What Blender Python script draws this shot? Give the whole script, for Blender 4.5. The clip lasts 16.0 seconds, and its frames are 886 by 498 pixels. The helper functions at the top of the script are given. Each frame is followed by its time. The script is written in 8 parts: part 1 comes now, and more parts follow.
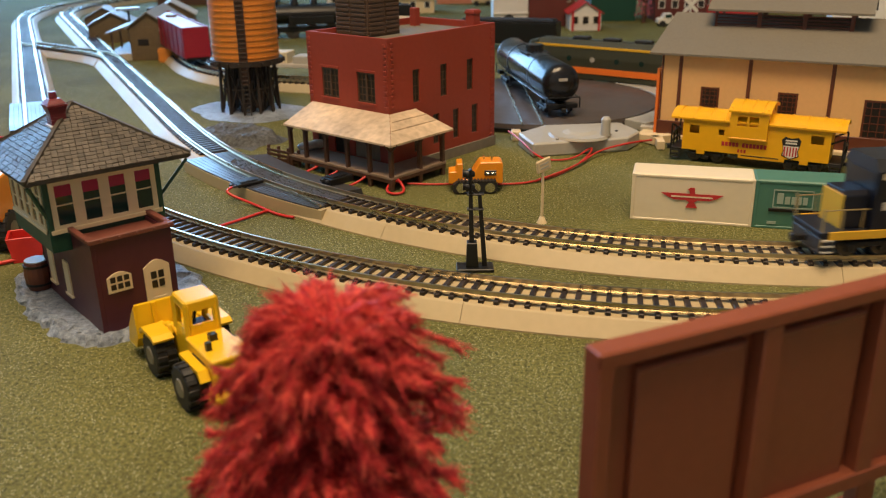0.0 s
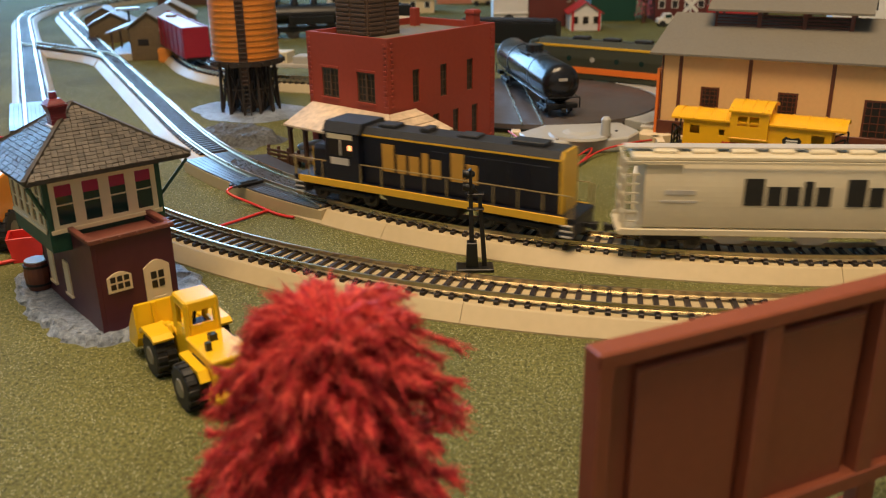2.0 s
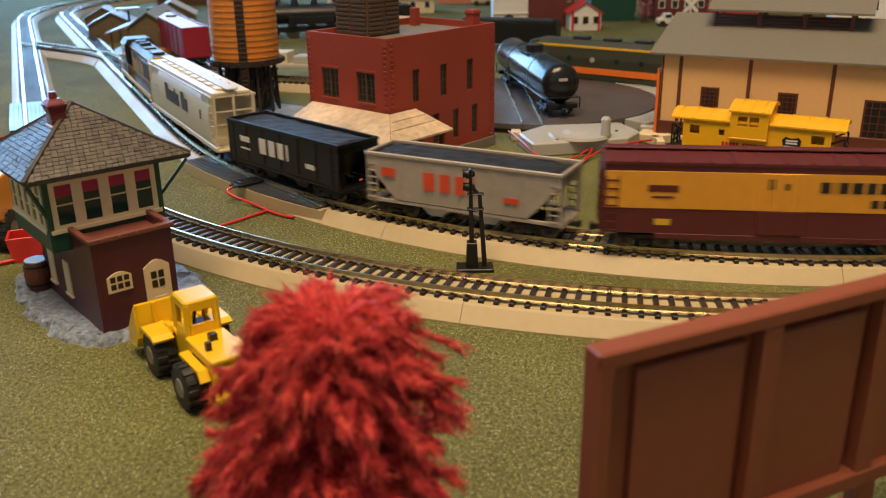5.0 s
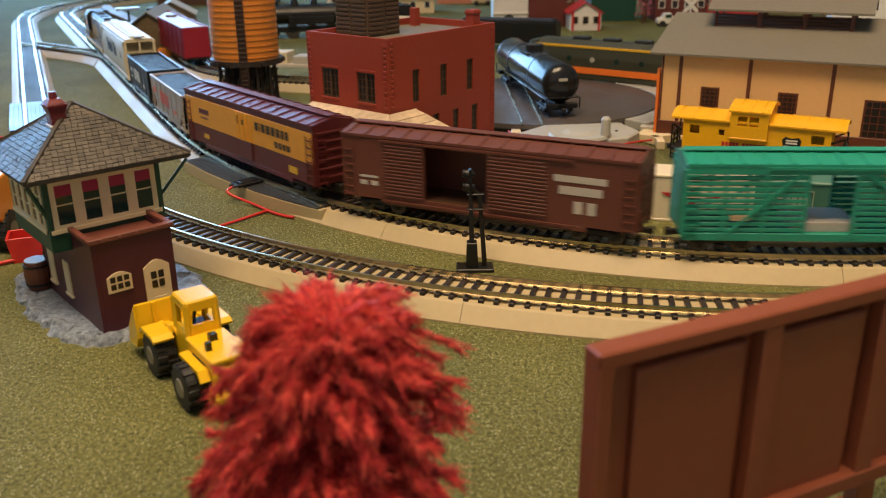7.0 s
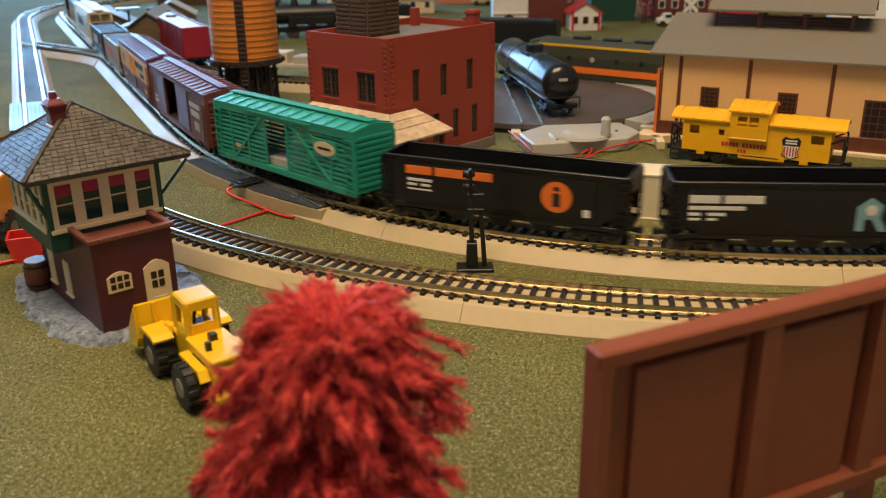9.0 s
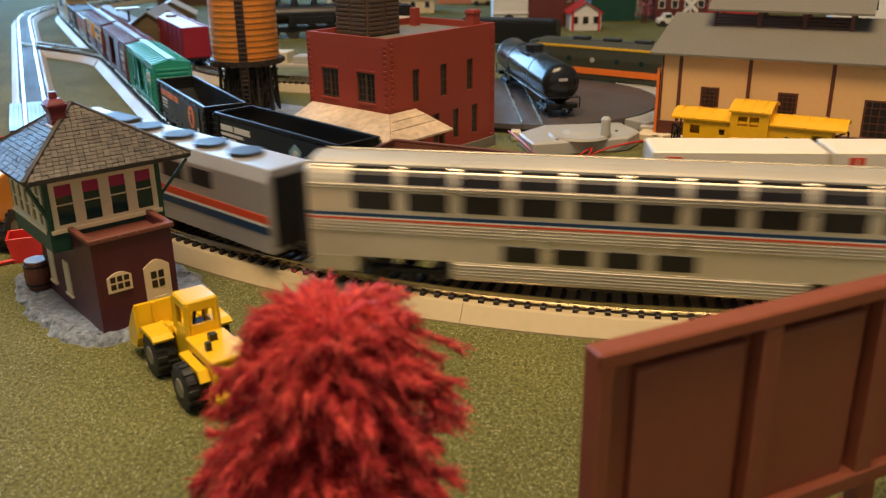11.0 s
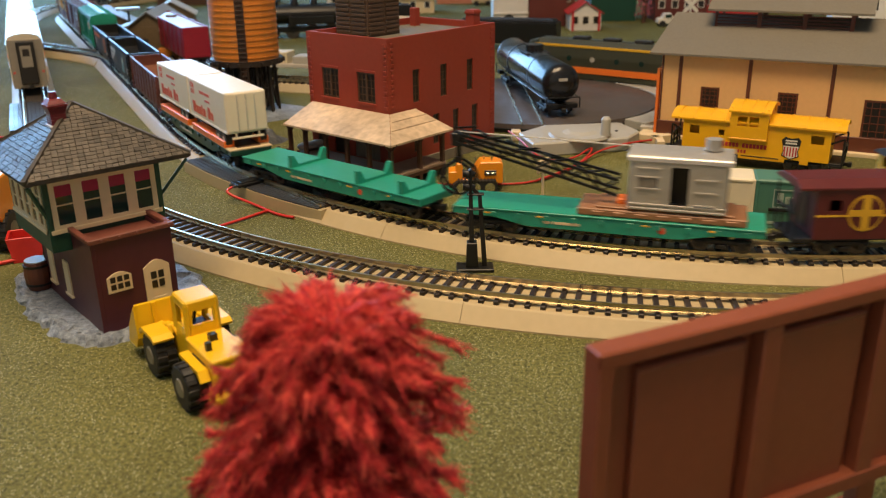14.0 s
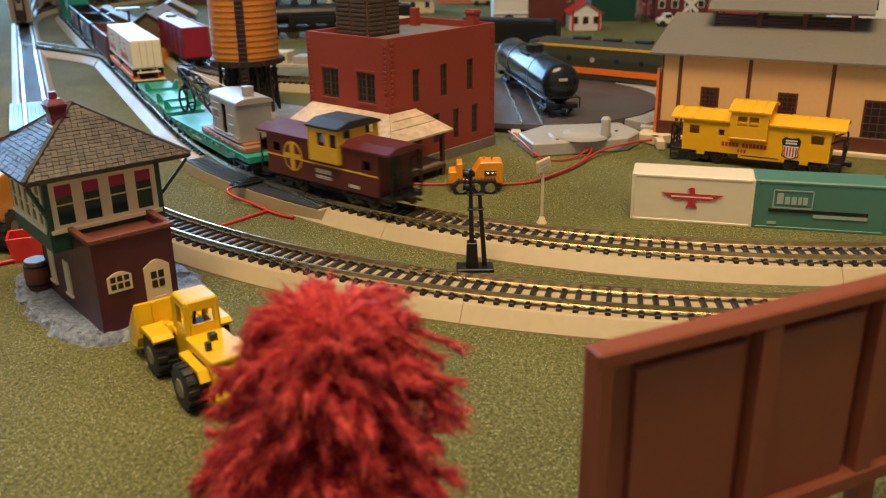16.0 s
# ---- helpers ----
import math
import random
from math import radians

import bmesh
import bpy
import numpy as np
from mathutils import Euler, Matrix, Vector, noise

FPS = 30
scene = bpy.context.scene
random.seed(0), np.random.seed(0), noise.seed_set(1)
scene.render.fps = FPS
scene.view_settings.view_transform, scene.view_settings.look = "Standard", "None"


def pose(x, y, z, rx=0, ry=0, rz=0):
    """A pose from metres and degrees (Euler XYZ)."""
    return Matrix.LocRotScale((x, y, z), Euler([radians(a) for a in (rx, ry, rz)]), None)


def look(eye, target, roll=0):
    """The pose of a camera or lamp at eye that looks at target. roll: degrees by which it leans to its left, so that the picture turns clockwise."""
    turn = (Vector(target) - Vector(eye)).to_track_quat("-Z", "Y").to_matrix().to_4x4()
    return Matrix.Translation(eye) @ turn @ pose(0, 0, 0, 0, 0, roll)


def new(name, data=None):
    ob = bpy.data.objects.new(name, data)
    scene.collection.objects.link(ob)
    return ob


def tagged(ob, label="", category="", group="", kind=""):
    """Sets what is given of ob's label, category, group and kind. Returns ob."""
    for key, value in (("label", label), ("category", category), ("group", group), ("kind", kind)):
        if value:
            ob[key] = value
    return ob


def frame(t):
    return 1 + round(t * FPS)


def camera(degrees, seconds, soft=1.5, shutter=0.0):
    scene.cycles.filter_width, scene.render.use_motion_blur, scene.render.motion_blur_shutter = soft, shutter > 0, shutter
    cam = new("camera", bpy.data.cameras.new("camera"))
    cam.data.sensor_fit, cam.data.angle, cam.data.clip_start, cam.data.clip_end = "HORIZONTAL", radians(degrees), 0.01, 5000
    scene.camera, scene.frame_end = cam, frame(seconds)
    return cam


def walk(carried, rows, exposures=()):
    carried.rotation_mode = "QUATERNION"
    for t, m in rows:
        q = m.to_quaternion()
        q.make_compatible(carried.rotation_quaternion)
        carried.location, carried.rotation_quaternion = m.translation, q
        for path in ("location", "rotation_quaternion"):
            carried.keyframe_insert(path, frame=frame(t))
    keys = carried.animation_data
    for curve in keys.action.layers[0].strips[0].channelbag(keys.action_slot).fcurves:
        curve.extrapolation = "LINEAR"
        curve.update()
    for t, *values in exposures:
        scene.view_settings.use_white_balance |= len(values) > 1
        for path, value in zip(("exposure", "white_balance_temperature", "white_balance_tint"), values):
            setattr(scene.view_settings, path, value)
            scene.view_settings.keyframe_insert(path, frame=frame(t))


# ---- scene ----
# A table-top model railway (scale 1:87). Lengths below are in millimetres; K turns them into metres.
K = 0.001
cam = camera(53.78, 16.0, 1.15, 0.5)
cam.data.dof.use_dof = True
cam.data.dof.focus_distance, cam.data.dof.aperture_fstop = 0.48, 18.0
EYE = Matrix((
    (0.99989368, 0.01458209, 0.0, 0.0),
    (-0.00518331, 0.35541969, -0.93469245, 0.0),
    (-0.01362977, 0.93459307, 0.35545749, 0.1709),
    (0.0, 0.0, 0.0, 1.0)))
walk(cam, [(0.0, EYE), (16.0, EYE)], [(0.0, 0.0), (16.0, 0.0)])

# ---- light: daylight from a window beyond the table, warm ceiling lamps in the room ----
world = bpy.data.worlds.new("room_world")
scene.world = world
world.use_nodes = True
_sky = world.node_tree.nodes.new("ShaderNodeTexSky")
_sky.sky_type, _sky.sun_disc = "NISHITA", False
_sky.sun_elevation, _sky.sun_rotation = radians(35), radians(-40)
world.node_tree.links.new(_sky.outputs["Color"], world.node_tree.nodes["Background"].inputs["Color"])
world.node_tree.nodes["Background"].inputs["Strength"].default_value = 0.1


def area_lamp(name, m, sx, sy, watts, colour):
    d = bpy.data.lights.new(name, "AREA")
    d.shape, d.size, d.size_y, d.energy, d.color = "RECTANGLE", sx, sy, watts, colour
    ob = new(name, d)
    ob.matrix_world = m
    return ob


# the window's daylight, the ceiling panel
area_lamp("window_light", look((-2.05, 3.5, 0.85), (-0.55, 1.2, 0.0)), 2.5, 1.5, 114, (0.26, 0.57, 1.0))
area_lamp("ceiling_light_glow", look((-0.08, 0.05, 1.62), (-0.08, 0.05, 0.0)), 1.0, 0.7, 40.3, (1.0, 0.72, 0.44))


# ---- materials ----
def mat(name, colour, rough=0.5, metal=0.0, vary=0.18, scale=220.0, bump=0.15, coarse=18.0, dist=0.0003, spec=0.5, alpha=1.0, tint=None):
    """A surface with two scales of variation in colour and roughness and a fine relief."""
    m = bpy.data.materials.new(name)
    m.use_nodes = True
    nt = m.node_tree
    b = nt.nodes["Principled BSDF"]
    co = nt.nodes.new("ShaderNodeTexCoord")
    fine, big = nt.nodes.new("ShaderNodeTexNoise"), nt.nodes.new("ShaderNodeTexNoise")
    fine.inputs["Scale"].default_value, fine.inputs["Detail"].default_value = scale, 6
    big.inputs["Scale"].default_value, big.inputs["Detail"].default_value = coarse, 4
    for n in (fine, big):
        nt.links.new(co.outputs["Object"], n.inputs["Vector"])
    add = nt.nodes.new("ShaderNodeMath")
    add.operation = "ADD"
    nt.links.new(fine.outputs["Fac"], add.inputs[0])
    nt.links.new(big.outputs["Fac"], add.inputs[1])
    ramp = nt.nodes.new("ShaderNodeMapRange")
    ramp.inputs["From Min"].default_value, ramp.inputs["From Max"].default_value = 0.6, 1.4
    nt.links.new(add.outputs[0], ramp.inputs["Value"])
    mix = nt.nodes.new("ShaderNodeMix")
    mix.data_type = "RGBA"
    c2 = tint or [c * (1 + vary) for c in colour]
    mix.inputs["A"].default_value = (*[c * (1 - vary) for c in colour], 1)
    mix.inputs["B"].default_value = (*c2, 1)
    nt.links.new(ramp.outputs["Result"], mix.inputs["Factor"])
    nt.links.new(mix.outputs["Result"], b.inputs["Base Color"])
    rr = nt.nodes.new("ShaderNodeMapRange")
    rr.inputs["From Min"].default_value, rr.inputs["From Max"].default_value = 0.3, 0.7
    rr.inputs["To Min"].default_value, rr.inputs["To Max"].default_value = max(0.03, rough - 0.09), min(1, rough + 0.09)
    nt.links.new(big.outputs["Fac"], rr.inputs["Value"])
    nt.links.new(rr.outputs["Result"], b.inputs["Roughness"])
    b.inputs["Metallic"].default_value = metal
    b.inputs["Specular IOR Level"].default_value = spec
    if bump:
        bp = nt.nodes.new("ShaderNodeBump")
        bp.inputs["Strength"].default_value, bp.inputs["Distance"].default_value = bump, dist
        nt.links.new(fine.outputs["Fac"], bp.inputs["Height"])
        nt.links.new(bp.outputs["Normal"], b.inputs["Normal"])
    return m


def speckled(name, dark, light, scale, rough=0.9, bump=0.8, dist=0.001, coarse=9.0, patch=0.35, fleck=None, share=0.025, low=0.33, high=0.68, cells=4.5):
    """Flock, gravel and other grainy ground: fine grains over broad patches, with a few pale flecks."""
    m = bpy.data.materials.new(name)
    m.use_nodes = True
    nt = m.node_tree
    b = nt.nodes["Principled BSDF"]
    co = nt.nodes.new("ShaderNodeTexCoord")
    grain, broad, vor = (nt.nodes.new(k) for k in ("ShaderNodeTexNoise", "ShaderNodeTexNoise", "ShaderNodeTexVoronoi"))
    grain.inputs["Scale"].default_value, grain.inputs["Detail"].default_value, grain.inputs["Roughness"].default_value = scale, 8, 0.75
    broad.inputs["Scale"].default_value, broad.inputs["Detail"].default_value = coarse, 5
    vor.inputs["Scale"].default_value = scale * cells
    for n in (grain, broad, vor):
        nt.links.new(co.outputs["Object"], n.inputs["Vector"])
    r = nt.nodes.new("ShaderNodeMapRange")
    r.inputs["From Min"].default_value, r.inputs["From Max"].default_value = low, high
    nt.links.new(grain.outputs["Fac"], r.inputs["Value"])
    mix = nt.nodes.new("ShaderNodeMix")
    mix.data_type = "RGBA"
    mix.inputs["A"].default_value, mix.inputs["B"].default_value = (*dark, 1), (*light, 1)
    nt.links.new(r.outputs["Result"], mix.inputs["Factor"])
    r2 = nt.nodes.new("ShaderNodeMapRange")
    r2.inputs["From Min"].default_value, r2.inputs["From Max"].default_value = 0.3, 0.7
    r2.inputs["To Min"].default_value, r2.inputs["To Max"].default_value = 1 - patch, 1 + patch * 0.6
    nt.links.new(broad.outputs["Fac"], r2.inputs["Value"])
    mul = nt.nodes.new("ShaderNodeVectorMath")
    mul.operation = "SCALE"
    nt.links.new(mix.outputs["Result"], mul.inputs[0])
    nt.links.new(r2.outputs["Result"], mul.inputs["Scale"])
    out = mul.outputs[0]
    if fleck:
        sep = nt.nodes.new("ShaderNodeSeparateColor")
        nt.links.new(vor.outputs["Color"], sep.inputs["Color"])
        gt = nt.nodes.new("ShaderNodeMath")
        gt.operation = "GREATER_THAN"
        gt.inputs[1].default_value = 1 - share
        nt.links.new(sep.outputs["Red"], gt.inputs[0])
        fm = nt.nodes.new("ShaderNodeMix")
        fm.data_type = "RGBA"
        fm.inputs["B"].default_value = (*fleck, 1)
        nt.links.new(gt.outputs[0], fm.inputs["Factor"])
        nt.links.new(out, fm.inputs["A"])
        out = fm.outputs["Result"]
    nt.links.new(out, b.inputs["Base Color"])
    b.inputs["Roughness"].default_value = rough
    b.inputs["Specular IOR Level"].default_value = 0.25
    bp = nt.nodes.new("ShaderNodeBump")
    bp.inputs["Strength"].default_value, bp.inputs["Distance"].default_value = bump, dist
    nt.links.new(grain.outputs["Fac"], bp.inputs["Height"])
    nt.links.new(bp.outputs["Normal"], b.inputs["Normal"])
    return m


def glow(name, colour, strength):
    m = bpy.data.materials.new(name)
    m.use_nodes = True
    b = m.node_tree.nodes["Principled BSDF"]
    b.inputs["Base Color"].default_value = (*colour, 1)
    b.inputs["Emission Color"].default_value = (*colour, 1)
    b.inputs["Emission Strength"].default_value = strength
    return m


M_GRASS = speckled("green_flock_mat", (0.035, 0.043, 0.010), (0.245, 0.232, 0.072), 620, fleck=(0.42, 0.42, 0.24), patch=0.3, share=0.05, low=0.37, high=0.65, cells=4.2)
M_ROADBED = mat("tan_plastic_roadbed", (0.48, 0.385, 0.225), 0.44, vary=0.06, bump=0.05, spec=0.4)
M_TIE = mat("dark_brown_plastic_ties", (0.028, 0.02, 0.017), 0.45, vary=0.3)
M_RAIL = mat("nickel_silver_rail", (0.64, 0.54, 0.36), 0.29, 1.0, vary=0.12, bump=0.03)
M_BLACK = mat("black_plastic", (0.0055, 0.0055, 0.006), 0.42, vary=0.25)
M_DKGREY = mat("dark_grey_plastic", (0.045, 0.045, 0.05), 0.4, vary=0.25)
M_RED_BRICK = mat("brick_red_plastic", (0.30, 0.042, 0.022), 0.5, vary=0.1, scale=300)
M_YELLOW = mat("yellow_plastic", (0.80, 0.49, 0.010), 0.36, vary=0.05, bump=0.05)
M_CAB_YELLOW = mat("orange_yellow_plastic", (0.86, 0.44, 0.008), 0.36, vary=0.05, bump=0.05)
M_CREAM = mat("cream_plastic", (0.72, 0.58, 0.36), 0.45, vary=0.05, bump=0.05)
M_WHITE = mat("warm_white_plastic", (0.78, 0.71, 0.56), 0.42, vary=0.04, bump=0.05)
M_NAVY = mat("dark_blue_paint", (0.006, 0.008, 0.017), 0.38, vary=0.2)
M_LOCO_YELLOW = mat("loco_yellow_paint", (0.72, 0.42, 0.03), 0.4, vary=0.08)
M_HOPPER_TAN = mat("pale_grey_tan_paint", (0.64, 0.56, 0.385), 0.42, vary=0.06)
M_PALE_GREY = mat("pale_grey_paint", (0.50, 0.47, 0.42), 0.45, vary=0.08)
M_MAROON = mat("maroon_paint", (0.105, 0.016, 0.016), 0.45, vary=0.15)
M_BROWN = mat("boxcar_brown_paint", (0.13, 0.040, 0.026), 0.5, vary=0.12)
M_TEAL = mat("jade_green_plastic", (0.02, 0.30, 0.21), 0.4, vary=0.08)
M_SILVER = mat("silver_paint", (0.50, 0.48, 0.45), 0.38, 0.45, vary=0.08)
M_ORANGE = mat("orange_paint", (0.84, 0.19, 0.025), 0.45, vary=0.08)
M_GREEN_DK = mat("dark_green_plastic", (0.010, 0.060, 0.040), 0.4, vary=0.12)
M_SEARS = mat("grey_green_plastic", (0.07, 0.20, 0.15), 0.42, vary=0.06)
M_REDP = mat("red_paint", (0.55, 0.025, 0.02), 0.4, vary=0.1)
M_BLUEP = mat("blue_paint", (0.02, 0.06, 0.16), 0.4, vary=0.1)
M_TRUCK = mat("matt_black_truck", (0.008, 0.007, 0.0065), 0.55, vary=0.3)
M_WHEEL = mat("blackened_wheel", (0.10, 0.09, 0.085), 0.35, 0.7, vary=0.2)
M_ROOF_DK = mat("charcoal_roof", (0.024, 0.025, 0.028), 0.5, vary=0.25)
M_WHITEP = mat("white_lettering_paint", (0.72, 0.69, 0.62), 0.5, vary=0.1)
M_INKBLACK = mat("black_lettering_paint", (0.014, 0.013, 0.012), 0.5, vary=0.2)
M_COAL = speckled("coal_load", (0.006, 0.006, 0.007), (0.05, 0.05, 0.055), 420, rough=0.5, bump=1.0, dist=0.0015)
M_RUST_IN = mat("rust_brown_interior", (0.20, 0.075, 0.04), 0.55, vary=0.2)
M_LTBLUE = mat("light_blue_paint", (0.20, 0.38, 0.42), 0.5, vary=0.08)
M_TRAILER = mat("ivory_trailer_plastic", (0.80, 0.72, 0.56), 0.42, vary=0.04, bump=0.05)
M_STEEL_LT = mat("stainless_fluting", (0.64, 0.60, 0.50), 0.34, 0.6, vary=0.06)
M_CRANE_BASE = mat("brown_crane_bed", (0.30, 0.14, 0.065), 0.5, vary=0.15)
M_BLUE_DK = mat("deep_blue_stripe", (0.012, 0.045, 0.11), 0.4, vary=0.1)
M_REDOR = mat("red_orange_stripe", (0.66, 0.075, 0.025), 0.4, vary=0.06)
M_COACH = mat("warm_stainless_coach_side", (0.76, 0.67, 0.51), 0.34, 0.5, vary=0.06)
M_COACH_END = mat("grey_brown_coach_end", (0.22, 0.20, 0.17), 0.45, vary=0.12)
M_BAND = mat("orange_yellow_band_paint", (0.74, 0.34, 0.03), 0.42, vary=0.08)
M_HOP_GREY = mat("weathered_grey_hopper_paint", (0.40, 0.345, 0.29), 0.5, vary=0.14)
# dark grey planks; the blue tint paints in the window's reflection
M_PLANK = mat("grey_planks_window_tint", (0.045, 0.05, 0.062), 0.34, vary=0.25, scale=400, bump=0.3)
M_OCHRE_INK = mat("ochre_lettering_paint", (0.50, 0.27, 0.04), 0.5, vary=0.1)
M_TANGLOW = glow("cab_lamp_glow", (1.0, 0.32, 0.12), 3.0)


def piece_random(m, amount=0.35):
    """Lets pieces that share this material differ a little in tone."""
    nt = m.node_tree
    b = nt.nodes["Principled BSDF"]
    src = b.inputs["Base Color"].links[0].from_socket
    info = nt.nodes.new("ShaderNodeObjectInfo")
    r = nt.nodes.new("ShaderNodeMapRange")
    r.inputs["To Min"].default_value, r.inputs["To Max"].default_value = 1 - amount, 1 + amount
    nt.links.new(info.outputs["Random"], r.inputs["Value"])
    mul = nt.nodes.new("ShaderNodeVectorMath")
    mul.operation = "SCALE"
    nt.links.new(src, mul.inputs[0])
    nt.links.new(r.outputs["Result"], mul.inputs["Scale"])
    nt.links.new(mul.outputs[0], b.inputs["Base Color"])


piece_random(M_TIE, 0.3)
M_HRAIL = mat("dull_yellow_handrail", (0.36, 0.27, 0.12), 0.5, vary=0.1)


# ---- helpers of this scene ----
def smooth(me, flat=False):
    me.polygons.foreach_set("use_smooth", [not flat] * len(me.polygons))


def part(name, bm, material, parent=None, label="", at=None, flat=True):
    """Links a bmesh, given in millimetres, as one mesh object under its thing."""
    me = bpy.data.meshes.new(name)
    bmesh.ops.scale(bm, vec=(K, K, K), verts=bm.verts)
    bm.to_mesh(me)
    bm.free()
    me.materials.append(material)
    smooth(me, flat)
    ob = new(name, me)
    if parent is not None:
        ob.parent = parent
    if at is not None:
        ob.matrix_basis = at
    if label:
        ob["label"] = label
    return ob


def mm(x, y, z, rx=0, ry=0, rz=0):
    return pose(x * K, y * K, z * K, rx, ry, rz)


def thing(name, m, label, category, group="", kind=""):
    ob = new(name)
    ob.matrix_basis = m
    ob.empty_display_size = 0.01
    return tagged(ob, label, category, group, kind)


def add_box(bm, x0, x1, y0, y1, z0, z1, bevel=0.0):
    vs = [bm.verts.new((x, y, z)) for z in (z0, z1) for y in (y0, y1) for x in (x0, x1)]
    fs = [bm.faces.new([vs[i] for i in f]) for f in ((0, 2, 3, 1), (4, 5, 7, 6), (0, 1, 5, 4), (2, 6, 7, 3), (0, 4, 6, 2), (1, 3, 7, 5))]
    if bevel:
        es = list({e for f in fs for e in f.edges})
        bmesh.ops.bevel(bm, geom=es, offset=bevel, segments=1, affect="EDGES", profile=0.7)
    return vs


def box(name, parent, material, x0, x1, y0, y1, z0, z1, bevel=0.3, label="", at=None):
    bm = bmesh.new()
    add_box(bm, min(x0, x1), max(x0, x1), min(y0, y1), max(y0, y1), min(z0, z1), max(z0, z1), bevel)
    return part(name, bm, material, parent, label, at)


def add_prism(bm, outline, a, b, axis="x"):
    """A closed outline swept from a to b along an axis; the outline's coordinates are the other two axes in order."""
    def p(u, v, w):
        return {"x": (w, u, v), "y": (u, w, v), "z": (u, v, w)}[axis]
    A = [bm.verts.new(p(u, v, a)) for u, v in outline]
    B = [bm.verts.new(p(u, v, b)) for u, v in outline]
    n = len(outline)
    bm.faces.new(A)
    bm.faces.new(B[::-1])
    for i in range(n):
        bm.faces.new((A[i], B[i], B[(i + 1) % n], A[(i + 1) % n]))
    bmesh.ops.recalc_face_normals(bm, faces=bm.faces)


def prism(name, parent, material, outline, a, b, axis="x", label="", at=None, bevel=0.0, flat=True):
    bm = bmesh.new()
    add_prism(bm, outline, a, b, axis)
    if bevel:
        bmesh.ops.bevel(bm, geom=list(bm.edges), offset=bevel, segments=1, affect="EDGES", profile=0.7)
    return part(name, bm, material, parent, label, at, flat)


def add_cyl(bm, r0, r1, a, b, axis="z", at=(0, 0), n=20):
    def p(u, v, w):
        return {"x": (w, at[0] + u, at[1] + v), "y": (at[0] + u, w, at[1] + v), "z": (at[0] + u, at[1] + v, w)}[axis]
    cs = [(math.cos(2 * math.pi * i / n), math.sin(2 * math.pi * i / n)) for i in range(n)]
    A = [bm.verts.new(p(r0 * c, r0 * s, a)) for c, s in cs]
    B = [bm.verts.new(p(r1 * c, r1 * s, b)) for c, s in cs]
    fs = [bm.faces.new(A[::-1]), bm.faces.new(B)]
    for i in range(n):
        fs.append(bm.faces.new((A[i], A[(i + 1) % n], B[(i + 1) % n], B[i])))
    bmesh.ops.recalc_face_normals(bm, faces=fs)


def cyl(name, parent, material, r0, r1, a, b, axis="z", at=(0, 0), n=20, label="", pose_=None):
    bm = bmesh.new()
    add_cyl(bm, r0, r1, a, b, axis, at, n)
    return part(name, bm, material, parent, label, pose_)


def add_bar(bm, p0, p1, w=1.0, h=None):
    """A square bar between two points."""
    p0, p1 = Vector(p0), Vector(p1)
    d = (p1 - p0)
    side = d.cross(Vector((0, 0, 1)))
    if side.length < 1e-6:
        side = Vector((1, 0, 0))
    side.normalize()
    up = side.cross(d).normalized()
    a, b = side * w / 2, up * (h or w) / 2
    vs = [bm.verts.new(q + s * a + t * b) for q in (p0, p1) for s, t in ((-1, -1), (1, -1), (1, 1), (-1, 1))]
    fs = [bm.faces.new([vs[i] for i in f]) for f in ((0, 3, 2, 1), (4, 5, 6, 7), (0, 1, 5, 4), (1, 2, 6, 5), (2, 3, 7, 6), (3, 0, 4, 7))]
    bmesh.ops.recalc_face_normals(bm, faces=fs)


def bar(name, parent, material, p0, p1, w=1.0, h=None, label=""):
    bm = bmesh.new()
    add_bar(bm, p0, p1, w, h)
    return part(name, bm, material, parent, label)


def wire(name, points, r, material, label, category, parent=None):
    cu = bpy.data.curves.new(name, "CURVE")
    cu.dimensions, cu.bevel_depth, cu.bevel_resolution = "3D", r * K, 3
    sp = cu.splines.new("NURBS")
    sp.points.add(len(points) - 1)
    for q, (x, y, z) in zip(sp.points, points):
        q.co = (x * K, y * K, z * K, 1)
    sp.use_endpoint_u, sp.order_u = True, 4
    cu.materials.append(material)
    dg = bpy.context.evaluated_depsgraph_get()
    tmp = new("tmp", cu)
    dg.update()
    me = bpy.data.meshes.new_from_object(tmp.evaluated_get(bpy.context.evaluated_depsgraph_get()))
    bpy.data.objects.remove(tmp)
    me.name = name
    ob = new(name, me)
    if parent:
        ob.parent = parent
        return ob
    return tagged(ob, label, category)


def lettering(name, text, size, material, parent, at, label="", stretch=1.0, bold=0.0):
    """Raised lettering with the built-in font, facing -y of its pose before turning, made into a thin mesh."""
    cu = bpy.data.curves.new(name, "FONT")
    cu.body, cu.size, cu.extrude, cu.offset = text, size * K, 0.00008, bold * K
    cu.align_x, cu.align_y = "CENTER", "CENTER"
    cu.resolution_u = 3
    tmp = new("tmp", cu)
    me = bpy.data.meshes.new_from_object(tmp.evaluated_get(bpy.context.evaluated_depsgraph_get()))
    bpy.data.objects.remove(tmp)
    me.name = name
    me.materials.clear()
    me.materials.append(material)
    if stretch != 1.0:
        me.transform(Matrix.Diagonal((stretch, 1, 1, 1)))
    ob = new(name, me)
    ob.parent = parent
    ob.matrix_basis = at
    if label:
        ob["label"] = label
    return ob


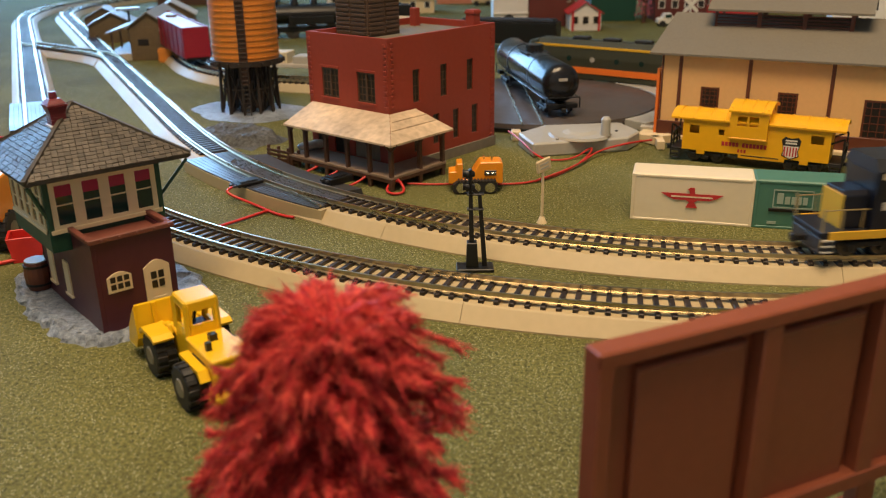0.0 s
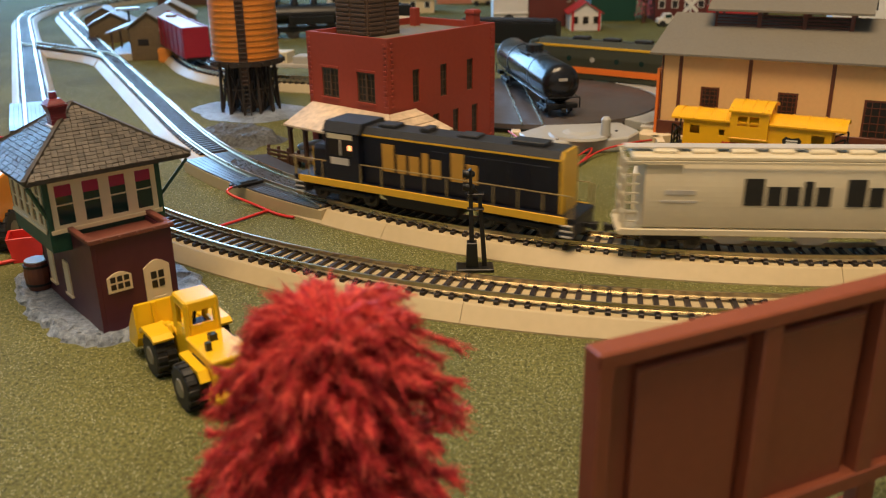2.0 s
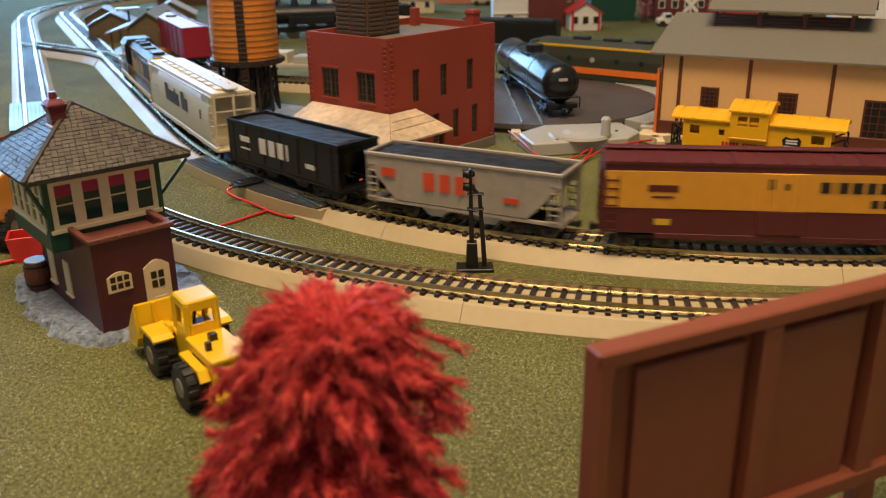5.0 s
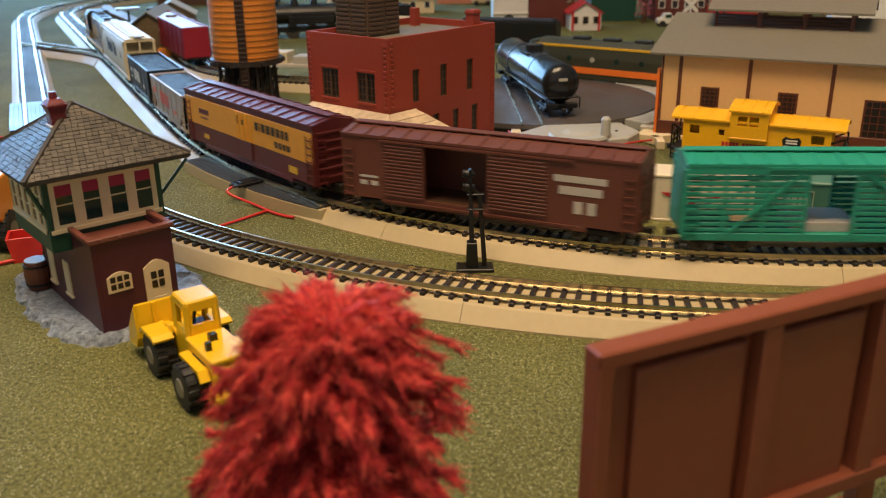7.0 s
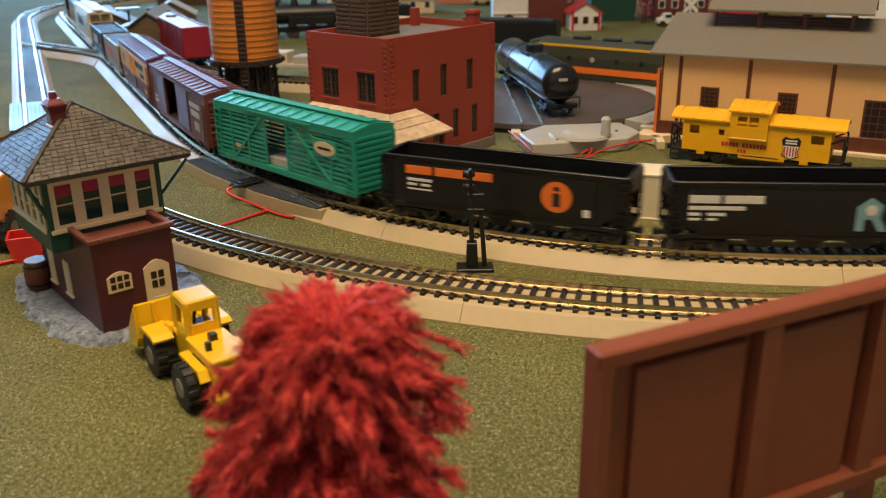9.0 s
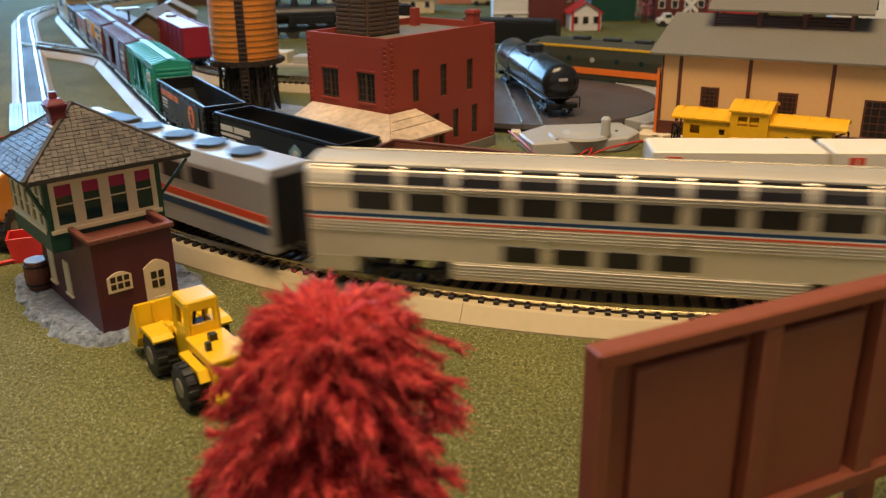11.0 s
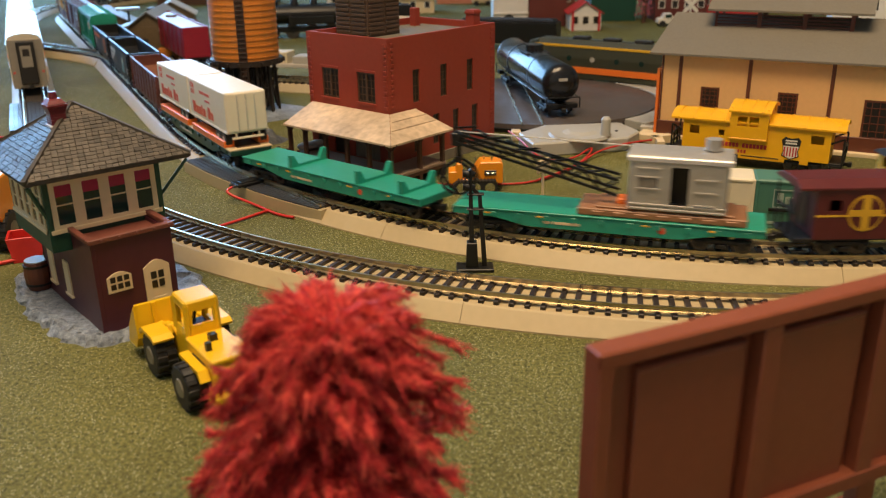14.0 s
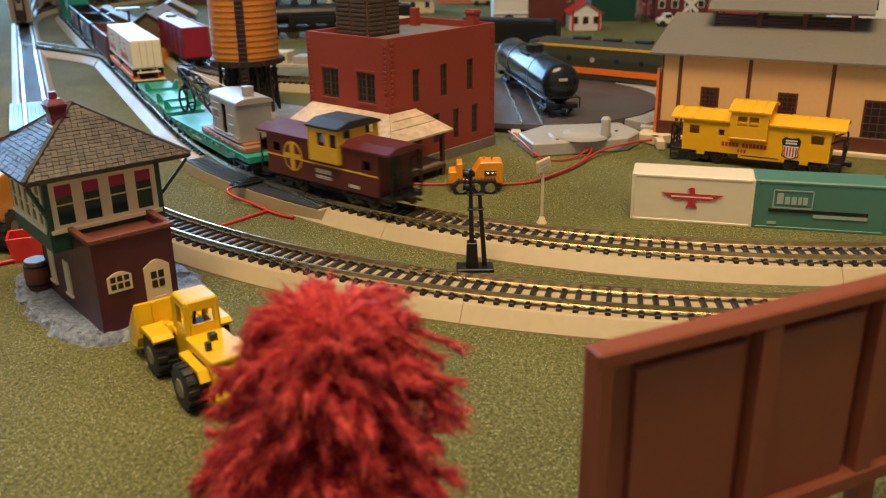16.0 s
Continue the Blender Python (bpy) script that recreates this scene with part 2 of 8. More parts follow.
# ---- the two running lines ----
def herm(a, ta, b, tb, n=24):
    a, b, ta, tb = (np.array(v, float) for v in (a, b, ta, tb))
    L = np.hypot(*(b - a))
    ta, tb = ta / np.hypot(*ta) * L, tb / np.hypot(*tb) * L
    t = np.linspace(0, 1, n, endpoint=False)[:, None]
    return (2 * t**3 - 3 * t**2 + 1) * a + (t**3 - 2 * t**2 + t) * ta + (-2 * t**3 + 3 * t**2) * b + (t**3 - t**2) * tb


def arc(cx, cy, r, a0, a1, n=120):
    a = np.radians(np.linspace(a0, a1, n, endpoint=False))
    return np.stack([cx + r * np.cos(a), cy + r * np.sin(a)], 1)


def arc_end(cx, cy, r, a):
    e = math.radians(a)
    return (cx + r * math.cos(e), cy + r * math.sin(e)), (math.sin(e), -math.cos(e))


class Line:
    """A running line; distances s are millimetres along it, counted from off the table's right side."""

    def __init__(self, pts, lead):
        self.P = pts
        self.S = np.concatenate([[0], np.cumsum(np.hypot(*np.diff(pts, axis=0).T))]) - lead

    def at(self, s):
        return np.array((np.interp(s, self.S, self.P[:, 0]), np.interp(s, self.S, self.P[:, 1])))

    def way(self, s):
        v = self.at(s + 2) - self.at(s - 2)
        return v / np.hypot(*v)

    def stand(self, s, reach):
        """The pose of a vehicle whose trucks are reach before and behind s, on the rail tops."""
        a, b = self.at(s + reach), self.at(s - reach)
        c, d = (a + b) / 2, a - b
        return Matrix.Translation((c[0] * K, c[1] * K, RAIL * K)) @ Matrix.Rotation(math.atan2(d[1], d[0]), 4, "Z")


RAIL = 12.5


def running_line(c, a1, foot, way, run, end, far):
    """A straight lead-in, a curve of centre and radius c up to the angle a1, a straight of length run, and a curve at the far end."""
    lead = 2150.0
    p0, t0 = arc_end(*c, -45)
    p1, t1 = arc_end(*c, a1)
    f, d = np.array(foot), np.array(way)
    pts = [[(p0[0] - t0[0] * lead, p0[1] - t0[1] * lead)], arc(*c, -45, a1), herm(p1, t1, f + d * 120, d, 40),
           [f + d * k for k in range(120, run, 40)], herm(f + d * run, d, end, (0.6, 0.8), 60), [end, far]]
    return Line(np.concatenate([np.array(q) for q in pts]), lead - math.radians(25) * c[2])


INNER = running_line((223.0, 854.8, 446.5), -132, (-181.2, 652.3), (-0.4479, 0.8941), 1130, (-560, 2250), (100, 3130))
OUTER = running_line((183.4, 858.8, 514.1), -128, (-299.5, 637.9), (-0.4161, 0.9093), 1050, (-680, 2250), (-20, 3130))


GS = 0.982


def gthing(name, x, y, rz, label, category, group="", kind="", z=0.0):
    """A thing that stands on the grass mat."""
    ob = thing(name, mm(x * GS, y * GS, z, 0, 0, rz), label, category, group, kind)
    ob.scale = (GS, GS, GS)
    return ob


# ---- the room and the table ----
M_WALL = mat("pale_wall_paint", (0.62, 0.58, 0.50), 0.8, vary=0.04, scale=60, coarse=3)
M_CEIL = mat("ceiling_paint", (0.78, 0.76, 0.72), 0.85, vary=0.03, scale=60, coarse=3)
M_FLOORW = mat("brown_floor_boards", (0.22, 0.13, 0.07), 0.5, vary=0.2, scale=40, coarse=4)


def room():
    x0, x1, y0, y1, z0, z1 = -3400, 3200, -1600, 3700, -900, 1700
    box("floor", None, M_FLOORW, x0, x1, y0, y1, z0 - 50, z0, 0)["kind"] = "structure"
    box("ceiling", None, M_CEIL, x0, x1, y0, y1, z1, z1 + 50, 0)["kind"] = "structure"
    box("wall_south", None, M_WALL, x0, x1, y0 - 60, y0, z0, z1, 0)["kind"] = "structure"
    box("wall_west", None, M_WALL, x0 - 60, x0, y0, y1, z0, z1, 0)["kind"] = "structure"
    box("wall_east", None, M_WALL, x1, x1 + 60, y0, y1, z0, z1, 0)["kind"] = "structure"
    bm = bmesh.new()
    wx0, wx1, wz0, wz1 = -3300, -700, 0, 1560
    for a, b, c, d in ((x0, wx0, z0, z1), (wx1, x1, z0, z1), (wx0, wx1, z0, wz0), (wx0, wx1, wz1, z1)):
        add_box(bm, a, b, y1, y1 + 80, c, d)
    w = part("wall_north", bm, M_WALL)
    w["kind"] = "structure"
    bm = bmesh.new()
    for a, b, c, d in ((wx0, wx1, wz0, wz0 + 50), (wx0, wx1, wz1 - 50, wz1), (wx0, wx0 + 50, wz0, wz1), (wx1 - 50, wx1, wz0, wz1), (-2025, -1975, wz0, wz1)):
        add_box(bm, a, b, y1 + 20, y1 + 60, c, d)
    f = part("window_1", bm, M_CEIL)
    f["kind"] = "structure"


def table():
    ob = box("ground", None, M_GRASS, -1900, 2150, 60, 3250, -6, 0, 0)
    tagged(ob, "green flocked grass mat on the table top", "ground", kind="structure")
    t = thing("table", mm(0, 0, 0), "large plain wooden table under the grass mat", "table")
    box("tabletop", t, M_FLOORW, -1910, 2160, 50, 3260, -40, -6.2, 1)
    for x in (-1840, 2090):
        for y in (120, 3190):
            box("leg", t, M_FLOORW, x - 35, x + 35, y - 35, y + 35, -900, -40, 1)


# ---- track: moulded roadbed, ties and rails ----
def sweep(line, s0, s1, step, outline):
    """A closed cross-section (offset to the left, height) swept along a line."""
    bm = bmesh.new()
    rings = []
    for s in np.linspace(s0, s1, max(2, int((s1 - s0) / step))):
        c, w = line.at(s), line.way(s)
        rings.append([bm.verts.new((c[0] - w[1] * o, c[1] + w[0] * o, z)) for o, z in outline])
    n = len(outline)
    for a, b in zip(rings, rings[1:]):
        for i in range(n):
            bm.faces.new((a[i], b[i], b[(i + 1) % n], a[(i + 1) % n]))
    bm.faces.new(rings[0])
    bm.faces.new(rings[-1][::-1])
    bmesh.ops.recalc_face_normals(bm, faces=bm.faces)
    return bm


BED = [(-21, 0), (-21, 0.8), (-15.2, 7.6), (-14.4, 8.0), (14.4, 8.0), (15.2, 7.6), (21, 0.8), (21, 0)]
RAIL_L = [(o + 8.95, z) for o, z in ((-1.4, 9.7), (-1.4, 10.1), (-0.4, 10.5), (-0.4, 11.3), (-0.55, 11.6), (-0.55, 12.5), (0.55, 12.5), (0.55, 11.6), (0.4, 11.3), (0.4, 10.5), (1.4, 10.1), (1.4, 9.7))]
RAIL_R = [(o - 17.9, z) for o, z in RAIL_L]


def tie_mesh():
    bm = bmesh.new()
    add_box(bm, -1.25, 1.25, -13.2, 13.2, 7.8, 9.8, 0.25)
    for y in (8.95, -8.95):
        for o in (-2.0, 2.0):
            add_box(bm, -0.9, 0.9, y + o - 0.6, y + o + 0.6, 9.7, 10.5)
    bmesh.ops.scale(bm, vec=(K, K, K), verts=bm.verts)
    me = bpy.data.meshes.new("tie")
    bm.to_mesh(me)
    bm.free()
    me.materials.append(M_TIE)
    return me


TIE = tie_mesh()


def track(line, s0, s1, sections, near, label, skip=()):
    t = thing("railway_track", mm(0, 0, 0), label, "railway track", "railway tracks")
    for a, b in zip(sections, sections[1:]):
        part("roadbed", sweep(line, a + 0.12, b - 0.12, 8, BED), M_ROADBED, t)
    part("rail", sweep(line, s0, s1, 8, RAIL_L), M_RAIL, t)
    part("rail", sweep(line, s0, s1, 8, RAIL_R), M_RAIL, t)
    rest = bmesh.new()
    for s in np.arange(s0 + 3.4, s1, 6.9):
        if any(a < s < b for a, b in skip):
            continue
        c, w = line.at(s), line.way(s)
        m = Matrix.Translation((c[0] * K, c[1] * K, 0)) @ Matrix.Rotation(math.atan2(w[1], w[0]) + random.uniform(-0.01, 0.01), 4, "Z")
        if near[0] < s < near[1]:
            o = new("tie", TIE)
            o.parent, o.matrix_basis = t, m
        else:
            add = bmesh.new()
            add_box(add, -1.25, 1.25, -13.2, 13.2, 7.8, 9.8)
            q = m.copy()
            q.translation = (c[0], c[1], 0)
            add.transform(q)
            me = bpy.data.meshes.new("tmp")
            add.to_mesh(me)
            add.free()
            rest.from_mesh(me)
            bpy.data.meshes.remove(me)
    part("far_tie", rest, M_TIE, t)["kind"] = "stuff"
    return t


def tracks():
    track(INNER, -1880, 2900, [-1880, -1100, -500, 0, 573, 807, 852, 1019, 1230, 1480, 1700, 2000, 2400, 2900], (480, 1650), "tan roadbed track with brassy rails, inner line", skip=((856, 1016),))
    track(OUTER, -1880, 2900, [-1880, -1100, -500, 0, 500, 801, 1060, 1240, 1480, 1700, 2000, 2400, 2900], (480, 1500), "tan roadbed track with brassy rails, outer line")


room()
table()
tracks()


# ---- buildings ----
M_SLATE = mat("weathered_grey_brown_shingle", (0.05, 0.043, 0.036), 0.7, vary=0.4, scale=400, bump=0.4, coarse=60)
M_SHINGLE = mat("shingle_piece", (0.080, 0.067, 0.052), 0.44, vary=0.35, scale=500, bump=0.4, coarse=90)
piece_random(M_SHINGLE, 0.38)
M_TOWER_RED = mat("oxblood_plastic", (0.070, 0.013, 0.024), 0.45, vary=0.14)
M_CHIMNEY = mat("glossy_oxide_red_plastic", (0.15, 0.016, 0.024), 0.35, vary=0.12)
M_TOWER_LEDGE = mat("red_brown_ledge", (0.16, 0.05, 0.035), 0.45, vary=0.15)
M_BLIND = mat("magenta_blind", (0.33, 0.01, 0.055), 0.5, vary=0.1)
M_PANE = mat("dark_green_glazing", (0.012, 0.035, 0.032), 0.08, vary=0.2, bump=0)
M_PANE_TAN = mat("amber_brown_glazing", (0.20, 0.12, 0.06), 0.15, vary=0.2, bump=0)
M_DARKWIN = mat("dark_window_void", (0.015, 0.012, 0.011), 0.35, vary=0.2)
# grey rock with the window's blue light mixed into its colours
M_SCENERY_ROCK = speckled("grey_rock_window_tint", (0.10, 0.125, 0.17), (0.50, 0.57, 0.66), 300, rough=0.28, bump=1.0, dist=0.002, coarse=40)
M_ROOF_GREY = mat("grey_brown_roof_card", (0.165, 0.148, 0.115), 0.7, vary=0.1, scale=500, bump=0.3, coarse=25)
M_WALL_TAN = mat("tan_stucco_plastic", (0.78, 0.47, 0.20), 0.5, vary=0.05, scale=300)
M_TRIM_BROWN = mat("chestnut_trim", (0.12, 0.035, 0.018), 0.45, vary=0.12)
M_PORCH_ROOF = mat("pale_stained_shingle_roof", (0.58, 0.45, 0.31), 0.55, vary=0.38, scale=180, bump=0.35, coarse=30)
M_WOOD_DK = mat("dark_brown_wood", (0.085, 0.04, 0.022), 0.55, vary=0.25, scale=250)
M_DECK = mat("worn_grey_brown_deck", (0.30, 0.215, 0.15), 0.6, vary=0.2, scale=200)
M_OCHRE = mat("ochre_plastic_staves", (0.62, 0.22, 0.032), 0.42, vary=0.1, scale=150)
M_TANK_BLACK = mat("black_brown_timber", (0.028, 0.02, 0.016), 0.5, vary=0.3)
M_STONE_GREY = mat("grey_stone_footing", (0.20, 0.17, 0.13), 0.7, vary=0.2)
M_VENT_BROWN = mat("umber_louvre", (0.085, 0.05, 0.03), 0.5, vary=0.2)
M_GRAVEL = speckled("grey_black_coal_gravel", (0.03, 0.033, 0.036), (0.19, 0.20, 0.21), 330, rough=0.5, bump=1.0, dist=0.0016, coarse=50)


def sash(parent, plane, u0, u1, z0, z1, fr, bars_u, bars_z, m_frame, m_pane, out, name="window"):
    """A framed window on a wall plane ('x' or 'y' constant at the wall, out = which way is outside)."""
    axis, w = plane

    def b(bm, a0, a1, c0, c1, d0, d1):
        lo, hi = sorted((w + out * d0, w + out * d1))
        if axis == "y":
            add_box(bm, a0, a1, lo, hi, c0, c1)
        else:
            add_box(bm, lo, hi, a0, a1, c0, c1)
    bm = bmesh.new()
    for a0, a1, c0, c1 in ((u0, u1, z0, z0 + fr), (u0, u1, z1 - fr, z1), (u0, u0 + fr, z0 + fr, z1 - fr), (u1 - fr, u1, z0 + fr, z1 - fr)):
        b(bm, a0, a1, c0, c1, -0.4, 0.5)
    win = part(name, bm, m_frame, parent)
    bm = bmesh.new()
    for i in range(1, bars_u):
        u = u0 + (u1 - u0) * i / bars_u
        b(bm, u - 0.3, u + 0.3, z0, z1, -0.5, 0.3)
    for i in range(1, bars_z):
        z = z0 + (z1 - z0) * i / bars_z
        b(bm, u0, u1, z - 0.3, z + 0.3, -0.5, 0.33)
    if bars_u > 1 or bars_z > 1:
        part("glazing_bar", bm, m_frame, win)
    else:
        bm.free()
    bm = bmesh.new()
    b(bm, u0 + 0.1, u1 - 0.1, z0 + 0.1, z1 - 0.1, -0.9, 0.08)
    part("pane", bm, m_pane, win)
    return win


def wall_with_holes(axis, w0, w1, u0, u1, z0, z1, holes):
    """A wall slab between two planes, cut by rectangular holes (u0, u1, z0, z1)."""
    us = sorted({u0, u1, *[h[0] for h in holes], *[h[1] for h in holes]})
    zs = sorted({z0, z1, *[h[2] for h in holes], *[h[3] for h in holes]})
    bm = bmesh.new()
    for a, b in zip(us, us[1:]):
        run = None
        for c, d in zip(zs, zs[1:]):
            hole = any(h[0] <= a and b <= h[1] and h[2] <= c and d <= h[3] for h in holes)
            if hole:
                if run:
                    (add_box(bm, a, b, w0, w1, *run) if axis == "y" else add_box(bm, w0, w1, a, b, *run))
                run = None
            else:
                run = (run[0], d) if run else (c, d)
        if run:
            (add_box(bm, a, b, w0, w1, *run) if axis == "y" else add_box(bm, w0, w1, a, b, *run))
    bmesh.ops.remove_doubles(bm, verts=bm.verts, dist=0.001)
    return bm


def shingle_mesh(w, h):
    bm = bmesh.new()
    add_box(bm, -w / 2, w / 2, 0, h, 0, 0.55, 0)
    bmesh.ops.scale(bm, vec=(K, K, K), verts=bm.verts)
    me = bpy.data.meshes.new("shingle")
    bm.to_mesh(me)
    bm.free()
    me.materials.append(M_SHINGLE)
    return me


def shingle_slope(parent, a, b, top_a, top_b, cols, rows, limit, rnd):
    """Courses of shingles on a sloping face from the eave a-b up to top_a-top_b; those past the limit are joined."""
    a, b, ta, tb = (Vector(v) for v in (a, b, top_a, top_b))
    x = (b - a).normalized()
    nrm = x.cross(((ta + tb) / 2 - (a + b) / 2)).normalized()
    y = nrm.cross(x)
    slope_len = ((ta + tb) / 2 - (a + b) / 2).dot(y)
    rh = slope_len / rows
    w = (b - a).length / cols
    me = shingle_mesh(w * 0.93, rh * 0.88)
    made, rest = 0, bmesh.new()
    for r in range(rows):
        f = r / rows
        la, lb = a.lerp(ta, f), b.lerp(tb, f)
        n = max(1, int((lb - la).length / w))
        off = 0.5 * (r % 2)
        for i in range(n):
            u = (i + 0.5 + (off - 0.25)) * w
            if u < w * 0.4 or u > (lb - la).length - w * 0.4:
                continue
            base = la + x * (u + rnd.uniform(-0.04, 0.04) * w) + y * rnd.uniform(-0.03, 0.03) * rh + nrm * (0.1 + rnd.uniform(0, 0.22))
            m = Matrix((x, y, nrm)).transposed().to_4x4()
            m = Matrix.Translation(base) @ m @ Matrix.Rotation(radians(rnd.uniform(-2.2, 0.6)), 4, "X") @ Matrix.Rotation(radians(rnd.uniform(-1.5, 1.5)), 4, "Z")
            if made < limit:
                o = new("shingle", me)
                o.parent = parent
                q = m.copy()
                q.translation = m.translation * K
                o.matrix_basis = q
                made += 1
            else:
                t = bmesh.new()
                add_box(t, -w * 0.465, w * 0.465, 0, rh * 0.88, 0, 0.55)
                t.transform(m)
                tm = bpy.data.meshes.new("tmp")
                t.to_mesh(tm)
                t.free()
                rest.from_mesh(tm)
                bpy.data.meshes.remove(tm)
    if rest.verts:
        part("shingle_rest", rest, M_SHINGLE, parent)["kind"] = "stuff"
    else:
        rest.free()


def signal_tower():
    t = gthing("signal_tower", -151.6, 351.6, 40.4, "two-storey signal tower, green above oxblood brick, shingled hip roof", "signal tower")
    # lower storey and its flat-roofed annexe
    wl = wall_with_holes("x", 0.0, 2.0, 0, 74, 0, 37, [])
    part("lower_wall", wl, M_TOWER_RED, t)
    box("lower_wall", t, M_TOWER_RED, 2, 36.6, 0, 2, 0, 44.5, 0.2)
    box("lower_wall", t, M_TOWER_RED, 34.6, 36.6, 2, 74, 0, 44, 0.1)
    box("lower_wall", t, M_TOWER_RED, 0, 36.6, 72, 74, 0, 37, 0.1)
    box("lower_wall", t, M_TOWER_RED, 0.02, 2, 0, 26, 36, 44.5, 0.1)
    box("annexe_roof", t, M_TOWER_LEDGE, 1, 36, 1, 25, 40.5, 42, 0.2)
    bm = bmesh.new()
    for a in ((-1.2, 38, -1.4, 2.2, 44.4, 46.6), (-1.2, 1.6, 2.2, 26, 44.4, 46.6), (35, 38, 2.2, 26, 44.4, 46.6)):
        add_box(bm, *a, 0.3)
    part("parapet", bm, M_TOWER_LEDGE, t)
    for x in (4, 12, 20, 28, 35):
        box("coping_stud", t, M_TOWER_LEDGE, x, x + 1.2, -2, -1.3, 44.8, 46, 0.1)
    # door and windows of the lower storey
    d = prism("door", t, M_CREAM, [(21.3, 0.5)] + [(21.3 + 12 * i / 8, 27.5 + 3.2 * math.sin(math.pi * i / 8)) for i in range(9)] + [(33.3, 0.5)], -0.8, 0.6, "y", "cream door with an arched head and four panes")
    for i in range(2):
        for j in range(2):
            box("pane", d, M_DARKWIN, 24.3 + i * 3.4, 26.9 + i * 3.4, -0.95, -0.5, 17.5 + j * 4.4, 21 + j * 4.4, 0)
    box("door_panel", d, M_CREAM, 24, 30.4, -1.05, -0.6, 4, 13, 0.2)
    w = prism("window", t, M_CREAM, [(4.6, 20.2)] + [(4.6 + 11 * i / 8, 27.2 + 2.2 * math.sin(math.pi * i / 8)) for i in range(9)] + [(15.6, 20.2)], -0.8, 0.6, "y", "cream arched window with six panes")
    for i in range(3):
        for j in range(2):
            box("pane", w, M_DARKWIN, 5.9 + i * 3.1, 8.2 + i * 3.1, -0.95, -0.5, 21.5 + j * 3.5, 24 + j * 3.5, 0)
    for y0 in (35, 57):
        w = box("window", t, M_CREAM, -0.8, 0.5, y0, y0 + 7, 9.5, 26, 0.2, "narrow cream window")
        box("sill", w, M_CREAM, -1.4, 0.2, y0 - 0.8, y0 + 7.8, 8.3, 9.5, 0.1)
    # upper storey: green boards and a band of windows
    x0, x1, y0, y1, z0, z1 = -8.5, 44.2, 24, 77, 37, 70
    fw = [(x0 + 2.2, x1 - 2.2, 45.6, 68.6)]
    part("upper_wall", wall_with_holes("y", y0, y0 + 2, x0, x1, z0, z1, fw), M_GREEN_DK, t)
    part("upper_wall", wall_with_holes("x", x0, x0 + 2, y0 + 2, y1 - 2, z0, z1, [(y0 + 3, y1 - 3, 45.6, 68.6)]), M_GREEN_DK, t)
    box("upper_wall", t, M_GREEN_DK, x1 - 2, x1, y0 + 2, y1 - 2, z0, z1, 0.1)
    box("upper_wall", t, M_GREEN_DK, x0, x1, y1 - 2, y1, z0, z1, 0.1)
    box("upper_floor", t, M_GREEN_DK, x0 + 0.1, x1 - 0.1, y0 + 0.1, y1 - 0.1, z0 - 1.2, z0, 0.1)
    for c in (x0 - 0.3, x1 - 2.1):
        box("corner_board", t, M_GREEN_DK, c, c + 2.4, y0 - 0.5, y0 + 0.2, z0, z1 - 0.2, 0.15)
    n = 4
    span = (x1 - x0 - 4.4) / n
    for i in range(n):
        u = x0 + 2.2 + i * span
        w = sash(t, ("y", y0), u, u + span, 45.6, 68.6, 2.4, 1, 2, M_CREAM, M_PANE, -1)
        box("blind", w, M_BLIND, u + 2.4, u + span - 2.4, y0 - 0.25, y0 + 0.4, 61, 66.2, 0)
    n = 5
    span = (y1 - y0 - 6) / n
    for i in range(n):
        u = y0 + 3 + i * span
        sash(t, ("x", x0), u, u + span, 45.6, 68.6, 2.0, 1, 3, M_CREAM, M_PANE_TAN, -1)
    box("window_sill", t, M_CREAM, x0 + 0.5, x1 - 0.8, y0 - 1.1, y0 - 0.5, 44.4, 46.4, 0.2)
    box("window_sill", t, M_CREAM, x0 - 1.1, x0 - 0.5, y0 + 2, y1 - 2, 44.4, 46.4, 0.2)
    # hip roof with shingle courses
    ex0, ex1, ey0, ey1, ez = -17.5, 57.5, 16, 86, 71.5
    ax, ay, az = 18, 50.5, 96
    bm = bmesh.new()
    add_box(bm, ex0 + 0.6, ex1 - 0.6, ey0 + 0.6, ey1 - 0.6, ez - 1.8, ez - 0.3, 0.2)
    part("eave_board", bm, M_SLATE, t)
    bm = bmesh.new()
    ring = [bm.verts.new(v) for v in ((ex0, ey0, ez), (ex1, ey0, ez), (ex1, ey1, ez), (ex0, ey1, ez))]
    low = [bm.verts.new((v.co.x, v.co.y, ez - 1.1)) for v in ring]
    top = bm.verts.new((ax, ay, az))
    for i in range(4):
        j = (i + 1) % 4
        bm.faces.new((ring[i], ring[j], top))
        bm.faces.new((low[j], low[i], ring[i], ring[j])[::-1])
    bm.faces.new(low)
    bmesh.ops.recalc_face_normals(bm, faces=bm.faces)
    roof = part("roof", bm, M_SLATE, t, "grey-brown shingled hip roof")
    rnd = random.Random(4)
    ap = (ax, ay, az)
    shingle_slope(roof, (ex0, ey0, ez), (ex1, ey0, ez), ap, ap, 27, 19, 240, rnd)
    shingle_slope(roof, (ex0, ey1, ez), (ex0, ey0, ez), ap, ap, 25, 19, 60, rnd)
    for cx, cy in ((ex0, ey0), (ex1, ey0), (ex0, ey1), (ex1, ey1)):
        bar("hip_ridge", roof, M_SHINGLE, (cx, cy, ez + 0.6), (ax, ay, az + 0.6), 1.9, 1.3)
    for (a, b) in (((44, 25, 52), (56, 18, 69)), ((-8, 25, 52), (-16, 18, 69))):
        bar("eave_bracket", t, M_GREEN_DK, a, b, 1.4)
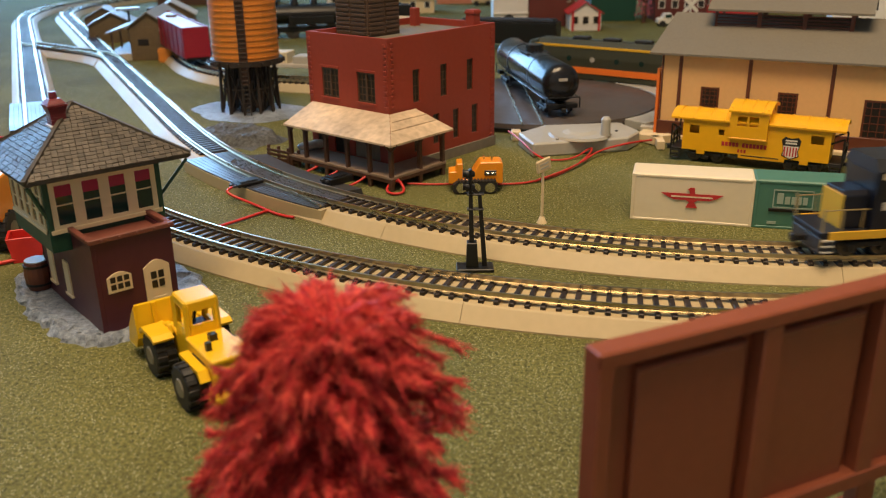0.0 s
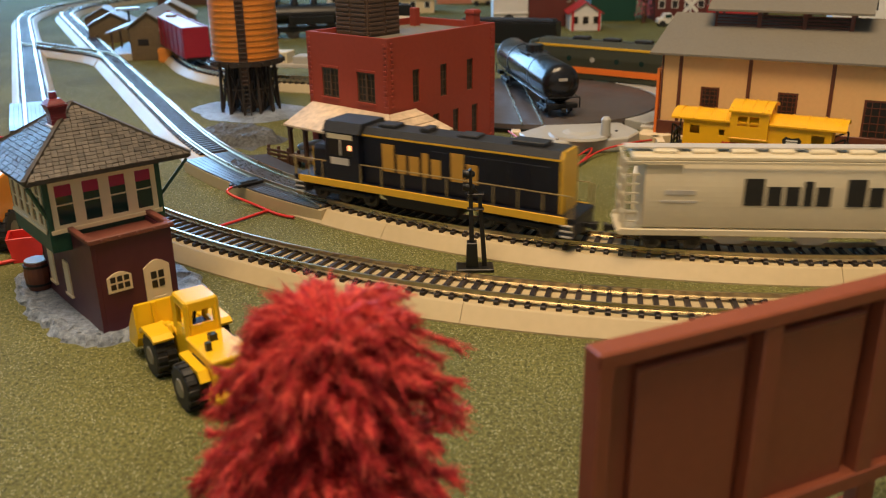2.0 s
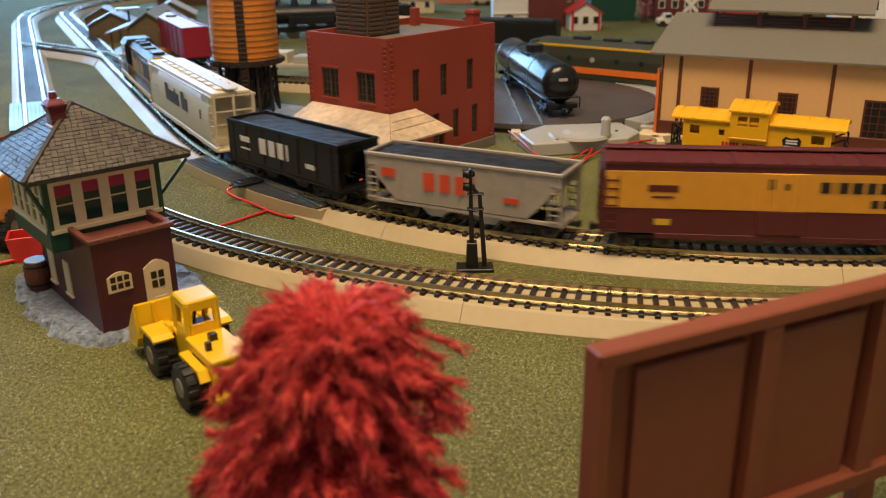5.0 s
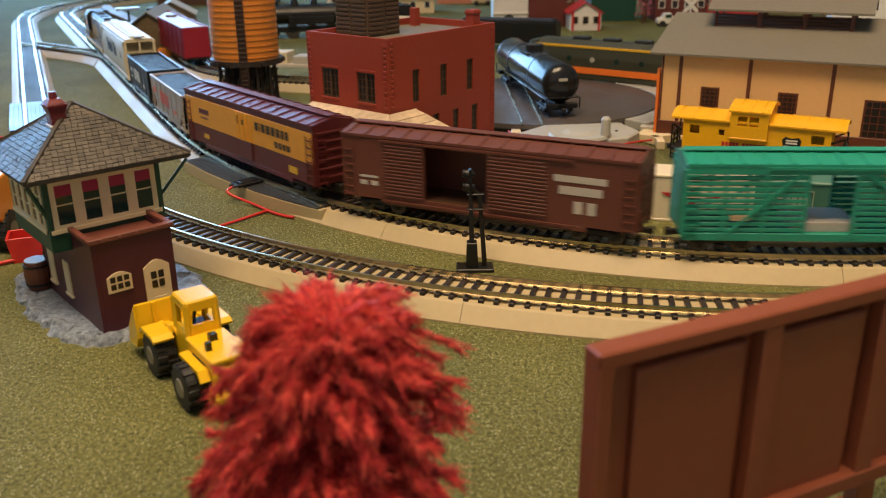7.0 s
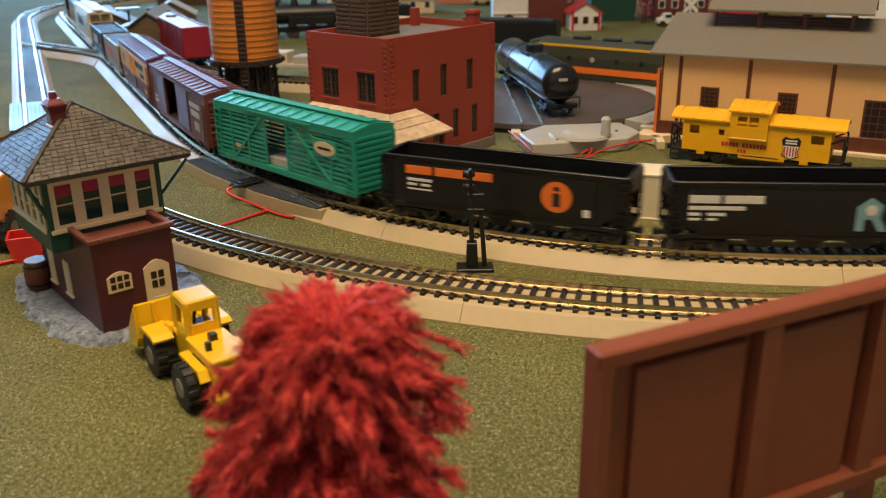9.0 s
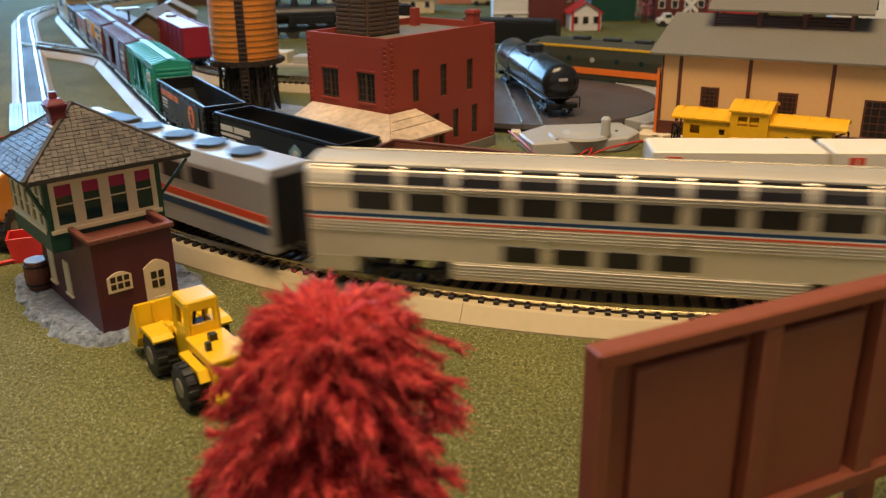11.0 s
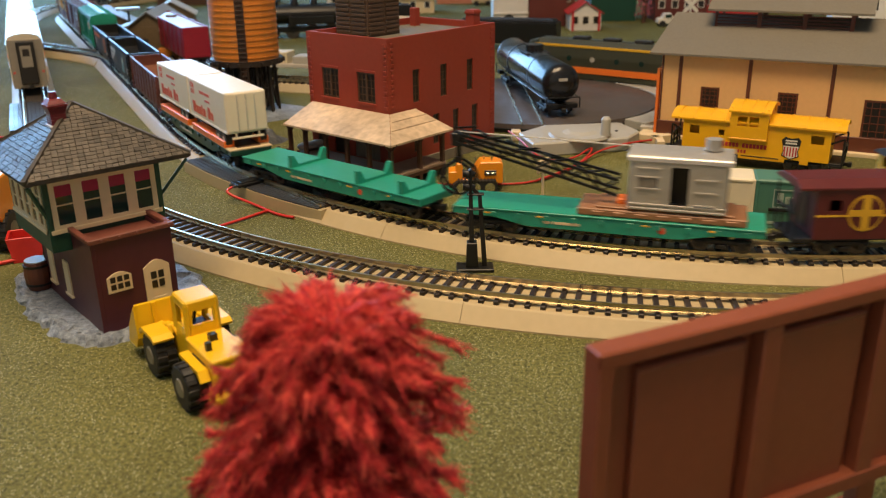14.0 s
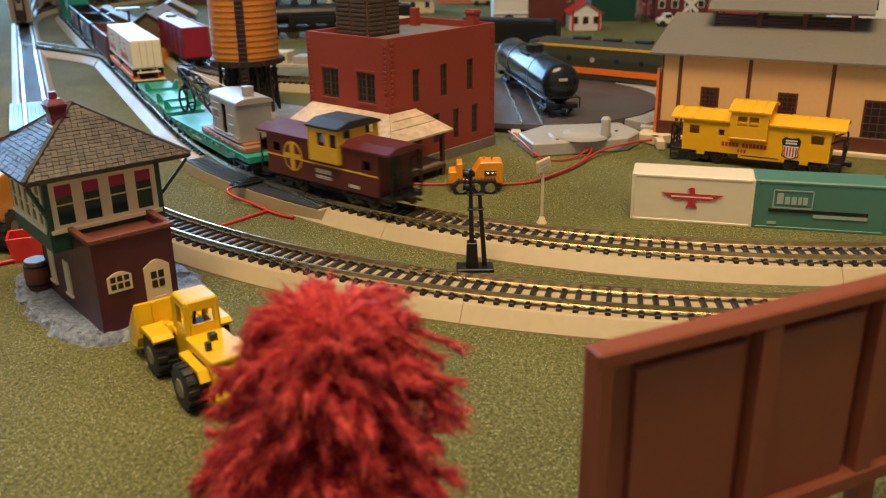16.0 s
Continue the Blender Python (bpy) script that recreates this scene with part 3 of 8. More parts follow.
    # chimney
    cx, cy = 8.9, 45.4

    def tier(name, parent, r0, r1, za, zb, bev=0.2):
        bm = bmesh.new()
        A = [bm.verts.new((cx + sx * r0, cy + sy * r0, za)) for sx, sy in ((-1, -1), (1, -1), (1, 1), (-1, 1))]
        B = [bm.verts.new((cx + sx * r1, cy + sy * r1, zb)) for sx, sy in ((-1, -1), (1, -1), (1, 1), (-1, 1))]
        bm.faces.new(A[::-1])
        bm.faces.new(B)
        for i in range(4):
            bm.faces.new((A[i], A[(i + 1) % 4], B[(i + 1) % 4], B[i]))
        bmesh.ops.bevel(bm, geom=list(bm.edges), offset=bev, segments=1, affect="EDGES")
        return part(name, bm, M_CHIMNEY, parent)
    c = tier("chimney", t, 3.3, 3.3, 80, 95)
    for k, r in enumerate((3.7, 4.1, 4.5)):
        tier("corbel", c, r, r, 94.6 + k * 1.1, 95.6 + k * 1.1, 0.12)
    tier("cap", c, 4.3, 2.5, 97.9, 100.2)
    cyl("chimney_pot", c, M_CHIMNEY, 1.9, 1.7, 100, 103.2, "z", (cx, cy), 10)
    for k in range(9):
        z = 84.5 + k * 1.15
        tier("brick_course", c, 3.42, 3.42, z, z + 0.85, 0.08)
    box("flashing", c, M_PALE_GREY, cx - 4.2, cx + 4.2, cy - 4.2, cy + 4.2, 86, 88.6, 0.4)


def rock_skirt():
    """The cast rock apron on which the tower stands."""
    rnd = random.Random(11)
    bm = bmesh.new()
    cx, cy = -165, 398
    outline = [(-221, 418), (-208, 393), (-194, 374), (-182, 362), (-171, 351), (-156, 344), (-143, 347), (-126, 362), (-112, 385), (-128, 420), (-160, 452), (-195, 458), (-222, 440)]
    pts = []
    n = len(outline)
    for i in range(n):
        a, b = outline[i], outline[(i + 1) % n]
        for k in range(6):
            pts.append((a[0] + (b[0] - a[0]) * k / 6 + rnd.uniform(-1.4, 1.4), a[1] + (b[1] - a[1]) * k / 6 + rnd.uniform(-1.4, 1.4)))
    rings = []
    for f, z in ((1.03, 0.0), (1.0, 1.6), (0.95, 3.4), (0.88, 2.6), (0.8, 2.2)):
        rings.append([bm.verts.new(((cx + (x - cx) * f + rnd.uniform(-0.8, 0.8)) * GS, (cy + (y - cy) * f + rnd.uniform(-0.8, 0.8)) * GS, z + (rnd.uniform(-0.9, 1.0) if z else 0))) for x, y in pts])
    m = len(pts)
    for a, b in zip(rings, rings[1:]):
        for i in range(m):
            bm.faces.new((a[i], a[(i + 1) % m], b[(i + 1) % m], b[i]))
    bm.faces.new(rings[-1])
    bmesh.ops.recalc_face_normals(bm, faces=bm.faces)
    tagged(part("rock_base", bm, M_SCENERY_ROCK), "rough grey cast rock apron under the signal tower, blue window light in its colour", "rock base")


def barrel():
    t = gthing("barrel", -203, 406, 0, "small red-brown wooden barrel beside the signal tower", "barrel", z=2.2)
    bm = bmesh.new()
    rings = [[bm.verts.new((r * math.cos(i * math.pi / 8), r * math.sin(i * math.pi / 8), z)) for i in range(16)] for r, z in ((5.4, 0), (6.4, 4), (6.7, 7.5), (6.4, 11), (5.4, 15), (4.8, 15), (4.8, 13.6))]
    for p, q in zip(rings, rings[1:]):
        for i in range(16):
            bm.faces.new((p[i], p[(i + 1) % 16], q[(i + 1) % 16], q[i]))
    bm.faces.new(rings[0][::-1])
    bm.faces.new(rings[-1])
    part("stave_body", bm, M_TRIM_BROWN, t)
    for z in (2.5, 12):
        bm = bmesh.new()
        add_cyl(bm, 6.5, 6.6, z, z + 1.2, n=16)
        part("hoop", bm, M_BLACK, t)
    bm = bmesh.new()
    add_cyl(bm, 5.5, 5.5, 14.6, 15.2, n=16)
    part("rim", bm, M_PALE_GREY, t)


def red_building():
    t = gthing("station_building", -36.4, 604, 48.95, "square red two-storey brick station with a tan wrap-around porch", "station building")
    A, B, H = 120.7, 82.6, 96.9
    ups = [(25.3, 32.6, 49.4, 73), (55.4, 63, 49.4, 73), (86, 93.4, 49.4, 73), (46.5, 53.5, 15, 37.5), (69.5, 76, 15, 37.5), (92, 99, 15, 37.5), (25.5, 32.5, 13, 37)]
    part("wall", wall_with_holes("y", 0, 3, 0, A, 4, H, ups), M_RED_BRICK, t)
    for u0, u1, z0, z1 in ups:
        sash(t, ("y", 1.4), u0, u1, z0, z1, 0.8, 2, 4, M_VENT_BROWN, M_DARKWIN, -1)
    fr = [(12.7, 30.7, 51, 72.3), (50, 67.7, 51, 72.3)]
    low = [(46, 58, 10, 34), (10, 36, 10, 32), (66, 76, 14, 34)]
    part("wall", wall_with_holes("x", 0, 3, 3, B - 3, 4, H, fr + low), M_RED_BRICK, t)
    for u0, u1, z0, z1 in fr:
        w = sash(t, ("x", 1.2), u0, u1, z0, z1, 1.2, 4, 4, M_VENT_BROWN, M_DARKWIN, -1)
        box("mullion", w, M_VENT_BROWN, 0.4, 1.6, (u0 + u1) / 2 - 0.9, (u0 + u1) / 2 + 0.9, z0, z1, 0.1)
        box("sill", w, M_RED_BRICK, -1, 0.4, u0 - 1, u1 + 1, z0 - 1.6, z0, 0.15)
        box("lintel", w, M_RED_BRICK, -0.5, 0.4, u0 - 1, u1 + 1, z1, z1 + 1.8, 0.15)
    # dark slab stands in for the shade inside the open doorway
    box("door", t, M_DARKWIN, 1.2, 2.2, 46, 58, 10, 34, 0.1, "open doorway, its inner shade drawn as a dark slab")
    box("freight_door", t, M_STONE_GREY, 0.8, 2, 10, 36, 10, 32, 0.1, "grey-brown sliding freight door")
    sash(t, ("x", 1.2), 66, 76, 14, 34, 0.8, 2, 2, M_VENT_BROWN, M_DARKWIN, -1)
    box("wall", t, M_RED_BRICK, 0, A, B - 3, B, 4, H, 0.1)
    box("wall", t, M_RED_BRICK, A - 3, A, 3, B - 3, 4, H, 0.1)
    box("footing", t, M_STONE_GREY, -0.8, A + 0.8, -0.8, B + 0.8, 0, 8, 0.3)
    box("roof_deck", t, M_ROOF_GREY, 3, A - 3, 3, B - 3, H - 7, H - 5, 0)
    # quoins: small stacked blocks on the corners
    for z in np.arange(48, H - 3, 3.6):
        for y in (1.2, 78.4):
            box("quoin", t, M_RED_BRICK, -0.7, 0.4, y, y + 3.0, z, z + 2.1, 0.25)
    for z in np.arange(9, H - 3, 3.6):
        box("quoin", t, M_RED_BRICK, A - 6, A - 2.6, -0.7, 0.4, z, z + 2.1, 0.25)
        if z > 46:
            box("quoin", t, M_RED_BRICK, 3, 6, -0.5, 0.4, z, z + 2.1, 0.25)
    c = box("chimney", t, M_RED_BRICK, 98, 106, 3, 11, H - 6, H + 11, 0.3)
    box("cap", c, M_RED_BRICK, 97.4, 106.6, 2.4, 11.6, H + 8, H + 10, 0.3)
    box("chimney", t, M_RED_BRICK, 101, 107, 66, 72, H - 6, H + 9, 0.3)
    # porch: deck, posts with braces, and a hipped roof on two sides
    D = 26
    box("porch_deck", t, M_DECK, -D, -0.9, -D, B - 2, 8, 10, 0.3)
    box("porch_deck", t, M_DECK, -0.9, 31, -D, -0.9, 8, 10, 0.3)
    box("deck_beam", t, M_WOOD_DK, -D + 0.2, -D + 2, -D + 0.2, B - 2.5, 5.5, 8, 0.2)
    box("deck_beam", t, M_WOOD_DK, -D + 2, 30.5, -D + 0.2, -D + 2, 5.5, 8, 0.2)
    posts = [(-D + 1.5, y) for y in (-D + 1.5, -4, 18, 40, 62, 79)] + [(4, -D + 1.5), (28, -D + 1.5)]
    for x, y in posts:
        p = box("porch_post", t, M_WOOD_DK, x - 1.4, x + 1.4, y - 1.4, y + 1.4, 0, 34, 0.2)
        for dx, dy in ((1, 0), (-1, 0), (0, 1), (0, -1)):
            if (x < -D + 3 and dx) and y > -D + 3:
                continue
            if y < -D + 3 and dy and x > -D + 3:
                continue
            bar("brace", p, M_WOOD_DK, (x, y, 27), (x + dx * 5.5, y + dy * 5.5, 33), 1.2)
    # roof slopes
    e, z0, z1 = 30, 33.5, 45.5

    def slab(name, pts, mat_):
        bm = bmesh.new()
        up = [bm.verts.new(v) for v in pts]
        dn = [bm.verts.new((v[0], v[1], v[2] - 1.4)) for v in pts]
        bm.faces.new(up)
        bm.faces.new(dn[::-1])
        k = len(pts)
        for i in range(k):
            bm.faces.new((up[i], dn[i], dn[(i + 1) % k], up[(i + 1) % k]))
        bmesh.ops.recalc_face_normals(bm, faces=bm.faces)
        return part(name, bm, mat_, t)
    slab("porch_roof", [(-e, -e, z0), (-e, B - 3, z0), (-0.3, B - 3, z1), (-0.3, -1, z1)], M_PORCH_ROOF)
    slab("porch_roof", [(-e + 0.3, -e - 0.1, z0), (-0.3, -1.2, z1), (26, -1.2, z1), (30, -9, z1 - 4), (34, -e, z0)], M_PORCH_ROOF)
    for k in range(1, 7):
        f = k / 7
        a = -e + (e - 0.3) * f
        if k in (3, 5):
            bar("roof_course", t, M_PORCH_ROOF, (a + 2, -e + (e - 1) * f, z0 + (z1 - z0) * f + 0.1), (31 - 3 * f, -e + (e - 1) * f, z0 + (z1 - z0) * f + 0.1), 0.9, 0.8)
    for i in range(3):
        box("porch_step", t, M_WOOD_DK, -D - 3 + i, -D + 10, B - 2 + 2 * (2 - i), B + 2 * (2 - i), 0, 3 + 2.4 * i, 0.1)
    # louvred vent tower on the roof
    v = box("vent_tower", t, M_VENT_BROWN, 26, 60, 44, 78, H - 6, H + 46, 0.4, "umber louvred vent tower")
    for z in np.arange(H - 3, H + 42, 3.2):
        for q in ((27.5, 41.5), (44.5, 58.5)):
            box("louvre", v, M_VENT_BROWN, q[0], q[1], 42.9, 44.3, z, z + 1.9, 0.2)
            box("louvre", v, M_VENT_BROWN, 24.9, 26.3, q[0] + 18, q[1] + 18, z, z + 1.9, 0.2)
    # sack and fence on the porch
    s = gthing("grain_sacks", -101, 646, 30, "two pale grain sacks on the porch deck", "sacks", z=9.9)
    for k, (x, y, z) in enumerate(((0, 0, 3.5), (9, 2, 3.2))):
        bm = bmesh.new()
        bmesh.ops.create_icosphere(bm, subdivisions=3, radius=1)
        rnd = random.Random(k)
        for w in bm.verts:
            w.co = Vector((w.co.x * 8.5 + x, w.co.y * 5 + y, w.co.z * 3.4 + z))
        part("sack", bm, M_PALE_GREY, s, flat=False)


def engine_house():
    t = gthing("engine_house", 180.5, 717, -27.9, "tan timber-framed engine house with brown trim and grey roof", "engine house")
    L, Wd, H = 300, 100, 68
    wins = [(32.7, 47.3, 27, 43.7), (91.6, 106.4, 25.5, 43.5), (152.9, 175, 13, 42.4), (214, 236, 13, 42.4)]
    part("wall", wall_with_holes("y", 0, 3, 0, L, 14, H, wins), M_WALL_TAN, t)
    for u0, u1, z0, z1 in wins:
        sash(t, ("y", 0.4), u0, u1, z0, z1, 1.6, 4, 5, M_TRIM_BROWN, M_DARKWIN, -1)
    part("gable_wall", wall_with_holes("x", -0.02, 2.98, 3, Wd, 14, H, [(18, 82, 14, 60)]), M_WALL_TAN, t)
    for y in (18, 52):
        d = box("engine_door", t, M_ORANGE, -3.4, -1.2, y - 18, y + 12 - 18, 3, 56, 0.2, "half-open orange door with brown frame") if y == 18 else None
    if d:
        for q in ((-3.9, -0.8, -1.2, 0.8), (-3.9, -0.8, 11, 13)):
            box("stile", d, M_TRIM_BROWN, q[0], q[1], q[2], q[3], 3, 57, 0.2)
        box("rail", d, M_TRIM_BROWN, -3.8, -0.9, -1, 12.5, 55, 58, 0.2)
    box("wall", t, M_WALL_TAN, 0, L, Wd, Wd + 3, 0, H, 0)
    box("wall", t, M_WALL_TAN, L - 3, L, 3, Wd, 0, H, 0)
    box("base_course", t, M_TRIM_BROWN, -0.8, L + 0.8, -1.2, 2.5, 0, 14, 0.3)
    for x in (0.3, 15.4, 69.2, 129.3, 187, 245):
        box("pilaster", t, M_TRIM_BROWN, x - (1.4 if x > 1 else 0), x + 1.4, -0.9, 0.3, 14, H, 0.2)
    box("slab", t, M_CREAM, -14, L + 8, -7, Wd + 4, 0, 3, 0.3, "cream floor slab")
    # roof slope, ridge and clerestory
    run, rise = 40, 26

    def slope(pts):
        bm = bmesh.new()
        up = [bm.verts.new(v) for v in pts]
        dn = [bm.verts.new((v[0], v[1], v[2] - 1.6)) for v in pts]
        bm.faces.new(up)
        bm.faces.new(dn[::-1])
        k = len(pts)
        for i in range(k):
            bm.faces.new((up[i], dn[i], dn[(i + 1) % k], up[(i + 1) % k]))
        bmesh.ops.recalc_face_normals(bm, faces=bm.faces)
        return part("roof", bm, M_ROOF_GREY, t)
    slope([(-9, -6.5, H + 1.5), (L + 9, -6.5, H + 1.5), (L + 9, 46, 96.5), (-2, 46, 96.5)])
    slope([(-2, 46.2, 96.5), (L + 9, 46.2, 96.5), (L + 9, Wd + 9, H + 1.5), (-9, Wd + 9, H + 1.5)])
    c = box("clerestory", t, M_TRIM_BROWN, 33, 137, 30, 62, 84, 88.6, 0.2, "brown louvred clerestory along the ridge")
    for k in range(4):
        x = 33 + 34 * k
        box("post", c, M_TRIM_BROWN, x - 1.2 if k else x, x + 2, 29.5, 32, 84, 102, 0.2)
        box("post", c, M_TRIM_BROWN, x - 1.2 if k else x, x + 2, 60, 62.5, 84, 102, 0.2)
    for k in range(3):
        for z in (89.5, 92, 94.5, 97, 99.5):
            box("slat", c, M_TRIM_BROWN, 35 + 34 * k, 66 + 34 * k, 29.9, 31.6, z, z + 0.9, 0.1)
    slope([(28, 23, 102), (150, 23, 102), (150, 46, 116), (28, 46, 116)])
    slope([(28, 46.2, 116), (150, 46.2, 116), (150, 69, 102), (28, 69, 102)])
    bm = bmesh.new()
    add_prism(bm, [(31, 102), (61, 102), (46, 113.5)], 134, 137, "x")
    part("gable_end", bm, M_WALL_TAN, t)


def water_tank():
    t = gthing("water_tower", -185.5, 848, 0, "ochre banded water tank on a dark trestle", "water tower")
    box("pad", t, M_STONE_GREY, -8, 8, -8, 8, 0, 1.4, 0.3)
    R = 31
    for k in range(12):
        a = 2 * math.pi * k / 12
        x, y = 26.5 * math.cos(a), 26.5 * math.sin(a)
        bar("leg", t, M_TANK_BLACK, (x * 1.06, y * 1.06, 0), (x, y, 47), 2.4)
        b = a + 2 * math.pi / 12
        x2, y2 = 26.5 * math.cos(b), 26.5 * math.sin(b)
        bar("cross_brace", t, M_TANK_BLACK, (x, y, 4), (x2, y2, 44), 1.2)
        bar("cross_brace", t, M_TANK_BLACK, (x2, y2, 4), (x, y, 44), 1.2)
        bar("girt", t, M_TANK_BLACK, (x, y, 24), (x2, y2, 24), 1.2)
    for x in (-14, -5, 5, 14):
        for y in (-14, -5, 5, 14):
            bar("leg", t, M_TANK_BLACK, (x, y, 0), (x, y, 47), 2.4)
    for k in range(8):
        a = 2 * math.pi * (k + 0.5) / 8
        bar("inner_brace", t, M_TANK_BLACK, (17 * math.cos(a), 17 * math.sin(a), 2), (17 * math.cos(a + 0.8), 17 * math.sin(a + 0.8), 45), 1.8)
    cyl("platform", t, M_TANK_BLACK, 34.5, 34.5, 46, 51, "z", (0, 0), 24)
    for k in range(20):
        a = 2 * math.pi * k / 20
        box("joist", t, M_TANK_BLACK, 33, 36.5, -1, 1, 47, 49.6, 0.1, "", Matrix.Rotation(a, 4, "Z"))
    bm = bmesh.new()
    add_cyl(bm, R, R, 51, 122, n=48)
    tank = part("tank", bm, M_OCHRE, t, "ochre tank with raised hoops")
    for k in range(13):
        z = 53.5 + k * 5.3
        cyl("hoop", tank, M_OCHRE, R + 0.6, R + 0.6, z, z + 1.1, "z", (0, 0), 48)
    box("ladder_board", t, M_WOOD_DK, -4, 4, -R - 1.6, -R + 1, 30, 122, 0.3, "brown ladder board", Matrix.Rotation(0.12, 4, "Z"))
    for z in np.arange(4, 120, 4.2):
        box("rung", t, M_TANK_BLACK, -3, 3, -R - 3.0, -R - 1.5, z, z + 0.9, 0.1, "", Matrix.Rotation(0.12, 4, "Z"))
    for x in (-3.2, 3.2):
        box("ladder_rail", t, M_TANK_BLACK, x - 0.5, x + 0.5, -R - 3.2, -R - 2, 0, 52, 0.1, "", Matrix.Rotation(0.12, 4, "Z"))
    # gravel apron
    rnd = random.Random(5)
    for nm, cx, cy, rx, ry, h, m_, lab in (("gravel_pad", -186, 842, 56, 50, 1.0, M_SCENERY_ROCK, "pale grey gravel pad under the water tower"),):
        bm = bmesh.new()
        n = 48
        prev = None
        for f, z in ((1.0, 0.0), (0.93, 0.55), (0.8, 0.9), (0.5, 1.0), (0.2, 1.0)):
            ring = []
            for i in range(n):
                a = 2 * math.pi * i / n
                w = 1 + 0.06 * math.sin(3 * a + 1) + 0.04 * math.sin(7 * a) + rnd.uniform(-0.02, 0.02)
                ring.append(bm.verts.new(((cx + rx * f * w * math.cos(a) - 0.35 * ry * f * w * math.sin(a)) * GS, (cy + ry * f * w * math.sin(a)) * GS, z * h * (1 + rnd.uniform(-0.2, 0.2) if z else 1))))
            if prev:
                for i in range(n):
                    bm.faces.new((prev[i], prev[(i + 1) % n], ring[(i + 1) % n], ring[i]))
            prev = ring
        bm.faces.new(prev)
        bmesh.ops.recalc_face_normals(bm, faces=bm.faces)
        tagged(part(nm, bm, m_), lab, nm.replace("_", " "))


def coal_heap():
    """A low mound with a steep near edge, strewn with lumps."""
    rnd = random.Random(9)
    bm = bmesh.new()
    nx, ny, ang = 44, 30, radians(-40)
    grid = []
    for i in range(nx + 1):
        row = []
        for j in range(ny + 1):
            u, v = i / nx * 2 - 1, j / ny * 2 - 1
            d = max(abs(u) ** 2.6 + abs(v) ** 2.6, 0) ** (1 / 2.6)
            edge = min(1, max(0, (1.0 - d) * (5.0 if u > 0.2 else 2.2)))
            lx, ly = u * 47 * (1 + 0.06 * math.sin(5 * v)), v * 26 * (1 + 0.1 * math.sin(4 * u + 1))
            z = edge * (6.5 + 3.0 * noise.noise(Vector((lx * 0.08, ly * 0.08, 0)))) + edge * rnd.uniform(0, 1.6)
            row.append(bm.verts.new(((-176 + lx * math.cos(ang) - ly * math.sin(ang)) * GS, (735 + lx * math.sin(ang) + ly * math.cos(ang)) * GS, z + 0.1)))
        grid.append(row)
    for i in range(nx):
        for j in range(ny):
            bm.faces.new((grid[i][j], grid[i + 1][j], grid[i + 1][j + 1], grid[i][j + 1]))
    bmesh.ops.recalc_face_normals(bm, faces=bm.faces)
    tagged(part("coal_heap", bm, M_GRAVEL), "low heap of dark grey coal gravel", "coal heap", kind="stuff")


signal_tower()
rock_skirt()
barrel()
red_building()
engine_house()
water_tank()
coal_heap()


# ---- things on the mat ----
M_TREE = bpy.data.materials.new("dyed_red_fibre")
M_TREE.use_nodes = True
_n, _l = M_TREE.node_tree.nodes, M_TREE.node_tree.links
_g = _n.new("ShaderNodeNewGeometry")
_r = _n.new("ShaderNodeValToRGB")
_r.color_ramp.elements[0].color, _r.color_ramp.elements[1].color = (0.28, 0.007, 0.014, 1), (0.90, 0.15, 0.10, 1)
_e = _r.color_ramp.elements.new(0.5)
_e.color = (0.62, 0.024, 0.034, 1)
_l.new(_g.outputs["Random Per Island"], _r.inputs["Fac"])
_l.new(_r.outputs["Color"], _n["Principled BSDF"].inputs["Base Color"])
_n["Principled BSDF"].inputs["Roughness"].default_value = 0.65
_n["Principled BSDF"].inputs["Subsurface Weight"].default_value = 0.0
M_BILL = mat("terracotta_brown_plastic", (0.23, 0.062, 0.028), 0.45, vary=0.1, bump=0.08)
M_TYRE = mat("black_rubber_tyre", (0.014, 0.014, 0.014), 0.6, vary=0.25)
M_HUB = mat("tan_grey_hub", (0.20, 0.18, 0.13), 0.5, vary=0.2)
M_ORANGE_TOY = mat("orange_toy_plastic", (0.85, 0.30, 0.015), 0.35, vary=0.05, bump=0.04)
M_CHROME = mat("chrome_plating", (0.60, 0.58, 0.54), 0.18, 1.0, vary=0.1)
M_LTGREY = mat("light_grey_plastic", (0.42, 0.405, 0.36), 0.4, vary=0.06, bump=0.05)
M_WIRE = mat("red_wire_insulation", (0.55, 0.03, 0.025), 0.35, vary=0.1, bump=0)
M_TT = mat("dark_turntable_plastic", (0.085, 0.07, 0.064), 0.42, vary=0.12)
M_TANKCAR = mat("gloss_black_tank", (0.012, 0.012, 0.014), 0.22, vary=0.2, bump=0.02)
M_CONT_WHITE = mat("ivory_container_plastic", (0.76, 0.67, 0.49), 0.45, vary=0.04, bump=0.05)
M_EMBLEM_RED = mat("dull_red_emblem", (0.50, 0.03, 0.035), 0.45, vary=0.08)


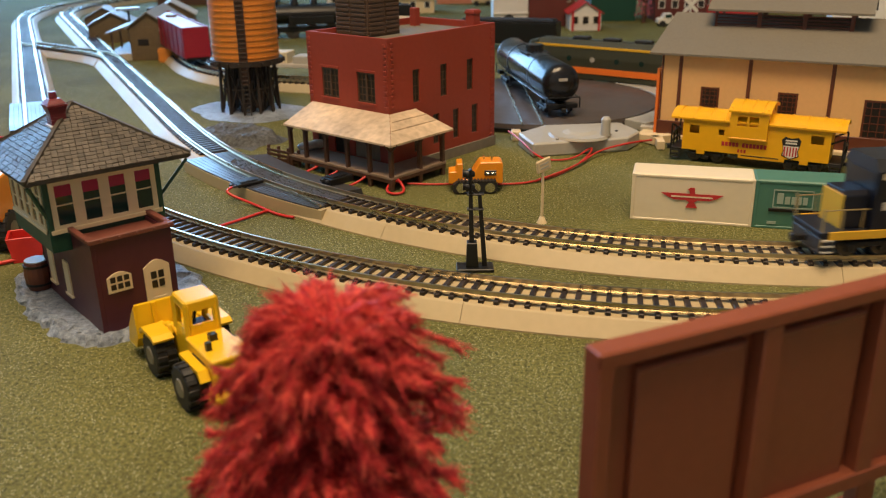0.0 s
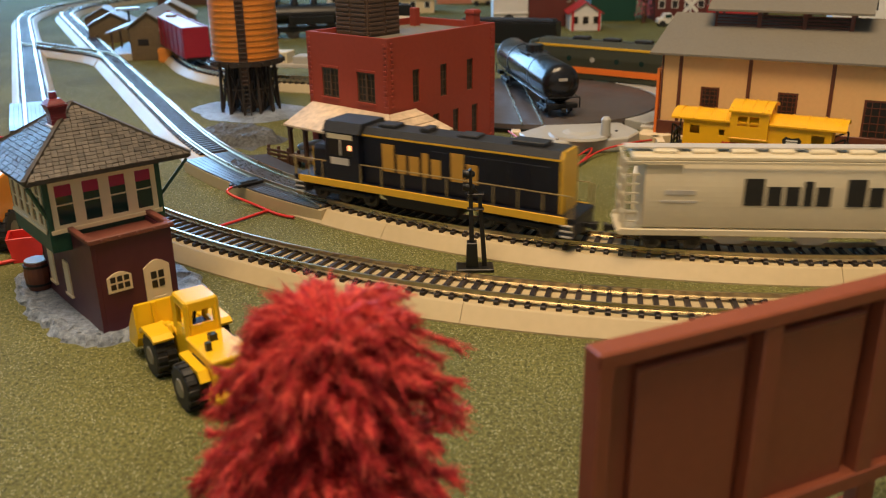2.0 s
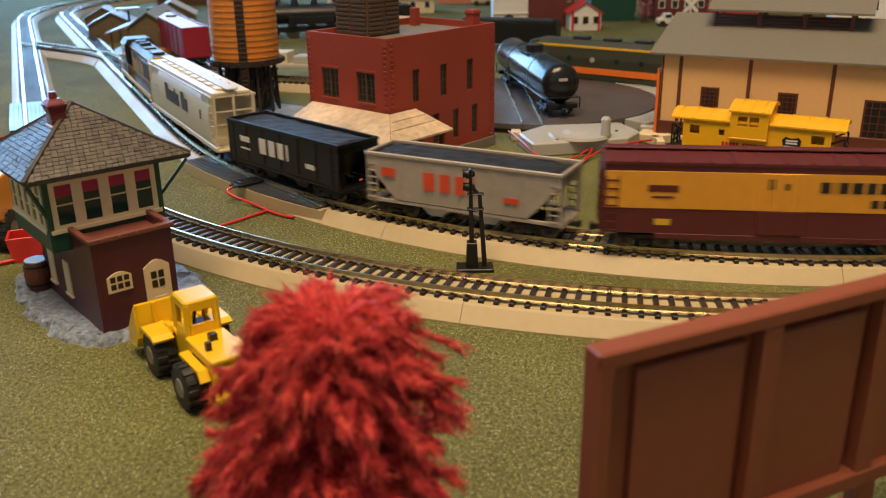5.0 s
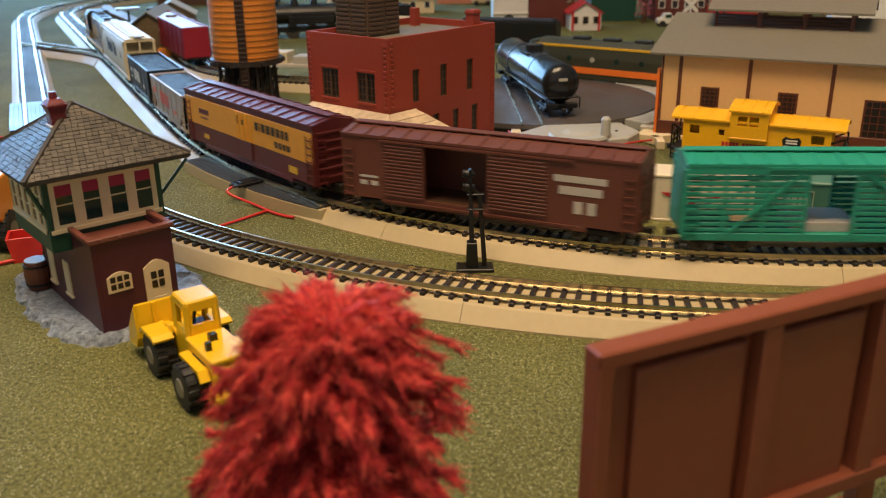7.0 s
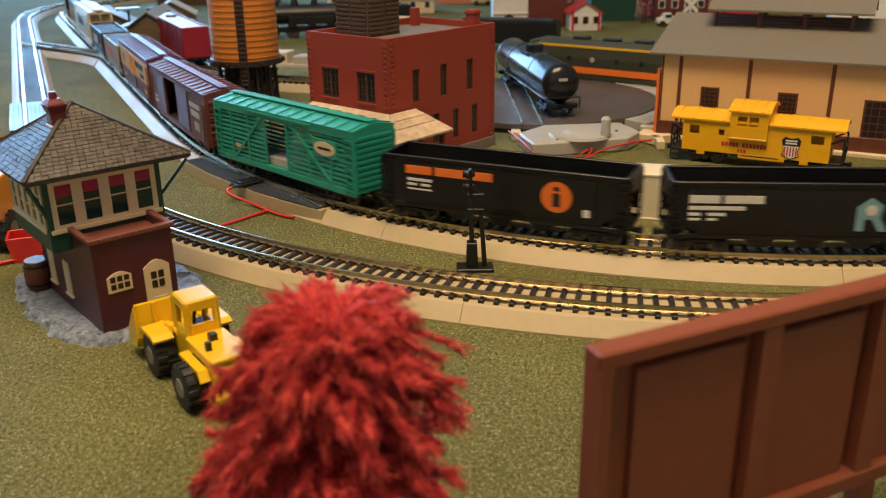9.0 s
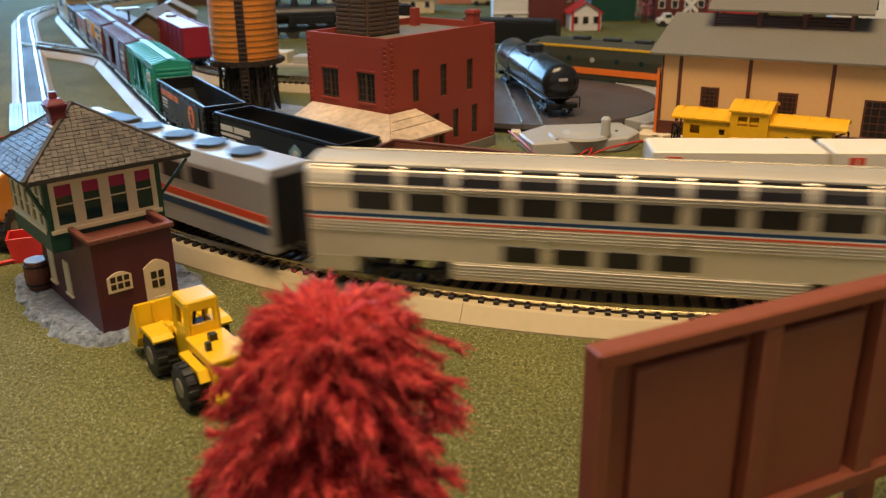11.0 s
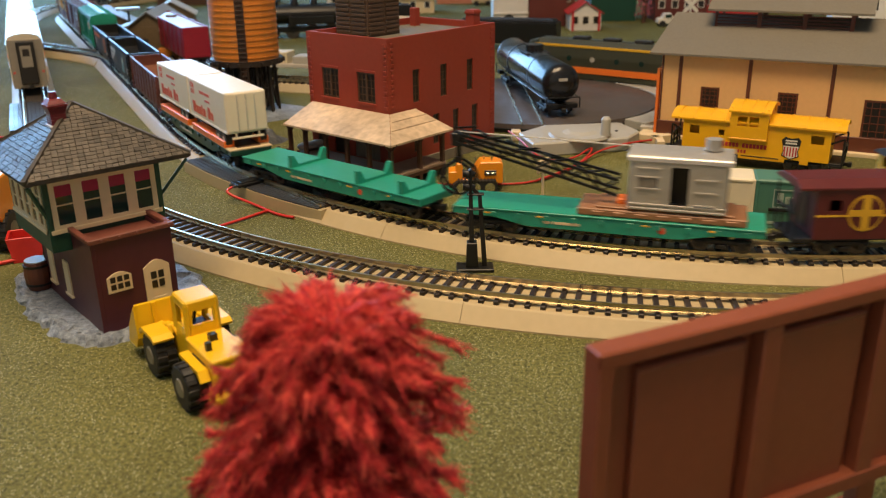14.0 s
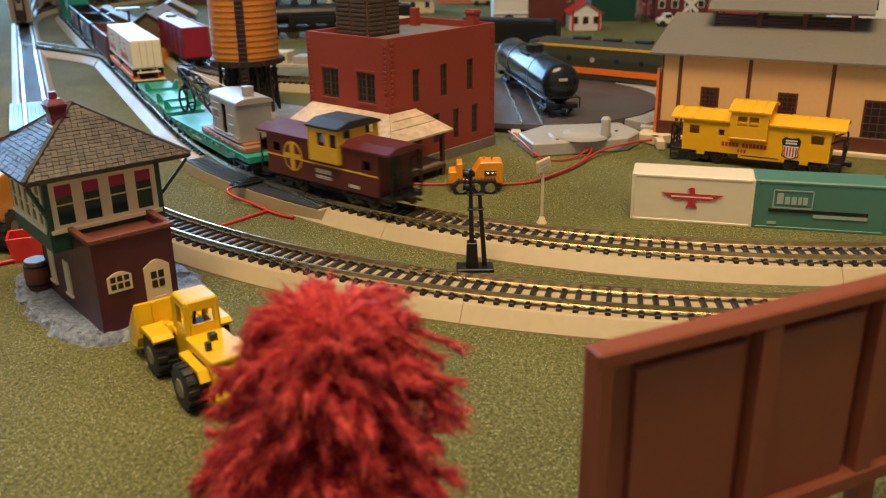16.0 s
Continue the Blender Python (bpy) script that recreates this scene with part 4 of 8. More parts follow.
def red_tree():
    t = gthing("red_tree", -29.6, 190, 0, "bushy bright red bottle-brush tree with frayed fibres", "tree")
    cyl("trunk", t, M_WOOD_DK, 4, 2, 0, 84, "z", (0, 0), 10)
    rnd = random.Random(21)
    prof = [(90, 5), (88, 13), (85, 19), (78, 23), (70, 27), (60, 31), (50, 34.5), (38, 34), (24, 31), (12, 25)]
    zs, rs = [p[0] for p in prof][::-1], [p[1] for p in prof][::-1]
    verts, faces = [], []

    def strand(pts, w):
        base = len(verts)
        n = len(pts)
        for i, p in enumerate(pts):
            d = (pts[min(i + 1, n - 1)] - pts[max(i - 1, 0)]).normalized()
            s = d.cross(Vector((0.13, 0.21, 1))).normalized()
            b = s.cross(d)
            ww = w * (1.0 if i < n - 1 else 0.4)
            for c in range(3):
                an = 2.0944 * c
                verts.append(((p + s * math.cos(an) * ww + b * math.sin(an) * ww) * K)[:])
        for i in range(n - 1):
            for c in range(3):
                v0, v1 = base + i * 3 + c, base + i * 3 + (c + 1) % 3
                faces.append((v0, v1, v1 + 3, v0 + 3))
        faces.append((base + 3 * n - 3, base + 3 * n - 2, base + 3 * n - 1))

    tufts = 380
    for k in range(tufts):
        u = (k + 0.5) / tufts
        z = 12 + 76 * (1 - (1 - u) ** 1.2)
        full = float(np.interp(z, zs, rs))
        r = full * (rnd.uniform(0.78, 1.0) if rnd.random() > 0.3 else rnd.uniform(0.55, 0.8))
        a = k * 2.399963 + rnd.uniform(-0.5, 0.5)
        out = Vector((math.cos(a), math.sin(a), 0))
        side = Vector((-math.sin(a), math.cos(a), 0))
        droop = rnd.uniform(-0.1, 0.42)
        rise = rnd.uniform(0.0, 0.22)
        sway = rnd.gauss(0, 0.3)
        z_in = min(z + droop * r, 83)

        def spine(f):
            return out * (1.5 + (r - 1.5) * f) + side * (r * sway * f * f) + Vector(((z - 50) * 0.07, 0, z_in + (z - z_in) * f * f + r * rise * math.sin(math.pi * f)))
        # bristles along the twig, clumped into a frayed tassel
        thick = rnd.uniform(1.5, 2.9)
        for q in range(230):
            f = rnd.random() ** 0.6
            p = spine(f)
            ax = (spine(min(f + 0.05, 1.05)) - spine(f - 0.05)).normalized()
            e1 = ax.cross(Vector((0.2, 0.1, 1))).normalized()
            e2 = ax.cross(e1)
            an = rnd.uniform(0, 6.283)
            rad = (e1 * math.cos(an) + e2 * math.sin(an)) * thick * (1.1 - 0.45 * f) * rnd.uniform(0.5, 1.15)
            ln = rnd.uniform(1.6, 4.4) * (0.75 + 0.4 * (1 - f))
            tip = p + rad + ax * ln + Vector((rnd.gauss(0, 0.9), rnd.gauss(0, 0.9), rnd.gauss(-0.3, 0.9)))
            strand([p, p + rad * 0.6 + ax * ln * 0.4, tip], rnd.uniform(0.11, 0.24))
        if rnd.random() < 0.6:
            for q in range(14):
                e = spine(0.9)
                g = (spine(1.0) - spine(0.85)).normalized() * rnd.uniform(3, 8) + Vector((rnd.gauss(0, 1.3), rnd.gauss(0, 1.3), rnd.gauss(0, 1.3)))
                strand([e, e + g * 0.5 + Vector((0, 0, 0.4)), e + g], rnd.uniform(0.1, 0.16))
    me = bpy.data.meshes.new("crown")
    me.from_pydata(verts, [], faces)
    me.materials.append(M_TREE)
    smooth(me)
    o = new("crown", me)
    o.parent = t
    o["kind"] = "stuff"
    cyl("base_disc", t, M_WOOD_DK, 9, 7, 0, 3, "z", (0, 0), 14)


def billboard():
    t = gthing("billboard", 32.4, 181.5, 24.3, "brown plastic billboard seen from its ribbed back", "billboard")
    L, z0, z1 = 138, 16, 81
    box("panel", t, M_BILL, 3, L - 3, -1.4, 0, z0 + 2, z1 - 2, 0.2)
    box("top_rim", t, M_BILL, 0, L, -6.8, 0, z1 - 4.4, z1, 0.6)
    box("bottom_rim", t, M_BILL, 0, L, -6.8, 0, z0, z0 + 5.5, 0.6)
    box("end_rim", t, M_BILL, 0.05, 4.4, -6.75, -0.05, z0 + 0.7, z1 - 0.7, 0.5)
    box("end_rim", t, M_BILL, L - 4.4, L - 0.05, -6.75, -0.05, z0 + 0.7, z1 - 0.7, 0.5)
    for x in (50, 92):
        box("rib", t, M_BILL, x, x + 6.4, -6.4, -1.2, z0 + 4.5, z1 - 4.0, 0.5)
    for a, b in ((13.2, 46.8), (56.6, 88.6), (98.6, 128)):
        box("raised_field", t, M_BILL, a, b, -3.9, -1.2, z0 + 4.5, z1 - 7.5, 0.5)
        box("field_lip", t, M_BILL, a + 0.2, b - 0.2, -4.5, -1.2, z1 - 9.2, z1 - 7.6, 0.5)
    for x in (33, 96):
        box("post", t, M_BILL, x, x + 7.5, -5.2, -0.4, 0, z0 + 0.2, 0.4)
        box("foot", t, M_BILL, x - 3, x + 10.5, -12, 6, 0, 1.6, 0.3)


def wheel_on(t, x, y, z, r, w):
    s = 1 if y > 0 else -1
    bm = bmesh.new()
    add_cyl(bm, r * 0.92, r, y - w / 2, y - w / 2 + 0.8, "y", (x, z), 22)
    add_cyl(bm, r, r, y - w / 2 + 0.8, y + w / 2 - 0.8, "y", (x, z), 22)
    add_cyl(bm, r, r * 0.92, y + w / 2 - 0.8, y + w / 2, "y", (x, z), 22)
    ty = part("tyre", bm, M_TYRE, t)
    for k in range(14):
        a = 2 * math.pi * k / 14
        for q in (-1, 1):
            m = Matrix.Translation((x * K, (y + q * w * 0.24) * K, z * K)) @ Matrix.Rotation(-(a + q * 0.1), 4, "Y")
            box("tread_lug", ty, M_TYRE, -1.1, 1.1, -w * 0.24, w * 0.24, r - 0.6, r + 0.7, 0.2, "", m)
    cyl("hub", ty, M_HUB, r * 0.5, r * 0.4, *((y + w / 2 - 0.4, y + w / 2 + 0.5) if s > 0 else (y - w / 2 - 0.5, y - w / 2 + 0.4)), "y", (x, z), 16)


def wheel_loader():
    t = gthing("wheel_loader", -96.8, 313, 125.8, "yellow toy wheel loader with black treaded tyres", "wheel loader")
    t.scale = (0.925, 0.925, 0.925)
    for x in (-17.8, 17.8):
        for y in (-12.5, 12.5):
            wheel_on(t, x, y, 9.6, 9.4, 9.0)
    prism("rear_hood", t, M_YELLOW, [(-33, 9), (-34, 19), (-30, 23), (-6, 24.5), (-6, 9)], -8.2, 8.2, "y", bevel=0.6)
    box("hood_lid", t, M_YELLOW, -33, -5, -8.4, 8.4, 22.6, 24.6, 0.5)
    box("side_grille", t, M_BLACK, -25, -12, 8.0, 8.7, 14, 20.5, 0.2)
    box("rear_grille", t, M_BLACK, -34.6, -33.6, -5.5, 5.5, 12.5, 20, 0.2)
    box("counterweight", t, M_YELLOW, -38, -30, -10.5, 10.5, 7.2, 11.5, 0.8)
    for y in (8.5, -8.5):
        prism("fender", t, M_YELLOW, [(-8, 20), (-28, 20), (-31, 16), (-29.5, 15.4), (-26.5, 18.4), (-8, 18.4)], *sorted((y, y * 1.5)), "y")
    bar("lamp_post", t, M_BLACK, (-14, 0, 24), (-14, 0, 27.5), 3.2)
    bar("exhaust_stub", t, M_BLACK, (-22, 5, 24), (-22, 5, 28), 2.2)
    # cab: four posts, roof, lower panels
    box("cab_base", t, M_YELLOW, -5, 10, -7, 7, 9, 24, 0.5)
    for x in (-4.4, 9.4):
        for y in (-6.2, 6.2):
            bar("cab_post", t, M_YELLOW, (x, y, 23.6), (x * 0.95, y * 0.96, 38), 2.4)
    box("cab_roof", t, M_YELLOW, -5.4, 10.0, -7.2, 7.2, 37.2, 39.6, 0.8)
    part("cab_rear_wall", wall_with_holes("x", -5.4, -3.9, -7, 7, 23, 38, [(-4.6, 4.6, 28.8, 35.2)]), M_YELLOW, t)
    for y in (-6.9, 5.6):
        part("cab_side", wall_with_holes("y", y, y + 1.3, -3.9, 10, 23, 38, [(-1.6, 7.6, 26.5, 35.4)]), M_YELLOW, t)
    box("side_lamp", t, M_DKGREY, -30.6, -23, 8.2, 9.0, 12.6, 16.5, 0.3)
    box("seat", t, M_TRUCK, 0, 6, -4, 4, 23.5, 27, 0.5)
    bar("steering_column", t, M_BLACK, (8, 0, 24), (4, 0, 31), 1.2)
    # front frame, lift arms and bucket
    prism("front_frame", t, M_YELLOW, [(11, 8), (11, 19), (20, 21.5), (27, 17), (27, 8)], -6.5, 6.5, "y", bevel=0.5)
    for y in (-8.4, 8.4):
        prism("lift_arm", t, M_YELLOW, [(13, 19), (14.5, 23), (27, 20), (35, 14), (34, 10.5), (25.5, 15.5)], *sorted((y * 0.84, y * 1.05)), "y", bevel=0.3)
        bar("tilt_ram", t, M_YELLOW, (16, y * 0.5, 20), (33, y * 0.5, 15), 2.6)
    for y in (13.6, -13.6):
        prism("front_fender", t, M_YELLOW, [(8, 19.6), (11, 21), (24, 21), (28, 17.5), (27, 16.6), (23.4, 19.4), (12, 19.4), (9, 18.2)], *sorted((y * 0.64, y * 1.3)), "y")
    bm = bmesh.new()
    add_prism(bm, [(33, 27), (31.5, 12), (35, 6.5), (46, 6), (46, 7.2), (36, 8), (33.6, 12.6), (35, 27)], -16.5, 16.5, "y")
    bk = part("bucket", bm, M_YELLOW, t)
    for y in (-16.8, 16.8):
        prism("bucket_cheek", bk, M_YELLOW, [(33, 27), (31.5, 12), (35, 6.5), (46, 6), (43, 15)], y - 0.7, y + 0.7, "y")
    for y in (-9, 0, 9):
        box("bucket_rib", bk, M_YELLOW, 31.2, 34, y - 0.8, y + 0.8, 9, 27.4, 0.2)


def containers():
    t = gthing("shipping_container", 114.6, 505, -15.4, "ivory shipping container with a red bird emblem", "container", "containers")
    box("body", t, M_CONT_WHITE, 0, 69.6, 0, 24, 0.6, 29.2, 0.7)
    for z in (0, 27.2):
        box("rail", t, M_CONT_WHITE, -0.3, 69.9, -0.35, 24.3, z, z + 1.6, 0.3)
    for x in (-0.2, 68.2):
        box("corner_post", t, M_CONT_WHITE, x, x + 1.9, -0.42, 1.2, 0.2, 29, 0.2)
    # emblem: spread wings, body and tail as plain shapes
    e = prism("emblem", t, M_EMBLEM_RED, [(17, 18.3), (53, 18.3), (50.5, 16.8), (48.5, 15.6), (45, 14.4), (38.6, 14.4), (36.8, 13.2), (33.4, 13.2), (31.6, 14.4), (25, 14.4), (21.5, 15.6), (19.5, 16.8)], -0.6, -0.36, "y", "red spread-wing emblem")
    prism("emblem_body", e, M_EMBLEM_RED, [(33.8, 18), (33.4, 20.4), (32.2, 20.6), (34, 22.2), (36.4, 22), (36.8, 18)], -0.62, -0.36, "y")
    prism("emblem_tail", e, M_EMBLEM_RED, [(33.8, 13.4), (31.6, 9.6), (38.6, 9.6), (36.4, 13.4)], -0.61, -0.36, "y")
    box("emblem_bar", e, M_CONT_WHITE, 23, 47, -0.72, -0.6, 16, 16.8, 0)
    t = gthing("shipping_container", 182.6, 486.6, -14.2, "grey-green shipping container with pale markings", "container", "containers")
    box("body", t, M_SEARS, 0, 72, 0, 24, 0.6, 29.2, 0.7)
    for z in (0, 27.2):
        box("rail", t, M_SEARS, -0.3, 72.3, -0.35, 24.3, z, z + 1.6, 0.3)
    for x in (-0.2, 70.4):
        box("corner_post", t, M_SEARS, x, x + 1.9, -0.42, 1.2, 0.2, 29, 0.2)
    M_MK = mat("pale_green_marking", (0.34, 0.43, 0.36), 0.5, vary=0.06)
    for a in ((10, 32, 23.4, 24), (10, 32, 13, 13.6), (10, 10.6, 13, 24), (31.4, 32, 13, 24)):
        box("marking_frame", t, M_MK, a[0], a[1], -0.6, -0.36, a[2], a[3], 0)
    for k, (w, h) in enumerate(((4, 6.6), (3.2, 4.6), (3.2, 4.6), (2.4, 4.6), (3, 4.6))):
        x = 12.2 + (0, 4.4, 8, 11.6, 14.2)[k]
        box("lettering_bar", t, M_MK, x, x + w - 0.5, -0.58, -0.36, 15.4, 15.4 + h, 0)
    box("lettering_bar", t, M_MK, 33, 62, -0.58, -0.36, 8, 10, 0)
    box("door_slot", t, M_BLACK, 8, 62, -0.7, -0.3, 10.6, 12.6, 0.1, "black side slot")
    box("lettering_bar", t, M_MK, 8, 13, -0.58, -0.36, 3, 4.6, 0)


def yellow_caboose():
    t = gthing("caboose", 231.2, 625.3, -29.0, "bright yellow caboose with a shield emblem, standing on the mat", "caboose", z=0.2)
    t.scale = (GS, GS, GS * 1.04)
    h, b = 60, 51
    wins = [(-b + 5, -b + 12, 21, 27), (-b + 26, -b + 30, 21, 25.4), (b - 13, b - 4.5, 21, 27)]
    for s in (1, -1):
        part("side", wall_with_holes("y", *sorted((s * 13.2, s * 14.4)), -b, b, 9, 33, wins), M_CAB_YELLOW, t)
        box("end_wall", t, M_CAB_YELLOW, *sorted((s * (b - 1.2), s * b)), -13.2, 13.2, 9, 33.5, 0.1)
        box("end_door", t, M_CAB_YELLOW, *sorted((s * b, s * (b + 0.5))), -4, 4, 10, 29, 0.2)
        box("platform", t, M_TRUCK, *sorted((s * b, s * h)), -13, 13, 7, 9, 0.2)
        for y in (-12.4, 12.4, 5, -5):
            bar("end_railing", t, M_TRUCK, (s * (h - 0.6), y, 8), (s * (h - 0.6), y, 19 if abs(y) < 6 else 26), 1.2)
        for z in (13, 19):
            bar("end_railing", t, M_TRUCK, (s * (h - 0.6), -12.4, z), (s * (h - 0.6), 12.4, z), 1.2)
        for y in (-12.4, 12.4):
            bar("grab_iron", t, M_TRUCK, (s * (h - 0.6), y, 26), (s * b, y, 22), 1.1)
            for k in range(3):
                box("step", t, M_TRUCK, *sorted((s * (b + 1.5), s * (h - 1))), *sorted((y * 0.95, y * 1.14)), 1.6 + 2.6 * k, 2.5 + 2.6 * k, 0.1)
            bar("step_hanger", t, M_TRUCK, (s * (b + 1.5), y * 1.1, 1.6), (s * (b + 1.5), y * 1.1, 8), 1.0)
            bar("step_hanger", t, M_TRUCK, (s * (h - 1), y * 1.1, 1.6), (s * (h - 1), y * 1.1, 8), 1.0)
        cyl("brake_wheel", t, M_TRUCK, 3.6, 3.6, *sorted((s * (h + 0.2), s * (h + 0.9))), "x", (4, 17), 14)
        for x0, x1, z in ((-10, 22, 6.4), (-40, -34, 6.2), (32, 38, 6.2)):
            box("lower_skirt", t, M_CAB_YELLOW, x0, x1, *sorted((s * 13.4, s * 14.4)), z, 9.2, 0.3)
        box("skirt_slot", t, M_TRUCK, -8, 18, *sorted((s * 14.35, s * 14.6)), 8.2, 8.9, 0.1)
    box("floor", t, M_TRUCK, -b + 1, b - 1, -13.2, 13.2, 8, 9.6, 0)
    box("inner_liner", t, M_CAB_YELLOW, -b + 2, b - 2, -7, -6, 9.6, 33, 0)
    arch = [(-16 + 32 * i / 12, 32 + 4.6 * math.sin(math.pi * i / 12) ** 0.8) for i in range(13)]
    prism("roof", t, M_CAB_YELLOW, arch + [(y, z - 1.2) for y, z in arch[::-1]], -h, h, "x")
    for k in range(11):
        x = -h + 5 + k * 11
        if not -20 < x < 12:
            ring = [(y, z + 0.55) for y, z in arch]
            prism("roof_rib", t, M_CAB_YELLOW, ring + [(y, z - 0.4) for y, z in arch[::-1]], x, x + 0.9, "x")
    x0, x1 = -17, 9
    cup = [(x0 + 5, x0 + 11.5, 29.6, 36.4), (x0 + 13, x0 + 19.5, 29.6, 36.4)]
    c = part("cupola", wall_with_holes("y", -17.4, -16.2, x0, x1, 20.6, 40.4, cup), M_CAB_YELLOW, t)
    part("cupola_side", wall_with_holes("y", 16.2, 17.4, x0, x1, 20.6, 40.4, cup), M_CAB_YELLOW, c)
    for x in (x0, x1 - 1.2):
        part("cupola_end", wall_with_holes("x", x, x + 1.2, -16.2, 16.2, 20.6, 42, [(-12, -5, 37, 41), (5, 12, 37, 41)]), M_CAB_YELLOW, c)
    box("cupola_lip", c, M_CAB_YELLOW, x0 - 0.3, x1 + 0.3, -17.8, -17.3, 20.2, 21.4, 0.2)
    carch = [(-18.6 + 37.2 * i / 12, 40.2 + 4.4 * math.sin(math.pi * i / 12) ** 0.8) for i in range(13)]
    prism("cupola_roof", c, M_CAB_YELLOW, carch + [(y, z - 1.1) for y, z in carch[::-1]], x0 - 1.6, x1 + 1.6, "x")
    for x in (x0 + 5, x0 + 13, x0 + 21):
        prism("roof_rib", c, M_CAB_YELLOW, [(y, z + 0.5) for y, z in carch] + [(y, z - 0.4) for y, z in carch[::-1]], x, x + 0.9, "x")
    marks(t, M_EMBLEM_RED, 22.5, 14.2, [(2.5, 3.0)] * 5 + [(2.0, 0)] + [(2.5, 3.0)] * 7, 14.45, 0.6)
    marks(t, M_EMBLEM_RED, 11, 10.4, [(2.2, 2.2), (2.2, 2.2), (2.2, 2.2)], 14.45, 0.8)
    sh = prism("shield_emblem", t, M_INKBLACK, [(20.5, 15), (19.6, 11.6), (25.5, 9.0), (31.4, 11.6), (30.5, 15), (32, 22.2), (30, 24.6), (25.5, 23.6), (21, 24.6), (19, 22.2)], -14.7, -14.35, "y", "white shield with red stripes and dark top")
    prism("shield_field", sh, M_WHITEP, [(21.0, 15), (20.4, 12.0), (25.5, 9.8), (30.6, 12.0), (30.0, 15), (30.8, 18.4), (20.2, 18.4)], -14.85, -14.65, "y")
    for k in range(5):
        box("shield_stripe", sh, M_EMBLEM_RED, 21.0 + k * 1.95, 21.9 + k * 1.95, -15.0, -14.8, 11.4, 17.8, 0)
    for z in (19.8, 21.6):
        box("lettering_bar", sh, M_WHITEP, 21.6, 29.4, -14.85, -14.65, z, z + 1.1, 0)
    for x in (h - 26, -h + 26):
        truck(t, x, 2, 17, 4.8)
    couplers(t, h)


def turntable():
    t = gthing("turntable", 92, 851, 0, "round dark railway turntable with a tan rim", "turntable")
    cyl("rim", t, M_BLACK, 121, 121, 0, 3.5, "z", (0, 0), 72)
    cyl("deck", t, M_TT, 118, 117, 3.5, 7, "z", (0, 0), 72)
    for s in (9, -9):
        bar("bridge_rail", t, M_RAIL, (-14 - 0 + s, -116, 8.2), (18 * 0 + 14 - 28 + s, 116, 8.2), 1.2, 2.2)
    for k in range(9):
        a = radians(-50 + k * 11)
        m = Matrix.Rotation(a, 4, "Z")
        box("track_stub", t, M_LTGREY, 120, 143, -12, 12, 0, 7.2, 0.5, "", m)


def tank_car():
    t = gthing("tank_car", 91, 856, 99, "glossy black tank car standing on the turntable", "tank car", z=7.2)
    L = 98
    bm = bmesh.new()
    prof = [(-L, 6), (-L + 1.5, 11.5), (-L + 5, 15.8), (-L + 9, 17.2), (L - 9, 17.2), (L - 5, 15.8), (L - 1.5, 11.5), (L, 6)]
    n = 32
    rings = [[bm.verts.new((x, r * math.cos(2 * math.pi * i / n), 29 + r * math.sin(2 * math.pi * i / n))) for i in range(n)] for x, r in prof]
    for a, b in zip(rings, rings[1:]):
        for i in range(n):
            bm.faces.new((a[i], a[(i + 1) % n], b[(i + 1) % n], b[i]))
    bm.faces.new(rings[0])
    bm.faces.new(rings[-1])
    bmesh.ops.recalc_face_normals(bm, faces=bm.faces)
    part("tank", bm, M_TANKCAR, t, flat=False)
    cyl("dome", t, M_TANKCAR, 9, 8.5, 44, 51, "z", (0, 0), 20)
    box("walkway", t, M_BLACK, -16, 16, -12, 12, 43.5, 44.6, 0.2)
    for x in (-40, 40):
        cyl("band", t, M_BLACK, 17.5, 17.5, x - 1, x + 1, "x", (0, 29), 28)
    box("frame", t, M_BLACK, -L, L, -4, 4, 8, 12, 0.3)
    for s in (1, -1):
        bar("side_rail", t, M_CHROME, (-L + 4, s * 16, 17), (L - 4, s * 16, 17), 0.8)
        box("end_sill", t, M_BLACK, *sorted((s * (L - 8), s * L)), -14, 14, 8, 12, 0.3)
        bar("end_rail", t, M_BLACK, (s * (L + 2), -15, 18), (s * (L + 2), 15, 18), 0.9)
        for y in (-15, 15):
            bar("end_rail_post", t, M_BLACK, (s * (L + 2), y, 9), (s * (L + 2), y, 18), 0.9)
        box("data_plate", t, M_LTGREY, *sorted((s * L, s * (L + 0.3))), -4, 4, 32, 34.5, 0)
    for x in (-L + 24, L - 24):
        truck(t, x, 2, 20, 5)
    couplers(t, L)


